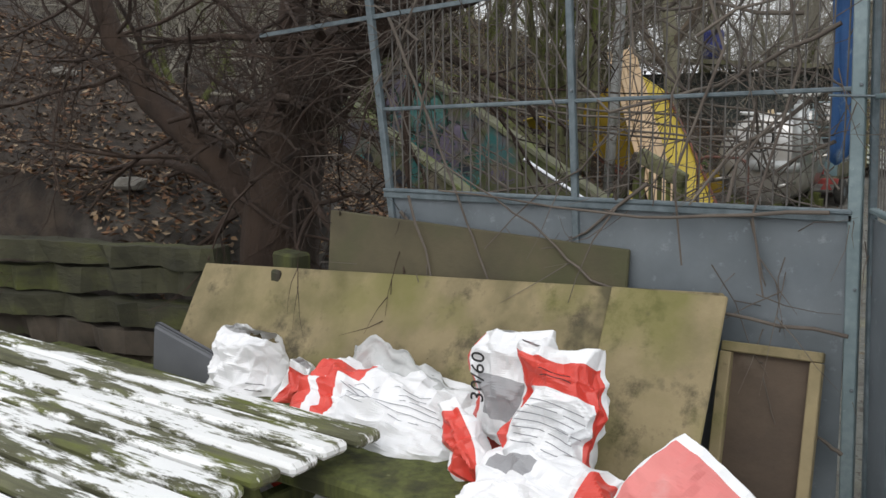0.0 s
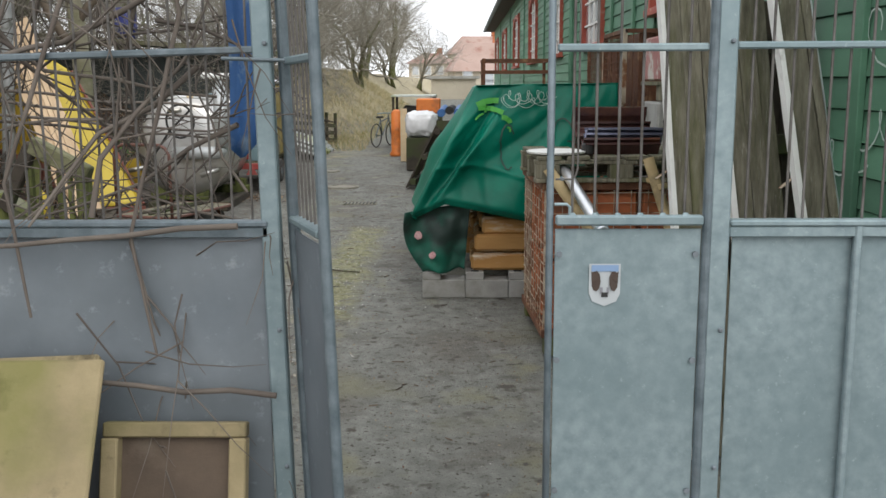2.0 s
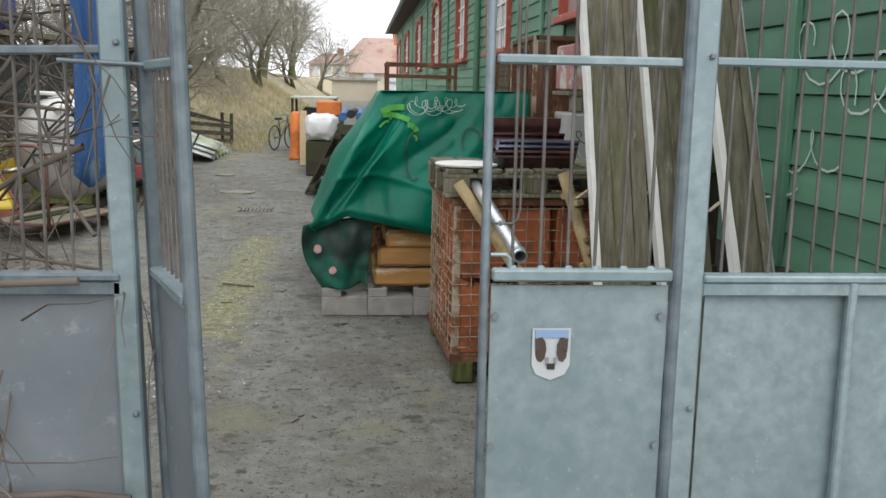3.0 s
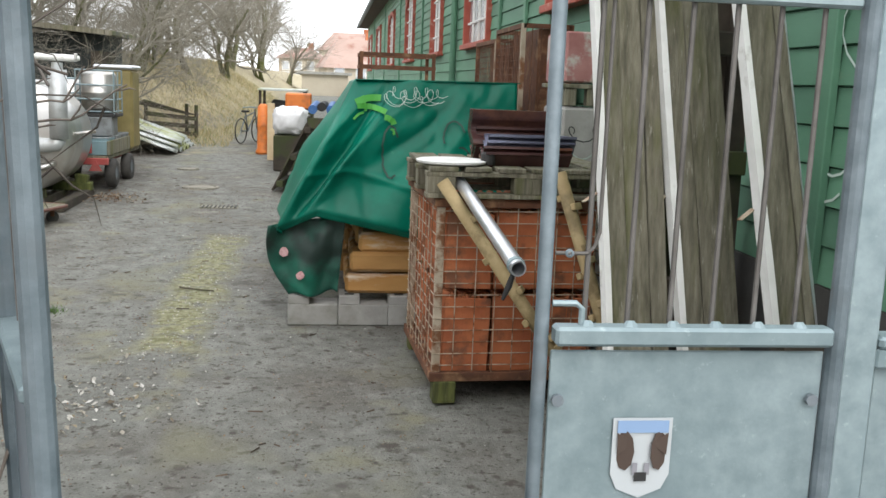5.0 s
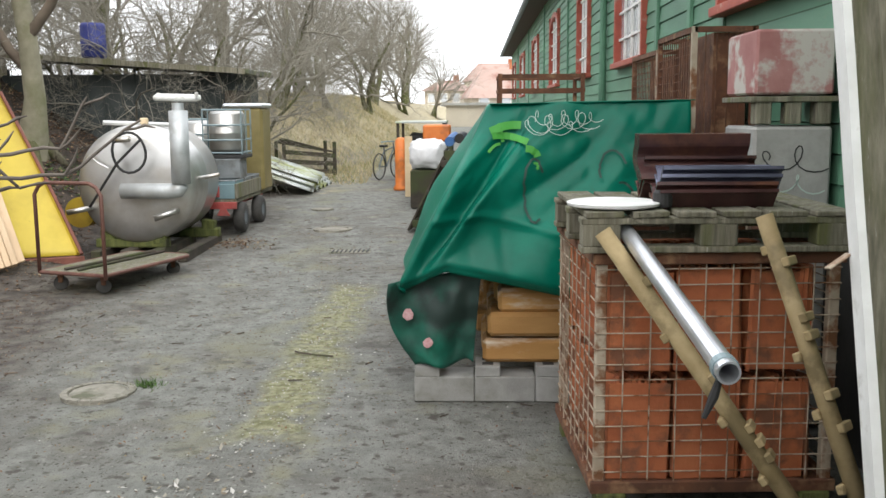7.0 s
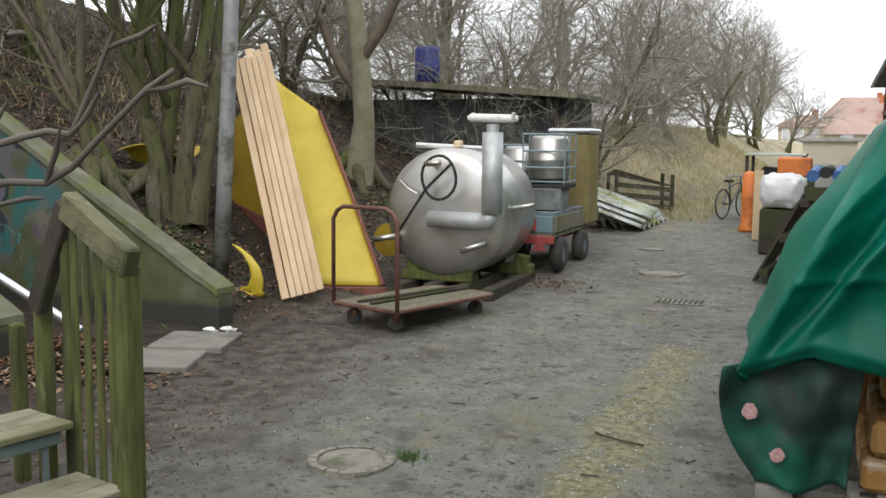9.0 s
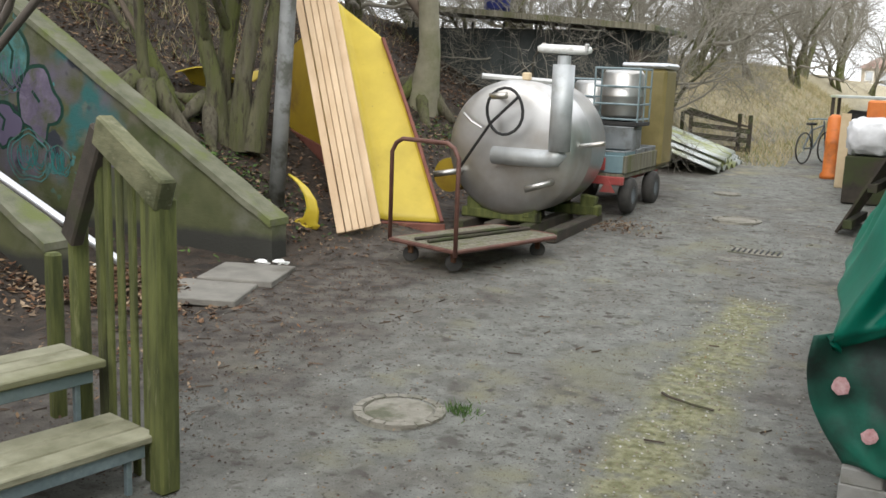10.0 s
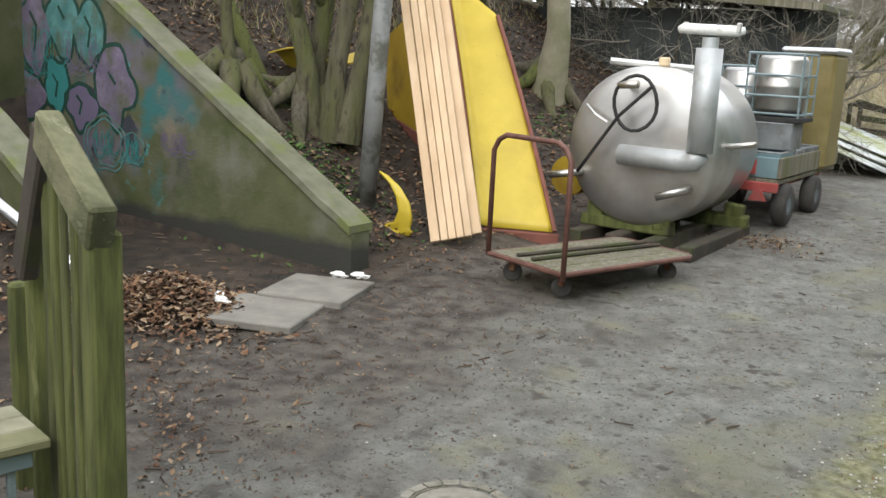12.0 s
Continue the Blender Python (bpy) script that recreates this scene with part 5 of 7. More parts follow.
for x in (-0.30, 0.30):
    for y in (-0.52, 0.28):
        w = part("wheel", lathe(B(), [(0.06, -0.05), (0.13, -0.055), (0.155, -0.04), (0.16, 0), (0.155, 0.04), (0.13, 0.055), (0.06, 0.05)], 28, Matrix.Translation((x, y, 0.16)) @ pose(0, 0, 0, 0, 90, 0)), TYRE, tr, smooth=True)
        part("rim", lathe(B(), [(0, -0.045), (0.05, -0.045), (0.075, -0.052), (0.075, 0.052), (0.05, 0.045), (0, 0.045)], 20, Matrix.Translation((x, y, 0.16)) @ pose(0, 0, 0, 0, 90, 0)), ZINC_DARK, w)


def caged_vessel(x, y, z, s, h, mat, label):
    f = thing("caged_vessel", (x, y, z), label, "container", "vessels on the trailer")
    part("barrel", lathe(B(), [(0, 0.03), (s * 0.42, 0.03), (s * 0.46, 0.06), (s * 0.46, h * 0.45), (s * 0.475, h * 0.47), (s * 0.46, h * 0.5), (s * 0.46, h - 0.05), (s * 0.40, h - 0.015), (0, h - 0.01)], 32), mat, f, smooth=True)
    for i in range(3):
        for sx_ in (-1, 1):
            part("upright", tube(B(), [(sx_ * s / 2, (i - 1) * s / 2, 0), (sx_ * s / 2, (i - 1) * s / 2, h)], 0.009, 6), ZINC, f)
    for z_ in (0.02, h * 0.33, h * 0.66, h):
        part("hoop", tube(B(), [(-s / 2, -s / 2, z_), (s / 2, -s / 2, z_), (s / 2, s / 2, z_), (-s / 2, s / 2, z_), (-s / 2, -s / 2, z_)], 0.009, 6), ZINC, f)
    part("pallet_foot", bx(B(), (0, 0, -0.02), (s + 0.02, s + 0.02, 0.035), bevel=0.004), BLACK, f)
    return f


LZ = lane(13.4)
caged_vessel(-2.63, 13.27, LZ + 0.80, 0.40, 0.46, STEEL, "grey steel barrel in a wire cage on crates")
caged_vessel(-3.01, 13.62, LZ + 0.70, 0.40, 0.46, STEEL, "grey steel barrel in a wire cage")
f = thing("plastic_tank", (-2.61, 14.12, LZ + 0.36), "brown stained liquid container with a pale lid", "container", "vessels on the trailer")
part("body", bx(B(), (0, 0, 0.46), (0.42, 0.42, 0.92), bevel=0.03), OIL_BROWN, f)
part("lid", bx(B(), (0, 0, 0.945), (0.46, 0.46, 0.05), bevel=0.02), ALU, f)
for i, (x, y, zz) in enumerate(((-2.60, 12.9, 0), (-2.60, 13.25, 0), (-2.60, 13.6, 0), (-2.95, 12.95, 0), (-2.95, 13.35, 0), (-2.60, 13.08, 0.2), (-2.95, 13.2, 0.2))):
    f = thing("plastic_crate", (x - 0.01, y + 0.12, LZ + 0.36 + zz), "grey plastic stacking crate on the trailer", "crate", "crates on the trailer", rz=random.uniform(-4, 4))
    w_, d_, h_ = 0.30, 0.32, 0.19
    for c, sz in (((-w_ / 2, 0, h_ / 2), (0.012, d_, h_)), ((w_ / 2, 0, h_ / 2), (0.012, d_, h_)), ((0, -d_ / 2, h_ / 2), (w_, 0.012, h_)), ((0, d_ / 2, h_ / 2), (w_, 0.012, h_)), ((0, 0, 0.01), (w_, d_, 0.012))):
        part("side" if sz[2] > 0.1 else "bottom", bx(B(), c, sz, bevel=0.003), CRATE_GREY if i % 3 else CRATE_BLUE, f)
    part("rim", tube(B(), [(-w_ / 2, -d_ / 2, h_), (w_ / 2, -d_ / 2, h_), (w_ / 2, d_ / 2, h_), (-w_ / 2, d_ / 2, h_), (-w_ / 2, -d_ / 2, h_)], 0.011, 6), CRATE_GREY, f)

# ---- corrugated sheets, crate, bicycle ----
for k in range(3):
    f = thing("corrugated_sheet", (-2.75 - 0.03 * k, 17.0 + 0.12 * k, lane(17)), "mossy pale corrugated sheet piled beside the lane", "sheet", "corrugated sheets", rz=4 * k - 3)
    b = grid(B(), 60, 5, lambda u, v: Vector((-0.5 + 1.0 * v, -0.8 + 1.6 * u, 0.34 * (1 - v) + 0.035 * math.sin(u * 2 * math.pi * 6) + 0.03 + 0.05 * k)))
    thicken(b, 0.006)
    part("sheet", b, SHEET_GREEN, f, smooth=True)
f = thing("slatted_crate", ground_at(-2.85, 19.0), "dark slatted wooden crate lying tilted at the bank", "crate", rz=25)
for k in range(5):
    part("slat", beam(B(), (-0.45, -0.25 + 0.13 * k, 0.62 - 0.02 * k), (0.42, -0.25 + 0.13 * k, 0.38), 0.05, 0.02), WOOD_DARK, f)
for a in ((-0.42, -0.27), (0.42, -0.27), (-0.42, 0.27), (0.42, 0.27)):
    part("corner_post", bx(B(), (a[0], a[1], 0.27), (0.05, 0.05, 0.56), bevel=0.004), WOOD_DARK, f)
for k in range(3):
    part("side_slat", beam(B(), (-0.42, -0.29, 0.1 + 0.15 * k), (0.42, -0.29, 0.06 + 0.13 * k), 0.02, 0.07), WOOD_DARK, f)
bk = thing("bicycle", ground_at(-1.42, 18.3), "grey bicycle parked at the end of the clutter", "bicycle", rz=68)
for x in (-0.29, 0.29):
    w = part("wheel", lathe(B(), [(0.190, -0.008), (0.202, -0.01), (0.208, 0), (0.202, 0.01), (0.190, 0.008), (0.190, -0.008)], 32, pose(x, 0, 0.208, 90)), TYRE, bk)
    for k in range(8):
        a = math.pi * k / 8
        part("spoke", tube(B(), [(x + 0.19 * math.cos(a), 0, 0.208 + 0.19 * math.sin(a)), (x - 0.19 * math.cos(a), 0, 0.208 - 0.19 * math.sin(a))], 0.002, 4), ZINC, w)
for a, c in (((-0.29, 0, 0.208), (-0.12, 0, 0.46)), ((-0.29, 0, 0.208), (-0.05, 0, 0.2)), ((-0.05, 0, 0.2), (-0.13, 0, 0.50)), ((-0.05, 0, 0.2), (0.21, 0, 0.48)), ((-0.12, 0, 0.44), (0.2, 0, 0.50)), ((0.29, 0, 0.208), (0.19, 0, 0.56))):
    part("frame_tube", tube(B(), [a, c], 0.011, 8), ZINC_DARK, bk)
part("saddle", bx(B(), (-0.14, 0, 0.52), (0.16, 0.08, 0.035), bevel=0.012), BLACK, bk)
part("handlebar", tube(B(), [(0.10, -0.17, 0.57), (0.19, -0.1, 0.58), (0.19, 0.1, 0.58), (0.10, 0.17, 0.57)], 0.01, 8), ZINC, bk)

# ---- clutter behind the tarpaulin ----
f = thing("orange_barrel", (-1.09, 16.75, lane(16.7)), "tall orange plastic traffic barrel", "barrel")
part("body", lathe(B(), [(0, 0), (0.105, 0), (0.11, 0.04), (0.085, 0.08), (0.085, 0.4), (0.092, 0.42), (0.085, 0.44), (0.08, 0.70), (0.04, 0.74), (0, 0.74)], 24), ORANGE, f, smooth=True)
f = thing("orange_box", (-0.55, 16.1, lane(16)), "orange plastic box on dark crates", "box")
part("stand", bx(B(), (0, 0, 0.36), (0.42, 0.5, 0.72), bevel=0.01), WOOD_DARK, f)
part("box", bx(B(), (0, 0, 0.84), (0.36, 0.4, 0.22), bevel=0.02), ORANGE, f)
f = thing("chipboard_sheet", (-0.93, 16.0, lane(16)), "pale chipboard sheet standing upright", "board")
part("panel", bx(B(), (0, 0, 0.40), (0.10, 0.03, 0.80), bevel=0.004), PALE_BOARD, f)
f = thing("big_bag", (-0.62, 15.1, lane(15)), "white woven bulk bag on wooden crates", "bag")
t = bmesh.new()
bmesh.ops.create_icosphere(t, subdivisions=4, radius=0.32)
for v in t.verts:
    q = noise.voronoi(v.co * 7)[0]
    v.co = Vector((math.copysign(abs(v.co.x / 0.32) ** 0.6, v.co.x) * 0.25, v.co.y, math.copysign(abs(v.co.z / 0.32) ** 0.6, v.co.z) * 0.20)) * (0.9 + 0.22 * (q[1] - q[0]))
    v.co.z = max(v.co.z + 0.64, 0.46)
part("bag", t, WHITE_BAG, f, smooth=True)
part("crate", bx(B(), (0, 0, 0.23), (0.42, 0.5, 0.46), bevel=0.01), WOOD_DARK, f)
f = thing("cover_roof", (-0.85, 18.0, lane(18)), "low shelter with a pale flat roof", "shelter")
part("roof", bx(B(), (0, 0, 0.90), (0.75, 1.1, 0.03), bevel=0.004), SHEET_GREEN, f)
part("contents", bx(B(), (0.05, 0, 0.36), (0.5, 0.8, 0.72), bevel=0.04, jitter=0.03), BLACK, f)
for x in (-0.34, 0.34):
    for y in (-0.5, 0.5):
        part("post", bx(B(), (x, y, 0.45), (0.04, 0.04, 0.9)), WOOD_DARK, f)
f = thing("leaning_pallet", (-0.50, 13.35, lane(13.3)), "dark wooden pallet leaning against the clutter", "pallet", rz=-6)
for k in range(5):
    part("slat", beam(B(), (-0.20, -0.3 + 0.15 * k, 0.02), (0.18, -0.3 + 0.15 * k, 0.78), 0.09, 0.022, (1, 0, 0), 0.003), WOOD_DARK, f)
for q in (0.1, 0.5, 0.9):
    part("runner", beam(B(), (-0.20 + 0.38 * q + 0.05, -0.38, 0.02 + 0.76 * q), (-0.20 + 0.38 * q + 0.05, 0.38, 0.02 + 0.76 * q), 0.07, 0.07, (0, 0, 1), 0.004), WOOD_DARK, f)
f = thing("timber_crate", (-0.05, 13.5, lane(13.5)), "dark wooden crate filled with scrap", "crate")
for k in range(6):
    part("board", bx(B(), (0, -0.5, 0.07 + 0.14 * k), (0.6, 0.02, 0.12), bevel=0.004), WOOD_DARK, f)
    part("board", bx(B(), (-0.3, 0, 0.07 + 0.14 * k), (0.02, 0.98, 0.12), bevel=0.004), WOOD_DARK, f)
for k in range(5):
    part("scrap_roll", tube(B(), [(-0.25 + 0.1 * k, -0.5, 0.92 + 0.03 * (k % 2)), (-0.22 + 0.1 * k, 0.5, 0.95)], 0.05, 10), BLACK if k % 2 else BLUE_CLOTH, f)
f = thing("rusty_rack", (0.5, 11.2, lane(11.2)), "rusty steel tube rack behind the tarpaulin", "rack")
for x in (-0.34, 0.30):
    for y in (-0.3, 0.3):
        part("leg", bx(B(), (x, y, 0.8), (0.03, 0.03, 1.6)), RUST, f)
for z in (1.58, 1.47):
    for y in (-0.3, 0.3):
        part("rail", bx(B(), (-0.02, y, z), (0.68, 0.025, 0.03)), RUST, f)
    for x in (-0.34, 0.30):
        part("rail", bx(B(), (x, 0, z), (0.025, 0.6, 0.03)), RUST, f)

# ---- tarpaulin over a timber stack on concrete blocks ----
TZ0 = lane(8.0)


def block(x, y, z, n):
    f = thing("concrete_block", (x, y, z), "grey hollow concrete block under the timber stack", "block", "blocks under the stack")
    part("base", bx(B(), (0, 0, 0.064), (0.30, 0.19, 0.128), bevel=0.005), CONCRETE, f)
    part("lug", bx(B(), (-0.085, 0, 0.156), (0.125, 0.19, 0.056), bevel=0.005), CONCRETE, f)
    # thin black plates on the solid lug imitate the dark inside of its hollows
    for q in (-0.045, 0.045):
        part("hole", bx(B(), (-0.085, q, 0.184), (0.055, 0.045, 0.003)), BLACK, f)
    return f


for k in range(4):
    block(-0.19 + 0.302 * k, 8.045, TZ0, k)
    block(-0.21 + 0.302 * k, 10.2, lane(10.2), k)
stk = thing("timber_stack", (0.36, 9.15, TZ0 + 0.184), "stack of orange sawn timber beams under the tarpaulin", "timber")
for layer, (z, n) in enumerate(((0.068, 9), (0.20, 9), (0.325, 9))):
    for k in range(n):
        part("timber", bx(B(), (0.10 + 0.04 * layer + random.uniform(-0.03, 0.03), -1.06 + 0.235 * k + random.uniform(-0.02, 0.02), z + random.uniform(-0.003, 0.003)), (0.95, 0.20, 0.122), Matrix.Rotation(random.uniform(-0.02, 0.02), 3, "Z"), 0.02), TIMBER, stk)
for z, d in ((0.55, 0.1), (0.85, 0.2), (1.12, 0.25)):
    part("inner_load", bx(B(), (0.10, d, z), (0.85, 2.0, 0.26), bevel=0.02), WOOD_DARK, stk)
tp = thing("green_tarpaulin", (0, 8, TZ0), "glossy green tarpaulin with scribbled graffiti over the timber stack", "tarpaulin")
TOPL = [(0.06, 10.7, 1.60), (0.03, 9.3, 1.645), (0.03, 8.10, 1.655), (0.40, 8.04, 1.665), (1.0, 8.0, 1.67)]
LOWL = [(-0.52, 10.7, 0.60), (-0.50, 9.3, 0.70), (-0.425, 7.86, 0.745), (-0.20, 7.79, 0.86), (0.98, 7.80, 0.60)]


def along(ps, u):
    t = u * (len(ps) - 1)
    i = min(int(t), len(ps) - 2)
    return Vector(ps[i]).lerp(Vector(ps[i + 1]), t - i)


def drape(u, v):
    a, c = along(TOPL, u), along(LOWL, u)
    p = a.lerp(c, v)
    q = u * 4
    corner = math.exp(-((q - 2.15) / 0.35) ** 2)
    out = Vector((-0.5, -1, 0)) if q > 2 else Vector((-1, -0.1, 0))
    out.normalize()
    s = math.sin(math.pi * v)
    p += out * (0.07 * s * math.sin(q * 9 + 2.2 * v) * (0.4 + 0.6 * v) + 0.05 * noise.noise(Vector((q * 2.2, v * 3, 1))) * s)
    p += Vector((0, -0.05, 0)) * s * corner
    if q > 2.1:
        # hem seam with a soft fold that runs across the front
        fold = math.exp(-((v - 0.62 - 0.05 * (q - 2)) / 0.022) ** 2)
        p += Vector((0, -0.018, 0)) * fold
        # slack diagonal folds under the top edge
        p += Vector((0, -0.045, 0)) * abs(noise.noise(Vector((q * 5 + v * 2.5, v * 2.0, 4)))) * (1 - v) * 1.6 * s
    roll = smooth(0.94, 1.0, v)
    p += (-out) * 0.05 * roll
    return p - Vector((0, 8, TZ0))


b = grid(B(), 150, 60, drape)
thicken(b, 0.004)
for v in b.verts:
    q = noise.voronoi(Vector((v.co.x * 3.2, v.co.y * 2.0, v.co.z * 1.7)))[0]
    r = noise.voronoi(Vector((v.co.x * 8, v.co.y * 5, v.co.z * 4.5)))[0]
    v.co.y += 0.05 * (0.6 - (q[1] - q[0])) * 0.8 + 0.012 * (0.5 - (r[1] - r[0]))
part("drape", b, TARP, tp, smooth=True)


def lid(u, v):
    a = Vector((0.04 + 0.98 * u, 8.08 - 0.08 * u + 2.62 * v, 1.658 + 0.012 * u))
    if v > 0:
        a.z += 0.02 * noise.noise(Vector((u * 4, v * 6, 2))) * math.sin(math.pi * min(1, v * 4) / 2) - 0.05 * v
    return a - Vector((0, 8, TZ0))


b = grid(B(), 20, 30, lid)
thicken(b, 0.004)
part("top", b, TARP, tp, smooth=True)


def flap(u, v):
    a = Vector((-0.455 + 0.45 * u, 7.86 + 0.10 * math.sin(math.pi * u), 0.80 + 0.06 * u))
    c = Vector((-0.335 + 0.29 * u, 7.955 + 0.02 * math.sin(6 * u), 0.365 + 0.02 * u))
    p = a.lerp(c, v)
    p += Vector((-0.06 * math.sin(math.pi * v) * (1 - u) ** 2, 0.045 * math.sin(7 * u + 2.5 * v) * (0.3 + v) + 0.03 * noise.noise((u * 5, v * 4, 2)), 0.015 * math.sin(9 * u) * v))
    return p - Vector((0, 8, TZ0))


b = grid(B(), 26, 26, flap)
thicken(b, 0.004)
fl = part("hanging_flap", b, TARP_FLAP, tp, smooth=True)
for u, v, r in ((0.20, 0.42, 0.028), (0.36, 0.72, 0.024)):
    c = flap(u, v) + Vector((0, -0.012, 0))
    b = lathe(B(), [(0, 0), (r, 0.001), (r, 0.003), (r * 0.6, 0.005), (0, 0.004)], 10, Matrix.Translation(c) @ pose(0, 0, 0, 82, 0, 0))
    for vv in b.verts:
        vv.co += Vector((0.3 * r * noise.noise(vv.co * 60), 0, 0.5 * r * noise.noise(vv.co * 70)))
    part("patch", b, PINK, fl)
rg = random.Random(3)


def on_tarp(x, z):
    """Front of the drape at that side place and height, just proud of it."""
    best = None
    for i in range(200):
        for u in (0.5 + 0.5 * i / 199,):
            v = (along(TOPL, u).z - z) / max(0.05, along(TOPL, u).z - along(LOWL, u).z)
            p = drape(u, max(0.0, min(0.9, v)))
            d = abs(p.x - x)
            if best is None or d < best[0]:
                best = (d, p)
    return best[1] + Vector((0, -0.006, 0.003))


def spray(x, z, w, h, n, m, thick, name="graffiti_stroke"):
    pts = [on_tarp(x + q.x, z + q.y) for q in scribble(rg, n, w, h)]
    part(name, ribbon(B(), pts, thick, (0, -1, 0.25)), m, tp)


for k in range(3):
    spray(0.19 + 0.03 * k, 1.50 + 0.015 * k, 0.32, 0.09, 10 + 3 * k, SPRAY_WHITE, 0.0026)
for (xa, za), (xc, zc), wd in (((0.04, 1.52), (0.19, 1.55), 0.040), ((0.05, 1.50), (0.22, 1.47), 0.034), ((0.10, 1.47), (0.08, 1.56), 0.016), ((0.09, 1.46), (0.03, 1.42), 0.014), ((0.21, 1.44), (0.27, 1.40), 0.034), ((0.25, 1.37), (0.27, 1.34), 0.012)):
    pts = [on_tarp(xa + (xc - xa) * i / 8, za + (zc - za) * i / 8 + 0.012 * math.sin(math.pi * i / 8)) for i in range(9)]
    part("graffiti_stroke", ribbon(B(), pts, wd, (0, -1, 0.25)), SPRAY_LIME, tp)
for x, z, w, h, q0, q1 in ((0.25, 1.24, 0.05, 0.15, 0.6, 5.2), (0.62, 1.34, 0.06, 0.09, 0.3, 3.6), (0.66, 1.20, 0.06, 0.08, -2.2, 1.8)):
    pts = [on_tarp(x + w * math.cos(q0 + (q1 - q0) * i / 24), z + h * math.sin(q0 + (q1 - q0) * i / 24)) for i in range(25)]
    part("graffiti_stroke", ribbon(B(), pts, 0.011, (0, -1, 0.25)), SPRAY_DARK, tp)

# ---- wire cage box with clay tiles ----
CX, CY, CZ = 0.395, 6.66, lane(6.9)
CW, CD, CH = 0.86, 0.92, 0.985
cg = thing("wire_cage_box", (CX, CY, CZ), "rusty wire mesh cage box filled with old clay roof tiles", "cage box", rz=3)
Z0 = 0.13
for x in (0.03, CW - 0.03):
    for y in (0.03, CD - 0.03):
        part("foot", bx(B(), (x + (0.03 if x < 0.1 else -0.03), y, 0.055), (0.11, 0.10, 0.11), bevel=0.006), WOOD_GREEN, cg)
        part("corner_post", bx(B(), (x - 0.012 * (1 if x < 0.1 else -1), y - 0.012 * (1 if y < 0.1 else -1), (CH + Z0) / 2), (0.038, 0.038, CH - Z0), bevel=0.004), RUST_PALE, cg)
for y in (0.0, CD):
    part("bottom_rail", bx(B(), (CW / 2, y, Z0), (CW + 0.03, 0.03, 0.045), bevel=0.004), RUST, cg)
    part("top_rail", bx(B(), (CW / 2, y, CH - 0.018), (CW + 0.03, 0.032, 0.042), bevel=0.004), RUST, cg)
for x in (0.0, CW):
    part("bottom_rail", bx(B(), (x, CD / 2, Z0), (0.03, CD, 0.045), bevel=0.004), RUST, cg)
    part("top_rail", bx(B(), (x, CD / 2, CH - 0.018), (0.032, CD, 0.042), bevel=0.004), RUST, cg)
part("floor", bx(B(), (CW / 2, CD / 2, Z0), (CW - 0.04, CD - 0.04, 0.02)), RUST, cg)
hw, hd_, vw = bpy.data.meshes.new("wire_across"), bpy.data.meshes.new("wire_along"), bpy.data.meshes.new("wire_upright")
for me, a, c in ((hw, (0, 0, 0), (CW, 0, 0)), (hd_, (0, 0, 0), (0, CD, 0)), (vw, (0, 0, 0), (0, 0, CH - Z0))):
    t = tube(B(), [a, c], 0.0028, 5, False)
    t.to_mesh(me)
    t.free()
    me.materials.append(RUST_PALE)
for k in range(1, 15):
    z = Z0 + (CH - Z0) * k / 15
    shared("wire", hw, cg, (0, -0.004, z), Matrix.Rotation(random.uniform(-0.006, 0.006), 3, "Y"))
    shared("wire", hd_, cg, (-0.004, 0, z), Matrix.Rotation(random.uniform(-0.006, 0.006), 3, "X"))
    shared("wire", hd_, cg, (CW + 0.004, 0, z))
for k in range(1, 9):
    shared("wire", vw, cg, (CW * k / 9, -0.007, Z0))
    shared("wire", vw, cg, (-0.007, CD * k / 9, Z0))
tile_me = bpy.data.meshes.new("clay_tile")
t = grid(B(), 2, 9, lambda u, v: Vector((0.022 * math.sin(v * 2 * math.pi) , -0.105 + 0.21 * v, 0.375 * u)))
thicken(t, 0.013)
t.to_mesh(tile_me)
t.free()
tile_me.materials.append(TILE_CLAY)
for layer in range(2):
    for row in range(4):
        for k in range(26):
            shared("clay_tile", tile_me, cg, (0.07 + 0.0285 * k + random.uniform(-0.003, 0.003), 0.135 + 0.215 * row + random.uniform(-0.012, 0.006), Z0 + 0.012 + 0.405 * layer + random.uniform(0, 0.012)),
                   Matrix.Rotation(random.uniform(-0.05, 0.05), 3, "X") @ Matrix.Rotation(random.uniform(-0.05, 0.05), 3, "Y"))
    part("tile_face", bx(B(), (0.16 + 0 * layer, 0.022, Z0 + 0.20 + 0.405 * layer), (0.225, 0.012, 0.36), Matrix.Rotation(0.02, 3, "Y"), 0.004), TILE_CLAY, cg)
    part("tile_face", bx(B(), (0.40, 0.020, Z0 + 0.205 + 0.405 * layer), (0.225, 0.012, 0.37), Matrix.Rotation(-0.015, 3, "Y"), 0.004), TILE_CLAY, cg)
    part("tile_face", bx(B(), (0.66, 0.024, Z0 + 0.20 + 0.405 * layer), (0.21, 0.012, 0.36), Matrix.Rotation(0.01, 3, "Y"), 0.004), TILE_CLAY, cg)

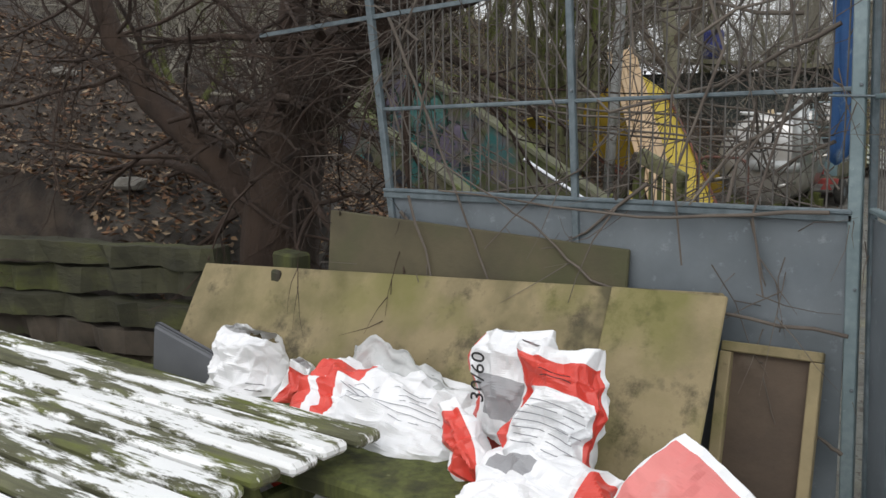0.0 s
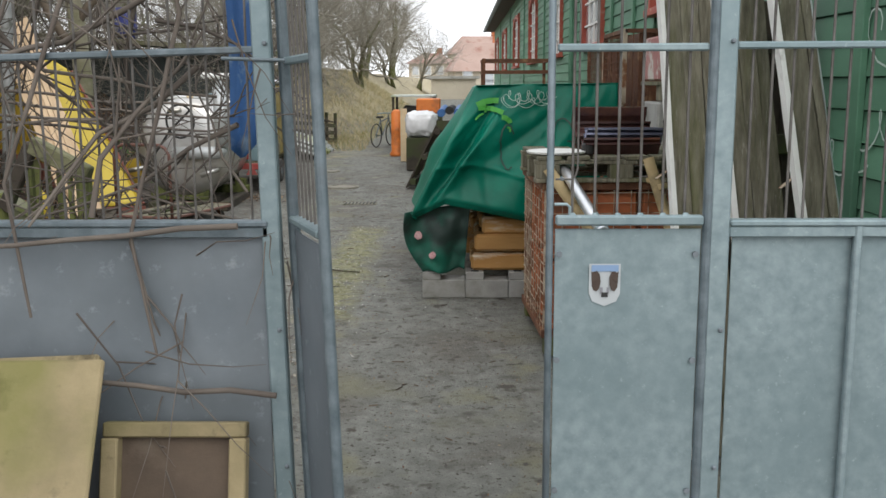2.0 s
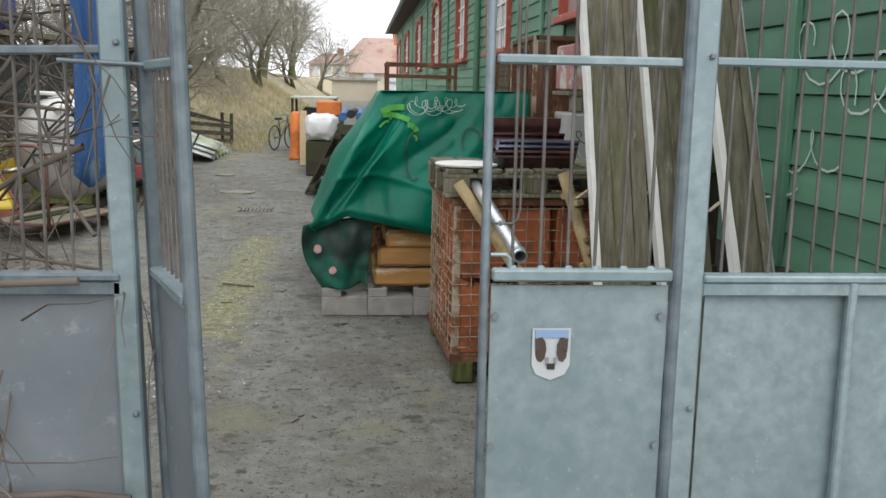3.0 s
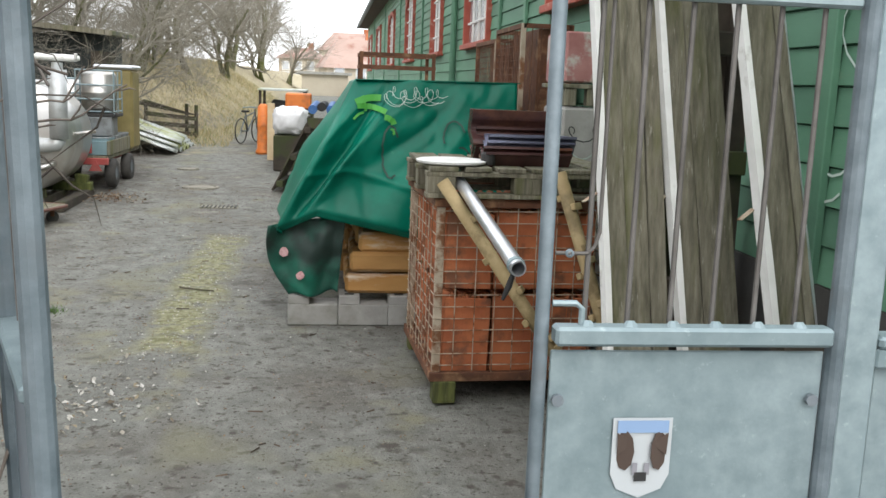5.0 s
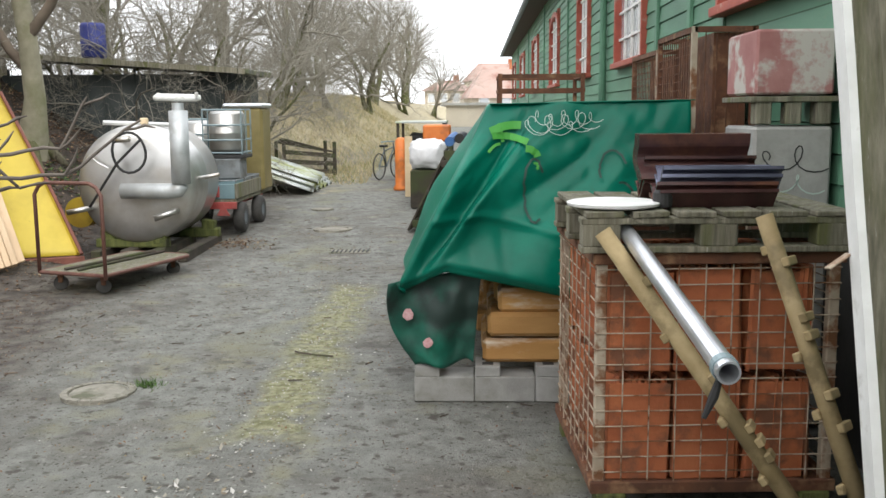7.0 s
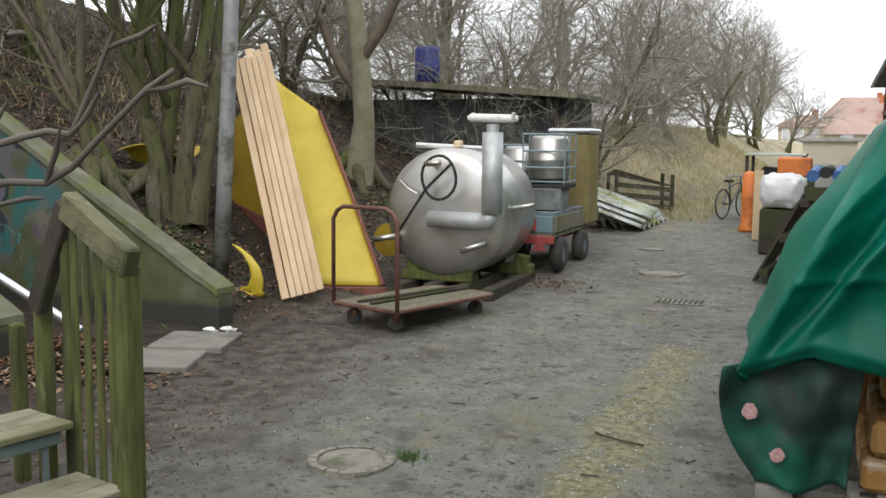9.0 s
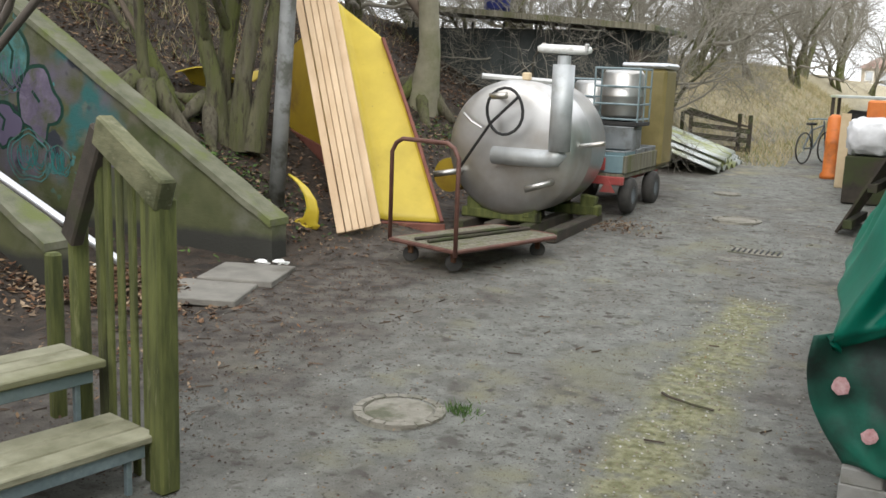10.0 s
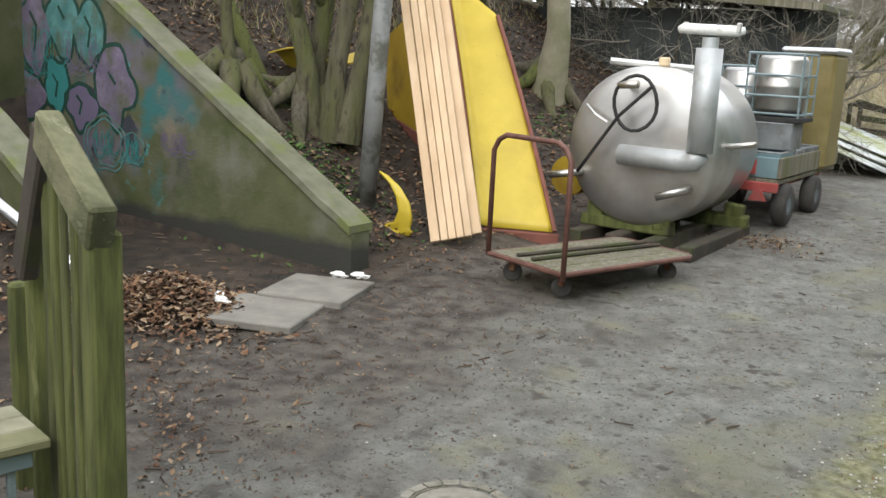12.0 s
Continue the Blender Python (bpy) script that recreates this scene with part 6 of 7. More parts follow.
# pallet, plate and glazed tiles on top
PZ = CZ + CH + 0.004
pl = thing("wooden_pallet", (CX - 0.06, CY - 0.04, PZ), "mossy weathered wooden pallet lying on the cage box", "pallet", rz=2)
for k in range(6):
    part("deck_board", bx(B(), (0.08 + 0.158 * k, 0.42, 0.135), (0.13, 0.84, 0.02), bevel=0.003, jitter=0.003), WOOD_GREY, pl)
for y in (0.05, 0.42, 0.79):
    part("stringer", bx(B(), (0.475, y, 0.112), (0.95, 0.09, 0.022), bevel=0.003), WOOD_GREY, pl)
    for x in (0.07, 0.475, 0.88):
        part("block", bx(B(), (x, y, 0.062), (0.13, 0.09, 0.078), bevel=0.004), WOOD_GREY, pl)
    part("skid_board", bx(B(), (0.475, y, 0.012), (0.95, 0.09, 0.022), bevel=0.003), WOOD_GREY, pl)
PT = PZ + 0.149
f = thing("round_tray", (CX + 0.07, CY + 0.13, PT), "round white plastic lid lying on the pallet", "lid")
part("disc", lathe(B(), [(0, 0), (0.145, 0), (0.165, 0.006), (0.168, 0.016), (0.155, 0.02), (0, 0.018)], 32), WHITE_PAINT, f)
f = thing("black_cap", (CX + 0.24, CY + 0.10, PT), "short black rubber pipe end on the pallet", "pipe end")
part("cap", lathe(B(), [(0, 0), (0.032, 0), (0.035, 0.01), (0.035, 0.05), (0.026, 0.06), (0, 0.06)], 16), BLACK, f)


def roll_tile(w, l):
    def q(u, v):
        a = v * 2
        z = 0.036 * math.cos(a * math.pi) if v < 0.75 else 0.036 * math.cos(1.5 * math.pi) + 0.05 * (v - 0.75)
        return Vector((-l / 2 + l * u, -w / 2 + w * v, z + 0.028))
    b = grid(B(), 5, 16, q)
    thicken(b, 0.012)
    return b


tile_long = bpy.data.meshes.new("glazed_tile")
t = roll_tile(0.17, 0.42)
t.to_mesh(tile_long)
t.free()
for i, (x, y, dz, m, rx) in enumerate(((0.43, 0.16, 0.00, TILE_DARK, 0), (0.43, 0.165, 0.030, TILE_DARK, 2), (0.445, 0.17, 0.060, TILE_BLUE, 4), (0.45, 0.18, 0.090, TILE_BLUE, 6),
                                       (0.42, 0.42, 0.02, TILE_DARK, 3), (0.42, 0.42, 0.05, TILE_DARK, 3), (0.42, 0.43, 0.08, TILE_DARK, 3), (0.425, 0.43, 0.11, TILE_DARK, 3))):
    me = tile_long.copy()
    me.materials.clear()
    me.materials.append(m)
    f = new("roof_tile", me)
    f.matrix_world = pose(CX + x, CY + y, PT + dz, rx, 0, random.uniform(-3, 3))
    tagged(f, "glazed blue-black roof tile in a small stack" if m is TILE_BLUE else "glazed dark brown roof tile in a small stack", "roof tile", "roof tiles on the pallet")
for k in range(4):
    me = tile_long.copy()
    me.materials.clear()
    me.materials.append(TILE_DARK)
    f = new("roof_tile", me)
    f.matrix_world = pose(CX + 0.40, CY + 0.36 + 0.03 * k, PT + 0.16, 80, 0, 2)
    tagged(f, "glazed dark brown roof tile standing on edge", "roof tile", "roof tiles on the pallet")

# ribbed tubes and aluminium pipe leaning on the cage
def ribbed(a, c, name_label):
    a, c = Vector(a), Vector(c)
    f = thing("ribbed_tube", c, name_label, "tube", "tubes leaning on the cage")
    d = a - c
    part("tube", tube(B(), [Vector((0, 0, 0)), d], 0.030, 14), CARDBOARD_TUBE, f, smooth=True)
    q = d.to_track_quat("Z", "Y").to_matrix().to_4x4()
    rgk = random.Random(int(a.x * 100))
    t = 0.10
    while t < d.length - 0.1:
        part("lug", bx(B(), q @ Vector((rgk.uniform(-0.012, 0.012), 0.030 * rgk.choice((-1, 1)), t)), (0.064, 0.026, 0.032), q.to_3x3(), 0.004), CARDBOARD_TUBE, f)
        t += rgk.choice((0.055, 0.06, 0.19, 0.14))
    return f


ribbed((0.40, 6.58, 1.215), (1.14, 6.30, lane(6.3) + 0.03), "tan ribbed plastic tube leaning on the cage box")
ribbed((0.935, 6.56, 1.27), (1.265, 6.25, lane(6.3) + 0.03), "tan ribbed plastic tube standing against the cage box")
f = thing("aluminium_pipe", (0.50, 6.62, 1.17), "bright aluminium pipe sticking out from under the pallet", "pipe")
part("tube", pipe(B(), (0.0, 0.1, 0.03), (0.035, -1.18, -0.13), 0.028, 0.023, 20), ALU, f, smooth=False)
part("collar", pipe(B(), (0.034, -1.13, -0.125), (0.0345, -1.155, -0.128), 0.032, 0.0285, 20), ZINC, f)
part("black_strap", tube(B(), [(0.03, -1.13, -0.15), (0.015, -1.13, -0.20), (-0.005, -1.13, -0.25)], [0.008, 0.012, 0.006], 8), BLACK, f)

# ---- wall boards leaning behind the fence ----
def plank(w, t, L, seed, ends=0.0):
    """A weathered plank along z with wavering edges and a worn upper end."""
    b = bmesh.new()
    bmesh.ops.create_cube(b, size=1)
    bmesh.ops.subdivide_edges(b, edges=[e for e in b.edges if abs(e.verts[0].co.z - e.verts[1].co.z) > 0.5], cuts=22)
    for v in b.verts:
        z = v.co.z + 0.5
        v.co = Vector((v.co.x * w + 0.004 * noise.noise((seed, z * 7, v.co.x)), v.co.y * t + 0.004 * noise.noise((seed, z * 3, 5)), z * L - ends * (z > 0.99) * abs(noise.noise((seed * 3.3, v.co.x * 4, 2)))))
    return b


for k, (xt, xb, y, zb, L, cuts) in enumerate(((0.73, 0.89, 5.32, 0.0, 2.28, (0.068, 0.080, 0.062)), (0.94, 1.18, 5.32, 0.0, 2.28, (0.072, 0.076, 0.056)), (1.057, 1.285, 5.10, 0.80, 1.52, (0.098, 0.036)))):
    f = thing("wall_board", (xb, y, lane(y) + zb), "tall weathered grey board element with a chalky white edge", "board", "boards leaning behind the fence")
    c = Vector((xt - xb, 0.133 * L, L))
    ax2 = c.normalized()
    s2 = Vector((1, 0.06, 0))
    s2 = (s2 - ax2 * s2.dot(ax2)).normalized()
    n2 = s2.cross(ax2)
    r2 = Matrix((s2, n2, ax2)).transposed()
    o = 0.026
    for j, w_ in enumerate(cuts):
        b = plank(w_ - 0.003, 0.024, L, k * 7 + j * 3.0, 0.12)
        bmesh.ops.transform(b, matrix=Matrix.Translation(s2 * (o + w_ / 2) - n2 * (0.003 * ((j * 2 + k) % 3) - 0.003)) @ r2.to_4x4(), verts=b.verts)
        part("board", b, WOOD_GREY, f)
        o += w_
    b = plank(0.022, 0.05, L - 0.04, k + 0.5, 0.02)
    bmesh.ops.transform(b, matrix=Matrix.Translation(s2 * 0.012 + n2 * 0.012) @ r2.to_4x4(), verts=b.verts)
    part("white_edge", b, WHITE_PAINT, f)
    part("bracket", bx(B(), ax2 * (1.22 - zb) + s2 * (-0.02) + n2 * -0.02, (0.06, 0.03, 0.005), r2 @ Matrix.Rotation(radians(-30), 3, "Y"), 0.001), RUST_PALE, f)
    if k == 2:
        b = plank(0.007, 0.02, L - 0.08, 9.0)
        bmesh.ops.transform(b, matrix=Matrix.Translation(s2 * (o + 0.004)) @ r2.to_4x4(), verts=b.verts)
        part("cut_edge", b, ALU, f)
f = thing("board_rack", (1.0, 5.86, lane(5.5)), "dark timber rack behind the leaning boards", "rack")
for z in (0.35, 0.8, 1.3, 1.75):
    part("rail", bx(B(), (0.30, 0, z), (0.38, 0.05, 0.09), bevel=0.005), WOOD_DARK, f)
for x in (0.16, 0.46):
    part("post", bx(B(), (x, 0.06, 1.0), (0.08, 0.06, 2.0), bevel=0.005), WOOD_DARK, f)
part("bearer", bx(B(), (0.42, -0.74, 0.40), (0.2, 0.10, 0.79), bevel=0.005), WOOD_DARK, f)
part("backboard", bx(B(), (0.31, 0.11, 1.0), (0.36, 0.03, 1.9), bevel=0.004), WOOD_DARK, f)

# ---- stacked rusty cages and crates by the building ----
def mesh_cage(x, y, z, w, d, h, label):
    f = thing("rusty_cage", (x, y, z), label, "cage", "cages by the building")
    for a in (0, w):
        for c in (0, d):
            part("post", bx(B(), (a, c, h / 2), (0.03, 0.03, h)), RUST_PALE if (a == 0 and c == 0) else RUST, f)
    for zz in (0.015, h - 0.015):
        for a in (0, w):
            part("rail", bx(B(), (a, d / 2, zz), (0.03, d, 0.03)), RUST, f)
        for c in (0, d):
            part("rail", bx(B(), (w / 2, c, zz), (w, 0.03, 0.03)), RUST, f)
    part("backing", bx(B(), (w / 2 + 0.04, d / 2, h / 2), (w - 0.14, d - 0.06, h - 0.06)), RUST, f)
    b = B()
    for k in range(1, 14):
        tube(b, [(-0.004, 0, h * k / 14), (-0.004, d, h * k / 14)], 0.004, 4, False)
    for k in range(1, int(d / 0.06)):
        tube(b, [(-0.007, 0.06 * k, 0), (-0.007, 0.06 * k, h)], 0.004, 4, False)
    for k in range(1, int(w / 0.06)):
        tube(b, [(0.06 * k, -0.005, 0), (0.06 * k, -0.005, h)], 0.004, 4, False)
    part("netting", b, RUST, f)
    return f


mesh_cage(1.14, 8.6, 1.40, 0.32, 0.95, 0.66, "rusty mesh cage stacked beside the green building")
mesh_cage(1.14, 9.6, 1.40, 0.32, 0.95, 0.60, "rusty mesh cage stacked beside the green building")
mesh_cage(1.12, 8.55, lane(8.8), 0.34, 2.0, 1.18, "long rusty mesh cage on the ground by the building")
f = thing("painted_crate", (1.36, 7.85, lane(8.0)), "stacked crates with flaked red and pale paint", "crate")
part("lower_box", bx(B(), (0, 0, 0.68), (0.34, 0.5, 1.36), bevel=0.012), CONCRETE, f)
rgc = random.Random(44)
for k in range(4):
    pts = [(-0.15 + q.x, -0.2535, 0.85 + 0.1 * k + q.y) for q in scribble(rgc, 7, 0.28, 0.12)]
    part("graffiti_stroke", ribbon(B(), pts, 0.006, (0, -1, 0)), INK if k % 2 else SPRAY_WHITE, f)
for k in range(3):
    part("pallet_block", bx(B(), (-0.13 + 0.13 * k, -0.2, 1.42), (0.07, 0.08, 0.10), bevel=0.005), WOOD_GREY, f)
part("pallet_board", bx(B(), (0, 0, 1.48), (0.38, 0.5, 0.025), bevel=0.003), WOOD_GREY, f)
part("upper_box", bx(B(), (0, 0, 1.64), (0.34, 0.48, 0.28), bevel=0.01), surface("flaked_red_crate_paint", (0.30, 0.12, 0.11), (0.40, 0.20, 0.18), 8, 0.8, 0, 0.3, c3=(0.48, 0.45, 0.40), s3=5, t3=(0.5, 0.58)), f)

# ---- green boarded building ----
UX, Y0, Y1, ZB, ZS, ZH, ZT = 1.56, 3.4, 47.0, 1.02, 2.10, 3.55, 4.02
bd = thing("building", (0, 0, 0), "long green boarded workshop with red arched windows", "building", kind="structure")
wins = [(7.4, 9.7), (12.5, 14.3), (16.9, 18.4), (21.9, 24.0), (28.0, 30.5), (35.0, 38.0), (42.0, 45.0)]
core = surface("dark_green_wall_core", (0.03, 0.075, 0.04), (0.045, 0.10, 0.055), 3, 0.8)
spans = [(Y0, wins[0][0])] + [(a[1], c[0]) for a, c in zip(wins, wins[1:])] + [(wins[-1][1], Y1)]
b = B()
bx(b, (UX + 0.12, (Y0 + Y1) / 2, (ZS + 0.1) / 2), (0.2, Y1 - Y0, ZS - 0.1))
bx(b, (UX + 0.12, (Y0 + Y1) / 2, (ZH + ZT) / 2), (0.2, Y1 - Y0, ZT - ZH))
for a, c in spans:
    bx(b, (UX + 0.12, (a + c) / 2, (ZS + ZH) / 2), (0.2, c - a, ZH - ZS + 0.1))
part("wall", b, core, bd)
part("plinth", bx(B(), (UX + 0.10, (Y0 + Y1) / 2, ZB / 2), (0.22, Y1 - Y0, ZB)), surface("dark_damp_plinth", (0.03, 0.03, 0.028), (0.07, 0.068, 0.06), 4, 0.9), bd)
PITCH = 0.134


def board_run(y0, y1, z):
    L = y1 - y0
    b = B()
    v = [(-0.004, 0), (-0.022, 0.004), (-0.010, PITCH - 0.004), (0.0, PITCH)]
    a = [b.verts.new((x, -L / 2, zz)) for x, zz in v]
    c = [b.verts.new((x, L / 2, zz)) for x, zz in v]
    for i in range(3):
        b.faces.new((a[i], a[i + 1], c[i + 1], c[i]))
    b.faces.new(a[::-1])
    b.faces.new(c)
    ob = part("board", b, GREEN_BOARD, bd)
    ob.location = (UX + 0.02, (y0 + y1) / 2, z)
    return ob


z = ZB
while z < ZT - 0.02:
    if z + PITCH <= ZS + 0.03 or z >= ZH - 0.02:
        y = Y0
        while y < Y1 - 0.1:
            e = min(y + (4.2 if y < 15 else 12), Y1)
            board_run(y, e - 0.006, z)
            y = e
    else:
        for a, c in spans:
            board_run(a, c, z)
    z += PITCH
for y in (5.4, 10.6, 11.9, 15.6, 20.2, 26.0, 32.7, 40.0):
    part("cover_strip", bx(B(), (UX - 0.012, y, (ZB + ZT) / 2), (0.03, 0.10, ZT - ZB), bevel=0.004), GREEN_BOARD, bd)
part("downpipe", tube(B(), [(UX - 0.05, 15.2, 0.5), (UX - 0.05, 15.2, ZT)], 0.045, 10), GREEN_BOARD, bd)
for a, c in wins:
    w = thing("window", (UX, (a + c) / 2, ZS + (0.14 if a < 8 else 0.0)), "", "")
    w.parent = bd
    L = c - a
    part("sill", bx(B(), (-0.03, 0, 0.0), (0.10, L + 0.1, 0.06), bevel=0.006), RED_PAINT, w)
    for s_ in (-1, 1):
        part("jamb", bx(B(), (-0.005, s_ * (L / 2 - 0.025), 0.72), (0.09, 0.05, 1.42), bevel=0.005), RED_PAINT, w)
    bb = B()
    n = 12
    pts = [(-0.005, (L / 2 - 0.03) * math.cos(math.pi * k / n), 1.05 + 0.36 * math.sin(math.pi * k / n)) for k in range(n + 1)]
    for p_, q_ in zip(pts, pts[1:]):
        beam(bb, p_, q_, 0.09, 0.08, (1, 0, 0))
    part("arch", bb, RED_PAINT, w)
    for k in range(1, 4):
        part("glazing_bar", bx(B(), (0.012, -L / 2 + L * k / 4, 0.72), (0.025, 0.028, 1.40)), WHITE_PAINT, w)
    for k in range(1, 5):
        part("glazing_bar", bx(B(), (0.014, 0, 1.42 * k / 5), (0.025, L - 0.1, 0.024)), WHITE_PAINT, w)
    part("pane", bx(B(), (0.03, 0, 0.71), (0.006, L - 0.08, 1.42)), GLASS, w)
rf = B()
bx(rf, (UX - 0.18, (Y0 + Y1) / 2, ZT + 0.05), (0.5, Y1 - Y0 + 0.8, 0.10))
part("eave", rf, surface("brown_eave_board", (0.05, 0.03, 0.025), (0.09, 0.055, 0.045), 3, 0.8), bd)
rf = B()
v = [rf.verts.new(p) for p in ((UX - 0.45, Y0 - 0.4, ZT + 0.10), (UX - 0.45, Y1 + 0.4, ZT + 0.10), (UX + 5, Y1 + 0.4, ZT + 2.6), (UX + 5, Y0 - 0.4, ZT + 2.6))]
rf.faces.new(v)
thicken(rf, 0.08)
part("roof", rf, ROOF_FELT, bd)
part("apron", bx(B(), (UX + 0.11, (wins[0][0] + wins[0][1]) / 2, ZS + 0.06), (0.17, wins[0][1] - wins[0][0] - 0.004, 0.17)), GREEN_BOARD, bd)
part("back_wall", bx(B(), (UX + 5.2, (Y0 + Y1) / 2, 3.3), (0.2, Y1 - Y0, 6.5)), core, bd)
part("gutter", tube(B(), [(UX - 0.48, Y0, ZT + 0.02), (UX - 0.48, Y1, ZT + 0.02)], 0.06, 8), ZINC_DARK, bd)
part("end_wall", bx(B(), (UX + 2.6, Y1 - 0.1, 2.8), (5.0, 0.2, 5.4)), core, bd)
part("end_wall", bx(B(), (UX + 2.6, Y0 + 0.1, 2.8), (5.0, 0.2, 5.4)), core, bd)
rg = random.Random(21)
for (y, z_, w_, h_) in ((5.1, 1.72, 0.5, 0.30), (5.25, 1.38, 0.55, 0.22), (4.8, 1.55, 0.4, 0.3), (5.5, 1.25, 0.4, 0.2)):
    pts = [(UX - 0.0045, y + w_ / 2 - q.x, z_ + q.y) for q in scribble(rg, 8, w_, h_)]
    part("graffiti_stroke", ribbon(B(), pts, 0.009, (-1, 0, 0)), SPRAY_WHITE, bd)

# ---- shed on the bank, drum on its roof ----
sh = thing("shed", (-4.82, 16.75, -0.09), "low dark tarred shed on the bank with a flat felt roof", "shed")
part("wall", bx(B(), (0, 0, 1.38), (3.2, 1.2, 1.70), bevel=0.01), SHED_DARK, sh)
for k in range(8):
    part("board_strip", bx(B(), (-1.5 + 0.43 * k, -0.605, 1.5), (0.03, 0.02, 1.6)), SHED_DARK, sh)
part("roof", bx(B(), (0.05, -0.1, 2.37), (3.5, 1.7, 0.07), Matrix.Rotation(radians(4.2), 3, "Y"), 0.01), ROOF_FELT, sh)
part("fascia", bx(B(), (0.05, -0.965, 2.37), (3.5, 0.03, 0.07), Matrix.Rotation(radians(4.2), 3, "Y")), WOOD_GREY, sh)
part("lean_to", bx(B(), (1.55, -0.4, 1.2), (0.15, 0.8, 1.6)), WOOD_DARK, sh)
f = thing("blue_drum", (-5.18, 16.25, 2.36), "dark blue plastic drum on the shed roof", "drum")
part("body", lathe(B(), [(0, 0), (0.15, 0), (0.165, 0.03), (0.165, 0.16), (0.172, 0.18), (0.165, 0.2), (0.165, 0.42), (0.15, 0.46), (0, 0.46)], 28), BLUE, f, smooth=True)

# ---- houses at the end of the lane ----
def house(x, y, w, d, h, rh, rz, label, z=1.0):
    f = thing("house", (x, y, z), label, "house", "houses beyond the lane", rz=rz)
    part("wall", bx(B(), (0, 0, h / 2 - 1), (w, d, h + 2)), PLASTER, f)
    b = B()
    e = 0.4
    p = [(-w / 2 - e, -d / 2 - e, h), (w / 2 + e, -d / 2 - e, h), (w / 2 + e, d / 2 + e, h), (-w / 2 - e, d / 2 + e, h), (-w / 2 + d * 0.25, 0, h + rh), (w / 2 - d * 0.25, 0, h + rh)]
    v = [b.verts.new(q) for q in p]
    for q in ((0, 1, 5, 4), (2, 3, 4, 5), (1, 2, 5), (3, 0, 4), (3, 2, 1, 0)):
        b.faces.new([v[i] for i in q])
    r = part("roof", b, ROOF_RED, f)
    part("chimney", bx(B(), (w * 0.2, 0.3, h + rh), (0.6, 0.6, 1.2)), TILE_CLAY, r)
    for k in range(3):
        for zz in (h * 0.3, h * 0.72):
            q = part("window", bx(B(), (-w * 0.32 + w * 0.32 * k, -d / 2 - 0.03, zz), (0.9, 0.08, 1.1)), WHITE_PAINT, f)
            part("pane", bx(B(), (-w * 0.32 + w * 0.32 * k, -d / 2 - 0.08, zz), (0.7, 0.03, 0.9)), GLASS, q)
    return f


house(2.0, 84, 5.6, 5.0, 1.6, 2.4, 8, "ochre house with a hipped red tile roof")
house(-3.4, 118, 4.6, 5, 2.9, 1.3, -10, "pale house with a red tile roof behind")
house(3.0, 140, 9, 7, 4.6, 2.6, 6, "distant house with a red roof on the slope")
house(9.0, 100, 9, 7, 2.6, 3.2, 25, "large house with a red tile roof")
f = thing("flat_garage", (-0.4, 55, 0.6), "low pale flat-roofed garage before the houses", "garage")
part("wall", bx(B(), (0, 0, 0.5), (2.4, 4, 1.6)), PLASTER, f)
part("roof", bx(B(), (0, 0, 1.36), (2.8, 4.4, 0.14)), CONCRETE, f)

# ---- trees ----
def limbs(rng, start, d, length, r, level, out, spread=0.9, wob=0.25, kids=(4, 5, 5, 4), up=0.12, shrink=0.62):
    n = 6 if level < 2 else (4 if level < 3 else 3)
    pts, rs, p = [start.copy()], [r], start.copy()
    dirs = []
    for i in range(n):
        d = (d + Vector((rng.uniform(-wob, wob), rng.uniform(-wob, wob), rng.uniform(-wob, wob) + up))).normalized()
        p = p + d * length / n
        pts.append(p.copy())
        dirs.append(d.copy())
        rs.append(r * (1 - (0.62 if level < 3 else 0.8) * (i + 1) / n))
    out.append((level, pts, rs))
    if level >= len(kids):
        return
    for k in range(kids[level]):
        t = rng.uniform(0.2, 1.0)
        i = min(int(t * n), n - 1)
        q = pts[i].lerp(pts[i + 1], t * n - i)
        side = dirs[i].orthogonal().normalized()
        side.rotate(Matrix.Rotation(rng.uniform(0, 2 * math.pi), 3, dirs[i]))
        nd = (dirs[i] + side * rng.uniform(0.6, 1.2) * spread).normalized()
        limbs(rng, q, nd, length * shrink * rng.uniform(0.7, 1.15), max(rs[i] * 0.55, 0.0022), level + 1, out, spread, wob * 1.1, kids, up, shrink)


def tubes_mesh(name, branches, sides, mat):
    vs, fs = [], []
    for lev, pts, rs in branches:
        n = sides[min(lev, len(sides) - 1)]
        base = len(vs)
        side = None
        for i, p in enumerate(pts):
            d = (pts[min(i + 1, len(pts) - 1)] - pts[max(i - 1, 0)]).normalized()
            side = d.orthogonal().normalized() if side is None else side - d * side.dot(d)
            side = side.normalized() if side.length > 1e-4 else d.orthogonal().normalized()
            o = d.cross(side)
            for k in range(n):
                a = 2 * math.pi * k / n
                vs.append(tuple(p + (side * math.cos(a) + o * math.sin(a)) * rs[i]))
        for i in range(len(pts) - 1):
            for k in range(n):
                a, c = base + i * n + k, base + i * n + (k + 1) % n
                fs.append((a, c, c + n, a + n))
    me = bpy.data.meshes.new(name)
    me.from_pydata(vs, [], fs)
    me.materials.append(mat)
    for p in me.polygons:
        p.use_smooth = True
    return me


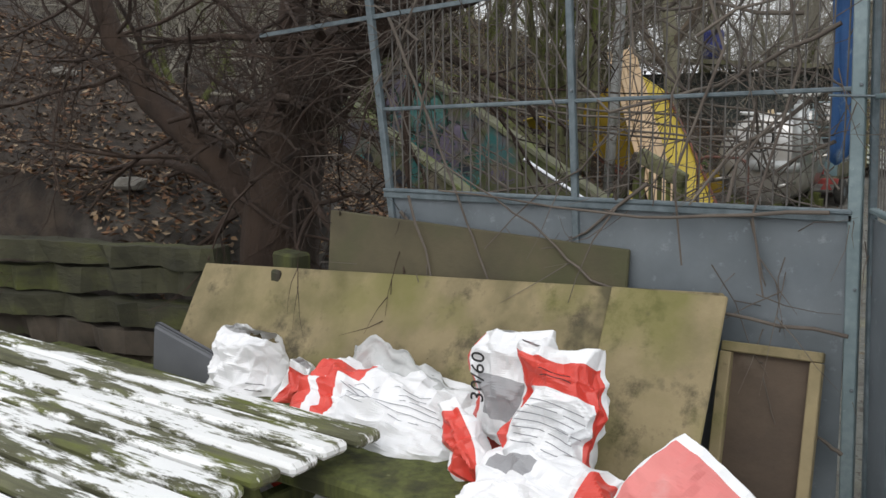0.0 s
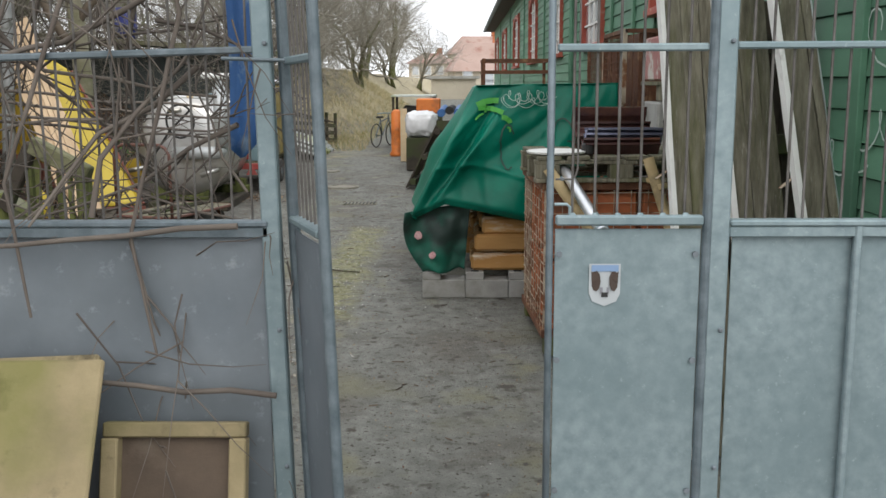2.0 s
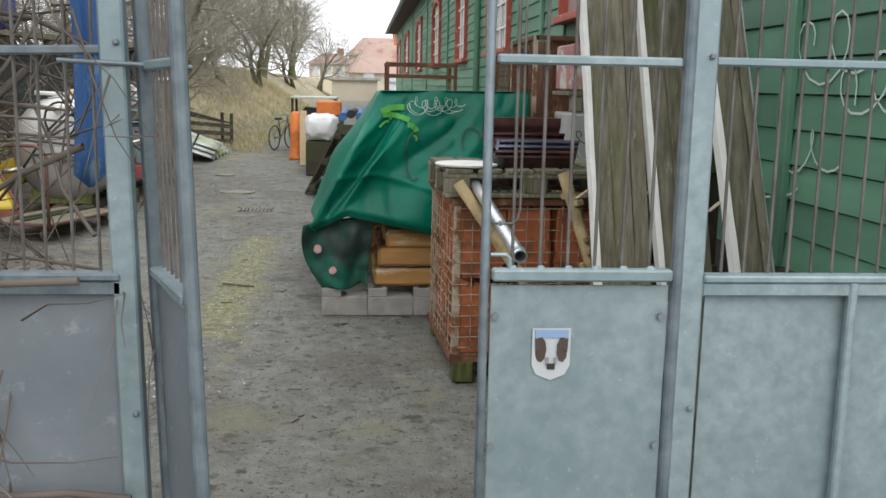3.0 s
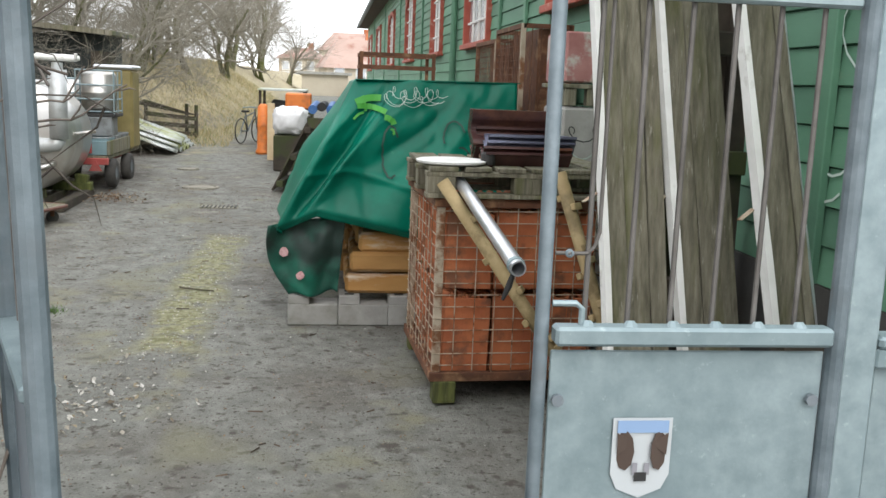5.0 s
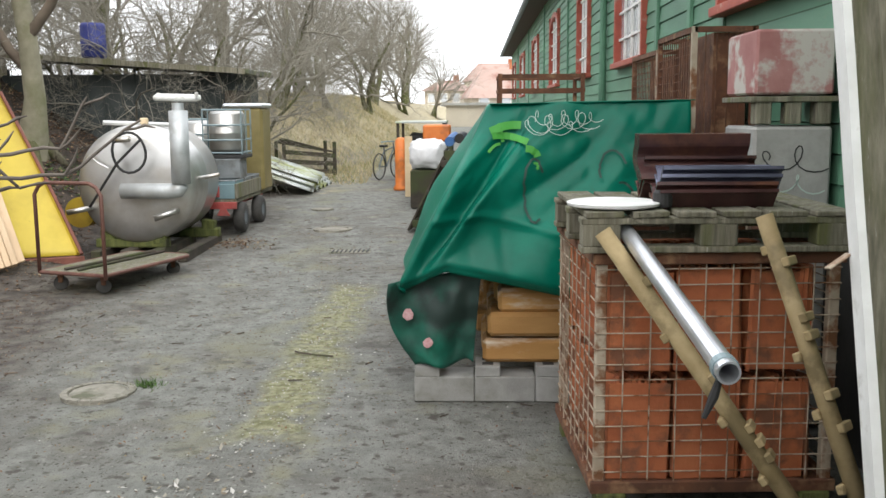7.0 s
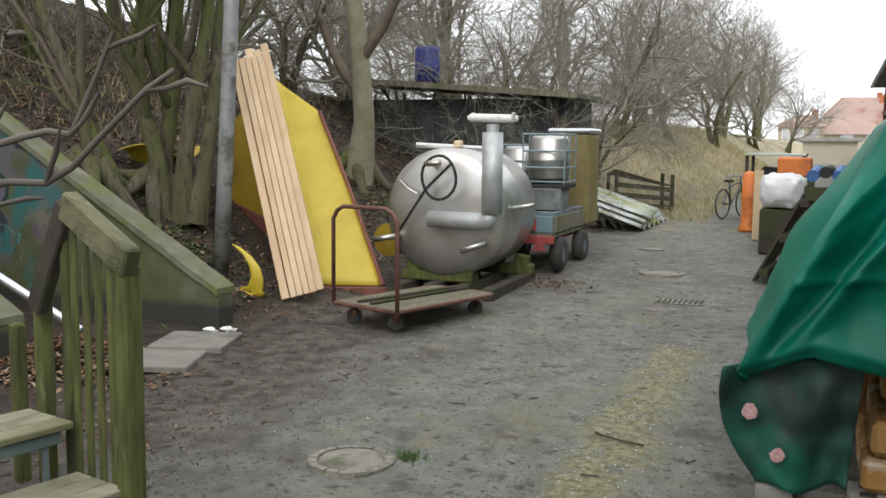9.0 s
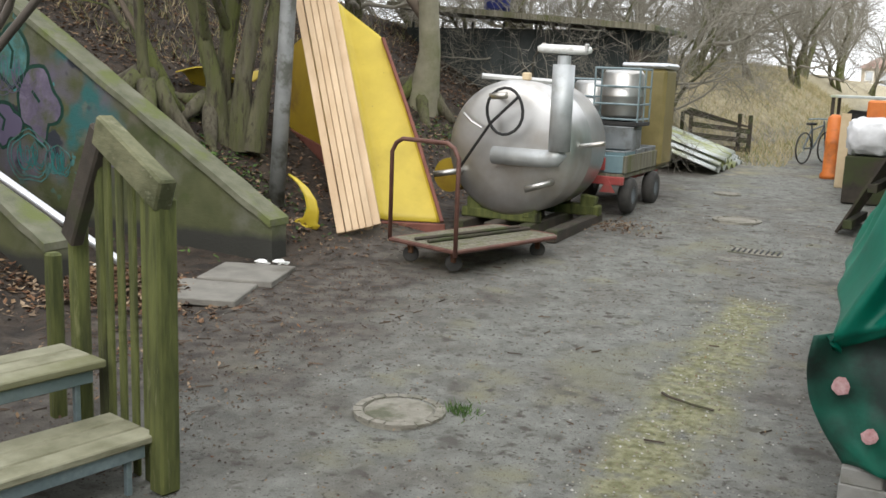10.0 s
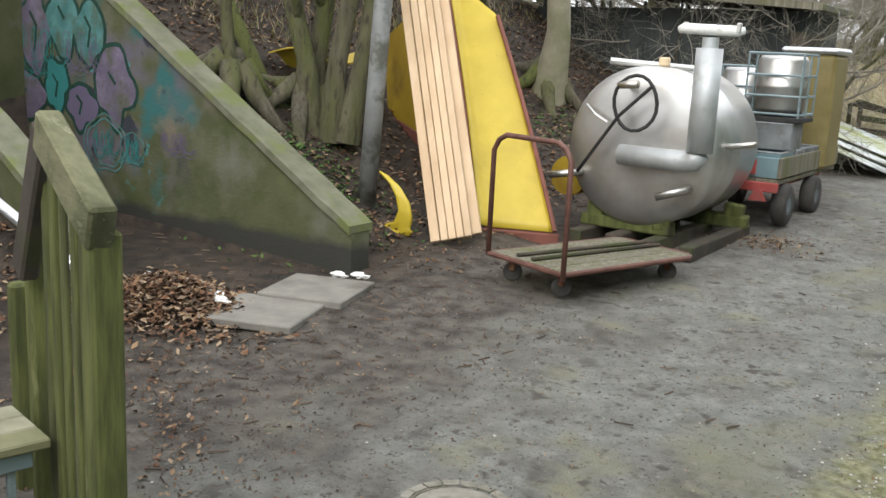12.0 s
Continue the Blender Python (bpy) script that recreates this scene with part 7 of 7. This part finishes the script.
def tree(at, stems, height, r, seed, label, bark, twig, kids=(5, 5, 5, 4), spread=0.9, up=0.12, first=0.35, wob=0.18, shrink=0.62):
    rng_ = random.Random(seed)
    f = thing("tree", at, label, "tree", "bare trees")
    out = []
    for dx, dy, lean in stems:
        limbs(rng_, Vector((dx, dy, -0.15)), Vector(lean).normalized(), height, r * rng_.uniform(0.85, 1.1), 0, out, spread, wob, kids, up, shrink)
    trunk = [b for b in out if b[0] == 0]
    for lev, pts, rs in trunk:
        rs[0] *= 1.5
    o = new("trunk", tubes_mesh("trunk", trunk, (12,), bark))
    o.parent = f
    o = new("crown", tubes_mesh("crown", [b for b in out if b[0] > 0], (8, 6, 4, 3, 3), twig))
    o.parent = f
    return f


tree(ground_at(-5.36, 11.0), [(-0.24, 0, (-0.40, 0.1, 1)), (-0.04, 0.05, (-0.10, 0.12, 1)), (0.10, -0.05, (0.03, 0.0, 1)), (0.24, 0.02, (0.17, 0.05, 1)), (0.34, 0.05, (0.36, 0.05, 1))], 3.4, 0.072, 4, "many-stemmed mossy tree on the bank behind the slide", BARK, BARK, (5, 5, 4, 3), 0.8, 0.08, 0.35, 0.22)
tree(ground_at(-5.3, 14.5), [(0, 0, (0.03, 0.0, 1))], 4.6, 0.15, 8, "single pale smooth-barked tree beside the shed", BARK_PALE, TWIG, (7, 5, 5, 4), 0.9, 0.08)
tree(ground_at(-5.6, 9.6 + 0.9), [(0, 0, (-0.1, 0.0, 1))], 3.0, 0.05, 81, "slim mossy tree on the bank", BARK, TWIG, (4, 4, 4, 3))


def roots(f, at, n, r0, reach, seed):
    """Surface roots that spread from a trunk's foot and dive into the soil."""
    rg_ = random.Random(seed)
    for k in range(n):
        a = 2 * math.pi * (k + rg_.uniform(-0.25, 0.25)) / n
        pts = []
        for t in (0.0, 0.3, 0.65, 1.0):
            d = r0 * 0.5 + reach * t
            x, y = d * math.cos(a + 0.3 * t), d * math.sin(a + 0.3 * t)
            pts.append((x, y, ground_z(at[0] + x, at[1] + y) - at[2] + (0.26 * (1 - t) ** 2 - 0.03)))
        part("root", tube(B(), pts, [r0 * 0.62, r0 * 0.5, r0 * 0.34, r0 * 0.12], 8), BARK, f, smooth=True)


for f in [o for o in bpy.data.objects if o.parent is None and o.name.startswith("tree")]:
    at = tuple(f.location)
    roots(f, at, 6, 0.15 if at[1] > 14 else 0.13, 0.42, int(at[1] * 10))
proto = [tree(ground_at(-4.3, 16.2), [(0, 0, (-0.15, 0, 1)), (0.1, 0, (0.45, 0.1, 1)), (0, 0.1, (-0.5, 0.2, 1))], 1.7, 0.05, 12, "bare many-branched shrub tree before the shed", BARK, TWIG_FAR, (6, 6, 6, 5), 1.3, 0.03, 0.35, 0.36, 0.70),
         tree(ground_at(-3.9, 21.5), [(0, 0, (0.1, 0, 1)), (0.1, 0.1, (0.5, 0.2, 1))], 2.4, 0.075, 33, "bare grey tree on the grassy bank", BARK, TWIG_FAR, (7, 6, 6, 5), 1.25, 0.04, 0.35, 0.34, 0.71),
         tree(ground_at(-5.4, 24.0), [(0, 0, (0.15, -0.1, 1)), (0.2, 0, (-0.3, 0.1, 1))], 3.0, 0.09, 51, "tall bare grey tree on the grassy bank", BARK, TWIG_FAR, (7, 6, 6, 5), 1.15, 0.05, 0.35, 0.30, 0.70)]
rg = random.Random(77)
for k, (x, y, s, which) in enumerate(((-3.3, 25.0, 0.95, 1), (-4.6, 28, 1.1, 2), (-3.0, 30, 1.0, 1), (-6.6, 20.2, 1.0, 2), (-8.2, 19.5, 1.1, 2), (-7.4, 23.5, 1.1, 1), (-3.4, 35, 1.15, 2), (-2.7, 40, 1.1, 1), (-5.2, 33, 1.2, 1),
                                      (-3.2, 47, 1.2, 2), (-2.4, 54, 1.1, 1), (-6.5, 15.0, 0.8, 1), (-8.0, 14.0, 0.9, 2), (-7.6, 12.2, 0.85, 1), (-9.5, 11.5, 1.0, 2), (-9.0, 16.5, 1.0, 1), (-5.6, 18.8, 0.9, 0), (-3.6, 18.9, 0.9, 0),
                                      (-3.9, 23.5, 0.7, 0), (-11, 18, 1.1, 2), (-12, 13, 1.1, 1), (-4.2, 60, 1.2, 2), (-4.6, 21.0, 0.8, 0), (-7.8, 8.0, 0.9, 1), (-6.6, 6.2, 0.8, 0), (-9.0, 5.0, 0.9, 2),
                                      (-6.1, 17.6, 0.9, 0), (-4.6, 19.4, 0.9, 0), (-5.6, 20.4, 0.9, 1), (-7.0, 17.6, 0.9, 1))):
    c = copy_thing(proto[which], Matrix.Translation(ground_at(x, y, 0)) @ Matrix.Rotation(rg.uniform(-0.16, 0.16), 4, "X") @ Matrix.Rotation(rg.uniform(0, 6.28), 4, "Z"))
    c.scale = (s, s, s * rg.uniform(0.92, 1.08))

# dark old tree behind the fence, with low sweeping limbs
f = thing("tree", ground_at(-3.0, 3.75, 0), "dark gnarled old tree leaning over the fence", "tree")
out = []
rg = random.Random(9)
Bz = ground_z(-3.0, 3.75)


def limb(pts, r0, r1):
    pts = [Vector(p) - Vector((-3.0, 3.75, Bz)) for p in pts]
    fine = []
    for a, c in zip(pts, pts[1:]):
        for k in range(4):
            q = a.lerp(c, k / 4)
            fine.append(q + Vector((noise.noise(q * 3), noise.noise(q * 3 + Vector((5, 0, 0))), noise.noise(q * 3 + Vector((0, 7, 0))))) * 0.03)
    fine.append(pts[-1])
    n = len(fine) - 1
    return fine, [r0 + (r1 - r0) * i / n for i in range(n + 1)]


trunks = [limb([(-3.05, 3.75, 0.85), (-3.02, 3.78, 1.3), (-2.98, 3.82, 1.65), (-2.75, 3.9, 1.92), (-2.40, 4.0, 2.15), (-2.0, 4.1, 2.6)], 0.19, 0.10),
          limb([(-3.08, 3.75, 1.15), (-3.35, 3.7, 1.45), (-3.75, 3.65, 1.75), (-3.95, 3.6, 2.05), (-4.15, 3.6, 2.5)], 0.085, 0.05),
          limb([(-2.98, 3.8, 1.6), (-3.0, 3.85, 2.0), (-2.9, 3.9, 2.6)], 0.09, 0.05)]
o = new("trunk", tubes_mesh("trunk", [(0, *t) for t in trunks], (12,), BARK_DARK))
o.parent = f
for fine, rs in trunks:
    for k in range(20):
        i = rg.randrange(3, len(fine))
        d = Vector((rg.uniform(-1, 1), rg.uniform(-1, 0.4), rg.uniform(-0.7, 0.6))).normalized()
        limbs(rg, fine[i], d, rg.uniform(0.6, 1.2), rs[i] * 0.20, 1, out, 0.9, 0.30, (3, 4, 4, 3), -0.02, 0.62)
out = [q for q in out if all(p.x < 2.35 and p.y > -1.05 for p in q[1])]
o = new("crown", tubes_mesh("crown", out, (6, 5, 4, 3, 3), BARK_DARK))
o.parent = f

# bare vine over the fence
f = thing("bare_vine", (-1.2, FY - 0.03, 1.4), "bare tangled vine growing through and over the fence", "vine")
for k in range(92):
    out = []
    x = rg.uniform(-0.75, 0.70) if k < 50 else rg.uniform(0.30, 0.76)
    z = rg.choice((0.02, 0.25, 0.45, 0.6, 0.75)) + rg.uniform(-0.08, 0.08)
    d = Vector((rg.uniform(-1, 1), rg.uniform(-0.12, 0.25), rg.uniform(-0.6, 0.6))).normalized()
    limbs(rg, Vector((x, rg.uniform(-0.02, 0.22), z)), d, rg.uniform(0.3, 0.75), rg.uniform(0.0026, 0.0068), 2, out, 0.9, 0.34, (0, 0, 4, 3), -0.03, 0.7)
    out = [q for q in out if all(p.x < 0.84 and p.y > -0.10 for p in q[1])]
    if out:
        o = new("stem", tubes_mesh("stem", out, (6, 5, 5, 4, 3), VINE))
        o.parent = f
for k, pts in enumerate(([(0.72, 0.02, 0.5), (0.4, 0.05, 0.35), (0.1, 0.0, 0.28), (-0.1, 0.1, 0.42), (-0.3, 0.15, 0.75)], [(0.78, -0.012, -0.30), (0.35, -0.012, -0.27), (0.05, -0.012, -0.22), (-0.15, -0.012, -0.06), (-0.5, 0.0, 0.12)],
                         [(0.72, -0.012, 0.02), (0.2, -0.012, -0.02), (-0.5, -0.012, 0.03)], [(0.1, 0.1, 0.7), (0.15, 0.05, 0.45), (0.35, 0.08, 0.30), (0.66, 0.12, 0.25)], [(0.78, -0.015, -0.62), (0.72, -0.02, -0.58), (0.66, -0.02, -0.68)],
                         [(-0.72, 0.03, 0.6), (-0.55, 0.02, 0.25), (-0.42, 0.0, -0.02), (-0.3, -0.012, -0.28)], [(0.3, 0.05, 0.8), (0.42, 0.03, 0.45), (0.30, -0.01, 0.1), (0.33, -0.012, -0.15)], [(0.55, 0.06, 0.75), (0.62, 0.04, 0.4), (0.52, 0.0, 0.0), (0.56, -0.012, -0.22)])):
    ps = [Vector(p) for p in pts]
    fine = [ps[i].lerp(ps[i + 1], j / 5) + Vector((noise.noise((i + j, k, 1)), 0, noise.noise((k, i + j * .7, 2)))) * 0.012 for i in range(len(ps) - 1) for j in range(5)] + [ps[-1]]
    o = new("main_stem", tubes_mesh("main_stem", [(0, fine, [0.0062 - 0.0036 * i / len(fine) for i in range(len(fine))])], (6,), VINE))
    o.parent = f
f = thing("overhanging_branch", (-0.80, 5.27, 1.52), "bare overhanging branch with budding twigs reaching into the lane", "branch")
for k, (y, z, tip) in enumerate(((0.02, 0.0, 0.09), (0.10, 0.05, -0.05), (-0.06, 0.10, -0.22), (0.06, -0.03, -0.30))):
    ps = [Vector((-2.3, 0.10 + y, 0.25)), Vector((-1.5, 0.08 + y, 0.06 + z)), Vector((-0.8, 0.05 + y, 0.0 + z)), Vector((-0.3, y, -0.035 + z)), Vector((-0.1 + tip * 0.3, y, -0.02 + z)), Vector((tip, y, 0.09 + z))]
    fine = [ps[i].lerp(ps[i + 1], j / 5) + Vector((0, noise.noise((i + j / 5, k, 1)), noise.noise((k, i * 2 + j * .4, 2)))) * 0.018 for i in range(len(ps) - 1) for j in range(5)] + [ps[-1]]
    out = [(0, fine, [0.0085 - 0.0062 * i / len(fine) for i in range(len(fine))])]
    for i in range(8, len(fine) - 1, 4):
        d = Vector((0.8, rg.uniform(-0.4, 0.4), rg.uniform(-0.2, 0.9))).normalized()
        q = [fine[i] + d * 0.02 * j + Vector((0, 0, 0.003 * j * j)) * rg.random() for j in range(4)]
        out.append((1, q, [0.0035, 0.0028, 0.0035, 0.0012]))
    o = new("twig", tubes_mesh("twig", out, (6, 5), VINE))
    o.parent = f

# ---- litter, grass, small stuff ----
def scatter(name, n, place, shape, mat, label, category, seed, kind="stuff"):
    rg_ = random.Random(seed)
    vs, fs = [], []
    for _ in range(n):
        x, y = place(rg_)
        z = ground_z(x, y)
        shape(rg_, Vector((x, y, z)), vs, fs)
    me = bpy.data.meshes.new(name)
    me.from_pydata(vs, [], fs)
    me.materials.append(mat)
    return tagged(new(name, me), label, category, kind=kind)


def leaf(rg_, p, vs, fs, big=1.0):
    s = rg_.uniform(0.012, 0.030) * big
    m = Matrix.Translation(p + Vector((0, 0, 0.006 + rg_.random() * 0.014))) @ Euler((rg_.uniform(-0.6, 0.6), rg_.uniform(-0.6, 0.6), rg_.uniform(0, 6.28))).to_matrix().to_4x4()
    b = len(vs)
    k = rg_.uniform(-0.3, 0.5) * s
    for q in ((-s, 0, 0), (0, -s * 0.5, k), (s, 0, 0.1 * s), (0, s * 0.5, k)):
        vs.append(tuple(m @ Vector(q)))
    fs.extend(((b, b + 1, b + 2), (b, b + 2, b + 3)))


def blade(rg_, p, vs, fs, tall=1.0):
    h = rg_.uniform(0.06, 0.22) * tall
    a = rg_.uniform(0, 6.28)
    w = Vector((math.cos(a), math.sin(a), 0)) * 0.0032
    t = Vector((rg_.uniform(-0.7, 0.7), rg_.uniform(-0.7, 0.7), rg_.uniform(0.5, 1))) * h
    b = len(vs)
    vs.extend((tuple(p - w), tuple(p + w), tuple(p + t * 0.6 + w * 0.6), tuple(p + t)))
    fs.extend(((b, b + 1, b + 2), (b, b + 2, b + 3)))


def chip(rg_, p, vs, fs, big=1.0):
    s = rg_.uniform(0.002, 0.0075) * big
    b = len(vs)
    a = rg_.uniform(0, 6.28)
    for k in range(4):
        q = a + k * 1.57 + rg_.uniform(-0.4, 0.4)
        vs.append((p.x + s * math.cos(q), p.y + s * math.sin(q), p.z + 0.004))
    vs.append((p.x, p.y, p.z + 0.004 + 0.9 * s))
    fs.extend(((b, b + 1, b + 4), (b + 1, b + 2, b + 4), (b + 2, b + 3, b + 4), (b + 3, b, b + 4)))


def stick(rg_, p, vs, fs):
    l, a = rg_.uniform(0.008, 0.04), rg_.uniform(0, 6.28)
    d, w = Vector((math.cos(a), math.sin(a), 0)) * l, Vector((-math.sin(a), math.cos(a), 0)) * rg_.uniform(0.002, 0.004)
    b = len(vs)
    o = Vector((0, 0, 0.004))
    vs.extend((tuple(p - d - w + o), tuple(p + d - w * 0.5 + o), tuple(p + d + w * 0.5 + o), tuple(p - d + w + o), tuple(p - d + o * 2.6), tuple(p + d + o * 2.2)))
    fs.extend(((b, b + 1, b + 5, b + 4), (b + 4, b + 5, b + 2, b + 3)))


def in_box(x0, x1, y0, y1):
    return lambda r: (r.uniform(x0, x1), r.uniform(y0, y1))


def clump(x, y, s):
    return lambda r: (r.gauss(x, s), r.gauss(y, s))


scatter("leaf_litter", 14000, lambda r: (lambda x: (x, r.uniform(3.2, 8.6 if x < -4.3 else 6.4)))(r.uniform(-6.5, -3.1)), leaf, LEAVES, "brown fallen leaves covering the bank behind the fence", "leaves", 1)
scatter("leaf_litter", 15000, in_box(-8.5, -4.1, 10.0, 17), leaf, LEAVES, "brown fallen leaves on the bank behind the wing wall", "leaves", 2)
scatter("leaf_litter", 260, lambda r: (r.gauss(-3.35, 0.4), r.gauss(7.9, 0.5)), lambda *q: leaf(*q, big=0.65), LEAVES, "scattered brown leaves at the foot of the steps", "leaves", 4)
scatter("leaf_litter", 260, lambda r: (r.uniform(-4.5, -3.5), r.uniform(10.2, 11.2)), lambda *q: leaf(*q, big=0.7), LEAVES, "brown leaves round the board stack", "leaves", 41)
scatter("leaf_litter", 300, lambda r: (r.gauss(-2.35, 0.16), r.gauss(12.45, 0.15)), lambda *q: leaf(*q, big=0.7), LEAVES, "brown leaves beside the tank", "leaves", 42)
scatter("leaf_litter", 150, lambda r: (lambda u: (-3.9 + 1.15 * u + abs(r.gauss(0, 0.11)), 8.36 - 0.8 * u + abs(r.gauss(0, 0.06))))(r.random()), lambda *q: leaf(*q, big=0.6), LEAVES, "brown leaves blown along the foot of the railing", "leaves", 43)
rg = random.Random(15)
vs, fs = [], []
for _ in range(3600):
    x, y = rg.gauss(0, 0.28), rg.gauss(0, 0.19)
    hgt = 0.17 * math.exp(-(x * x / 0.11 + y * y / 0.06))
    px, py = -4.30 + x, 8.86 + y
    leaf(rg, Vector((px, py, ground_z(px, py) + hgt * rg.uniform(0.55, 1.0))), vs, fs)
me = bpy.data.meshes.new("leaf_heap")
me.from_pydata(vs, [], fs)
me.materials.append(LEAVES)
tagged(new("leaf_heap", me), "heap of brown fallen leaves against the slabs", "leaves", kind="stuff")
for x, y in ((-4.12, 9.02), (-4.02, 8.97), (-4.62, 9.02), (-4.02, 9.86), (-3.92, 9.92)):
    f = thing("white_scrap", ground_at(x, y, 0.06 if y < 9.5 else 0.0), "crumpled white scrap of foam or paper", "litter", "white litter")
    t = bmesh.new()
    bmesh.ops.create_icosphere(t, subdivisions=3, radius=0.034)
    for v in t.verts:
        v.co *= 1 + 0.9 * noise.noise(v.co * 45 + Vector((x * 9, 0, 0)))
        v.co.x *= 1.3
        v.co.z = v.co.z * 0.5 + 0.012
    part("scrap", t, WHITE_PAINT, f)
for x, y in ((-6.1, 11.9), (-5.4, 4.3), (-3.9, 3.6)):
    f = thing("pale_stone", ground_at(x, y), "pale flat stone or rag on the leaf litter", "stone")
    t = bmesh.new()
    bmesh.ops.create_icosphere(t, subdivisions=2, radius=0.09)
    for v in t.verts:
        v.co *= 1 + 0.4 * noise.noise(v.co * 14 + Vector((x, 0, 0)))
        v.co.z = v.co.z * 0.45 + 0.02
    part("stone", t, PAVER, f)
scatter("dry_grass", 40000, lambda r: (r.uniform(-7.0, -1.7), r.uniform(17.5, 34)), blade, GRASS, "long dry yellow grass on the bank", "grass", 6)
scatter("dry_grass", 5000, lambda r: (r.uniform(-9.5, -6.2), r.uniform(11.0, 18)), blade, GRASS, "thin dry grass on the upper bank", "grass", 7)
scatter("ground_ivy", 750, lambda r: (r.gauss(-4.9, 0.35), r.gauss(10.55, 0.28)), leaf, HERB, "small green plants on the bank by the trees", "plants", 8)
scatter("ground_ivy", 500, lambda r: (r.gauss(-4.85, 0.3), r.gauss(14.2, 0.4)), leaf, HERB, "small green plants round the pale tree", "plants", 88)
scatter("grass_tuft", 130, clump(-1.775, 8.19, 0.035), lambda *q: blade(*q, tall=0.22), HERB, "small green tuft beside the manhole", "grass", 9)
scatter("gravel_chips", 1100, lambda r: (r.gauss(-0.98, 0.15), r.uniform(7.2, 10.7)), chip, CHIPS, "pale stone chips on the gravel strip", "gravel", 10)
scatter("gravel_chips", 190, lambda r: (r.gauss(-1.15, 0.18), r.gauss(6.7, 0.22)), lambda *q: leaf(*q, big=0.75), CHIPS, "pale chips scattered on the lane", "gravel", 11)
scatter("gravel_chips", 260, in_box(-3.6, 1.0, 4.5, 16), chip, CHIPS, "pale chips scattered along the lane", "gravel", 12)
scatter("small_sticks", 110, in_box(-3.6, 0.4, 4.0, 14), stick, STICKS, "small dark sticks scattered on the lane", "sticks", 13)
scatter("leaf_crumbs", 5000, lambda r: (r.uniform(-4.0, 0.3), 4.5 + 9 * r.random() ** 0.8), lambda *q: leaf(*q, big=0.32), LEAVES, "tiny brown leaf crumbs trodden into the lane", "leaves", 99)
scatter("small_sticks", 170, in_box(-4.3, -2.6, 7.4, 11.5), stick, STICKS, "small dark sticks and bark on the soil", "sticks", 14)
GRIT = island_colours("lane_grit", [(0.10, 0.092, 0.078), (0.13, 0.12, 0.10), (0.29, 0.28, 0.245), (0.07, 0.06, 0.05), (0.21, 0.205, 0.175), (0.15, 0.135, 0.11)])
scatter("lane_grit", 5500, lambda r: (r.uniform(-4.0, 0.4), 5.0 + 8.5 * r.random()), lambda *q: chip(*q, big=0.7), GRIT, "fine grit and soil crumbs trodden into the lane", "grit", 61)
scatter("soil_crumbs", 3000, lambda r: (r.gauss(-3.3, 0.5), r.uniform(6.9, 10.2)), chip, STICKS, "dark crumbs of soil along the foot of the bank", "soil", 62)
scatter("small_sticks", 4000, in_box(-8, -3.2, 3.3, 17), stick, STICKS, "twigs lying on the bank", "sticks", 16)
f = thing("fallen_stick", ground_at(-0.98, 8.75), "thin dark bent stick lying on the gravel strip", "stick")
part("stick", tube(B(), [(-0.12, 0.05, 0.01), (-0.08, 0.0, 0.014), (0.02, -0.04, 0.012), (0.12, -0.06, 0.01)], 0.006, 6), WOOD_DARK, f)
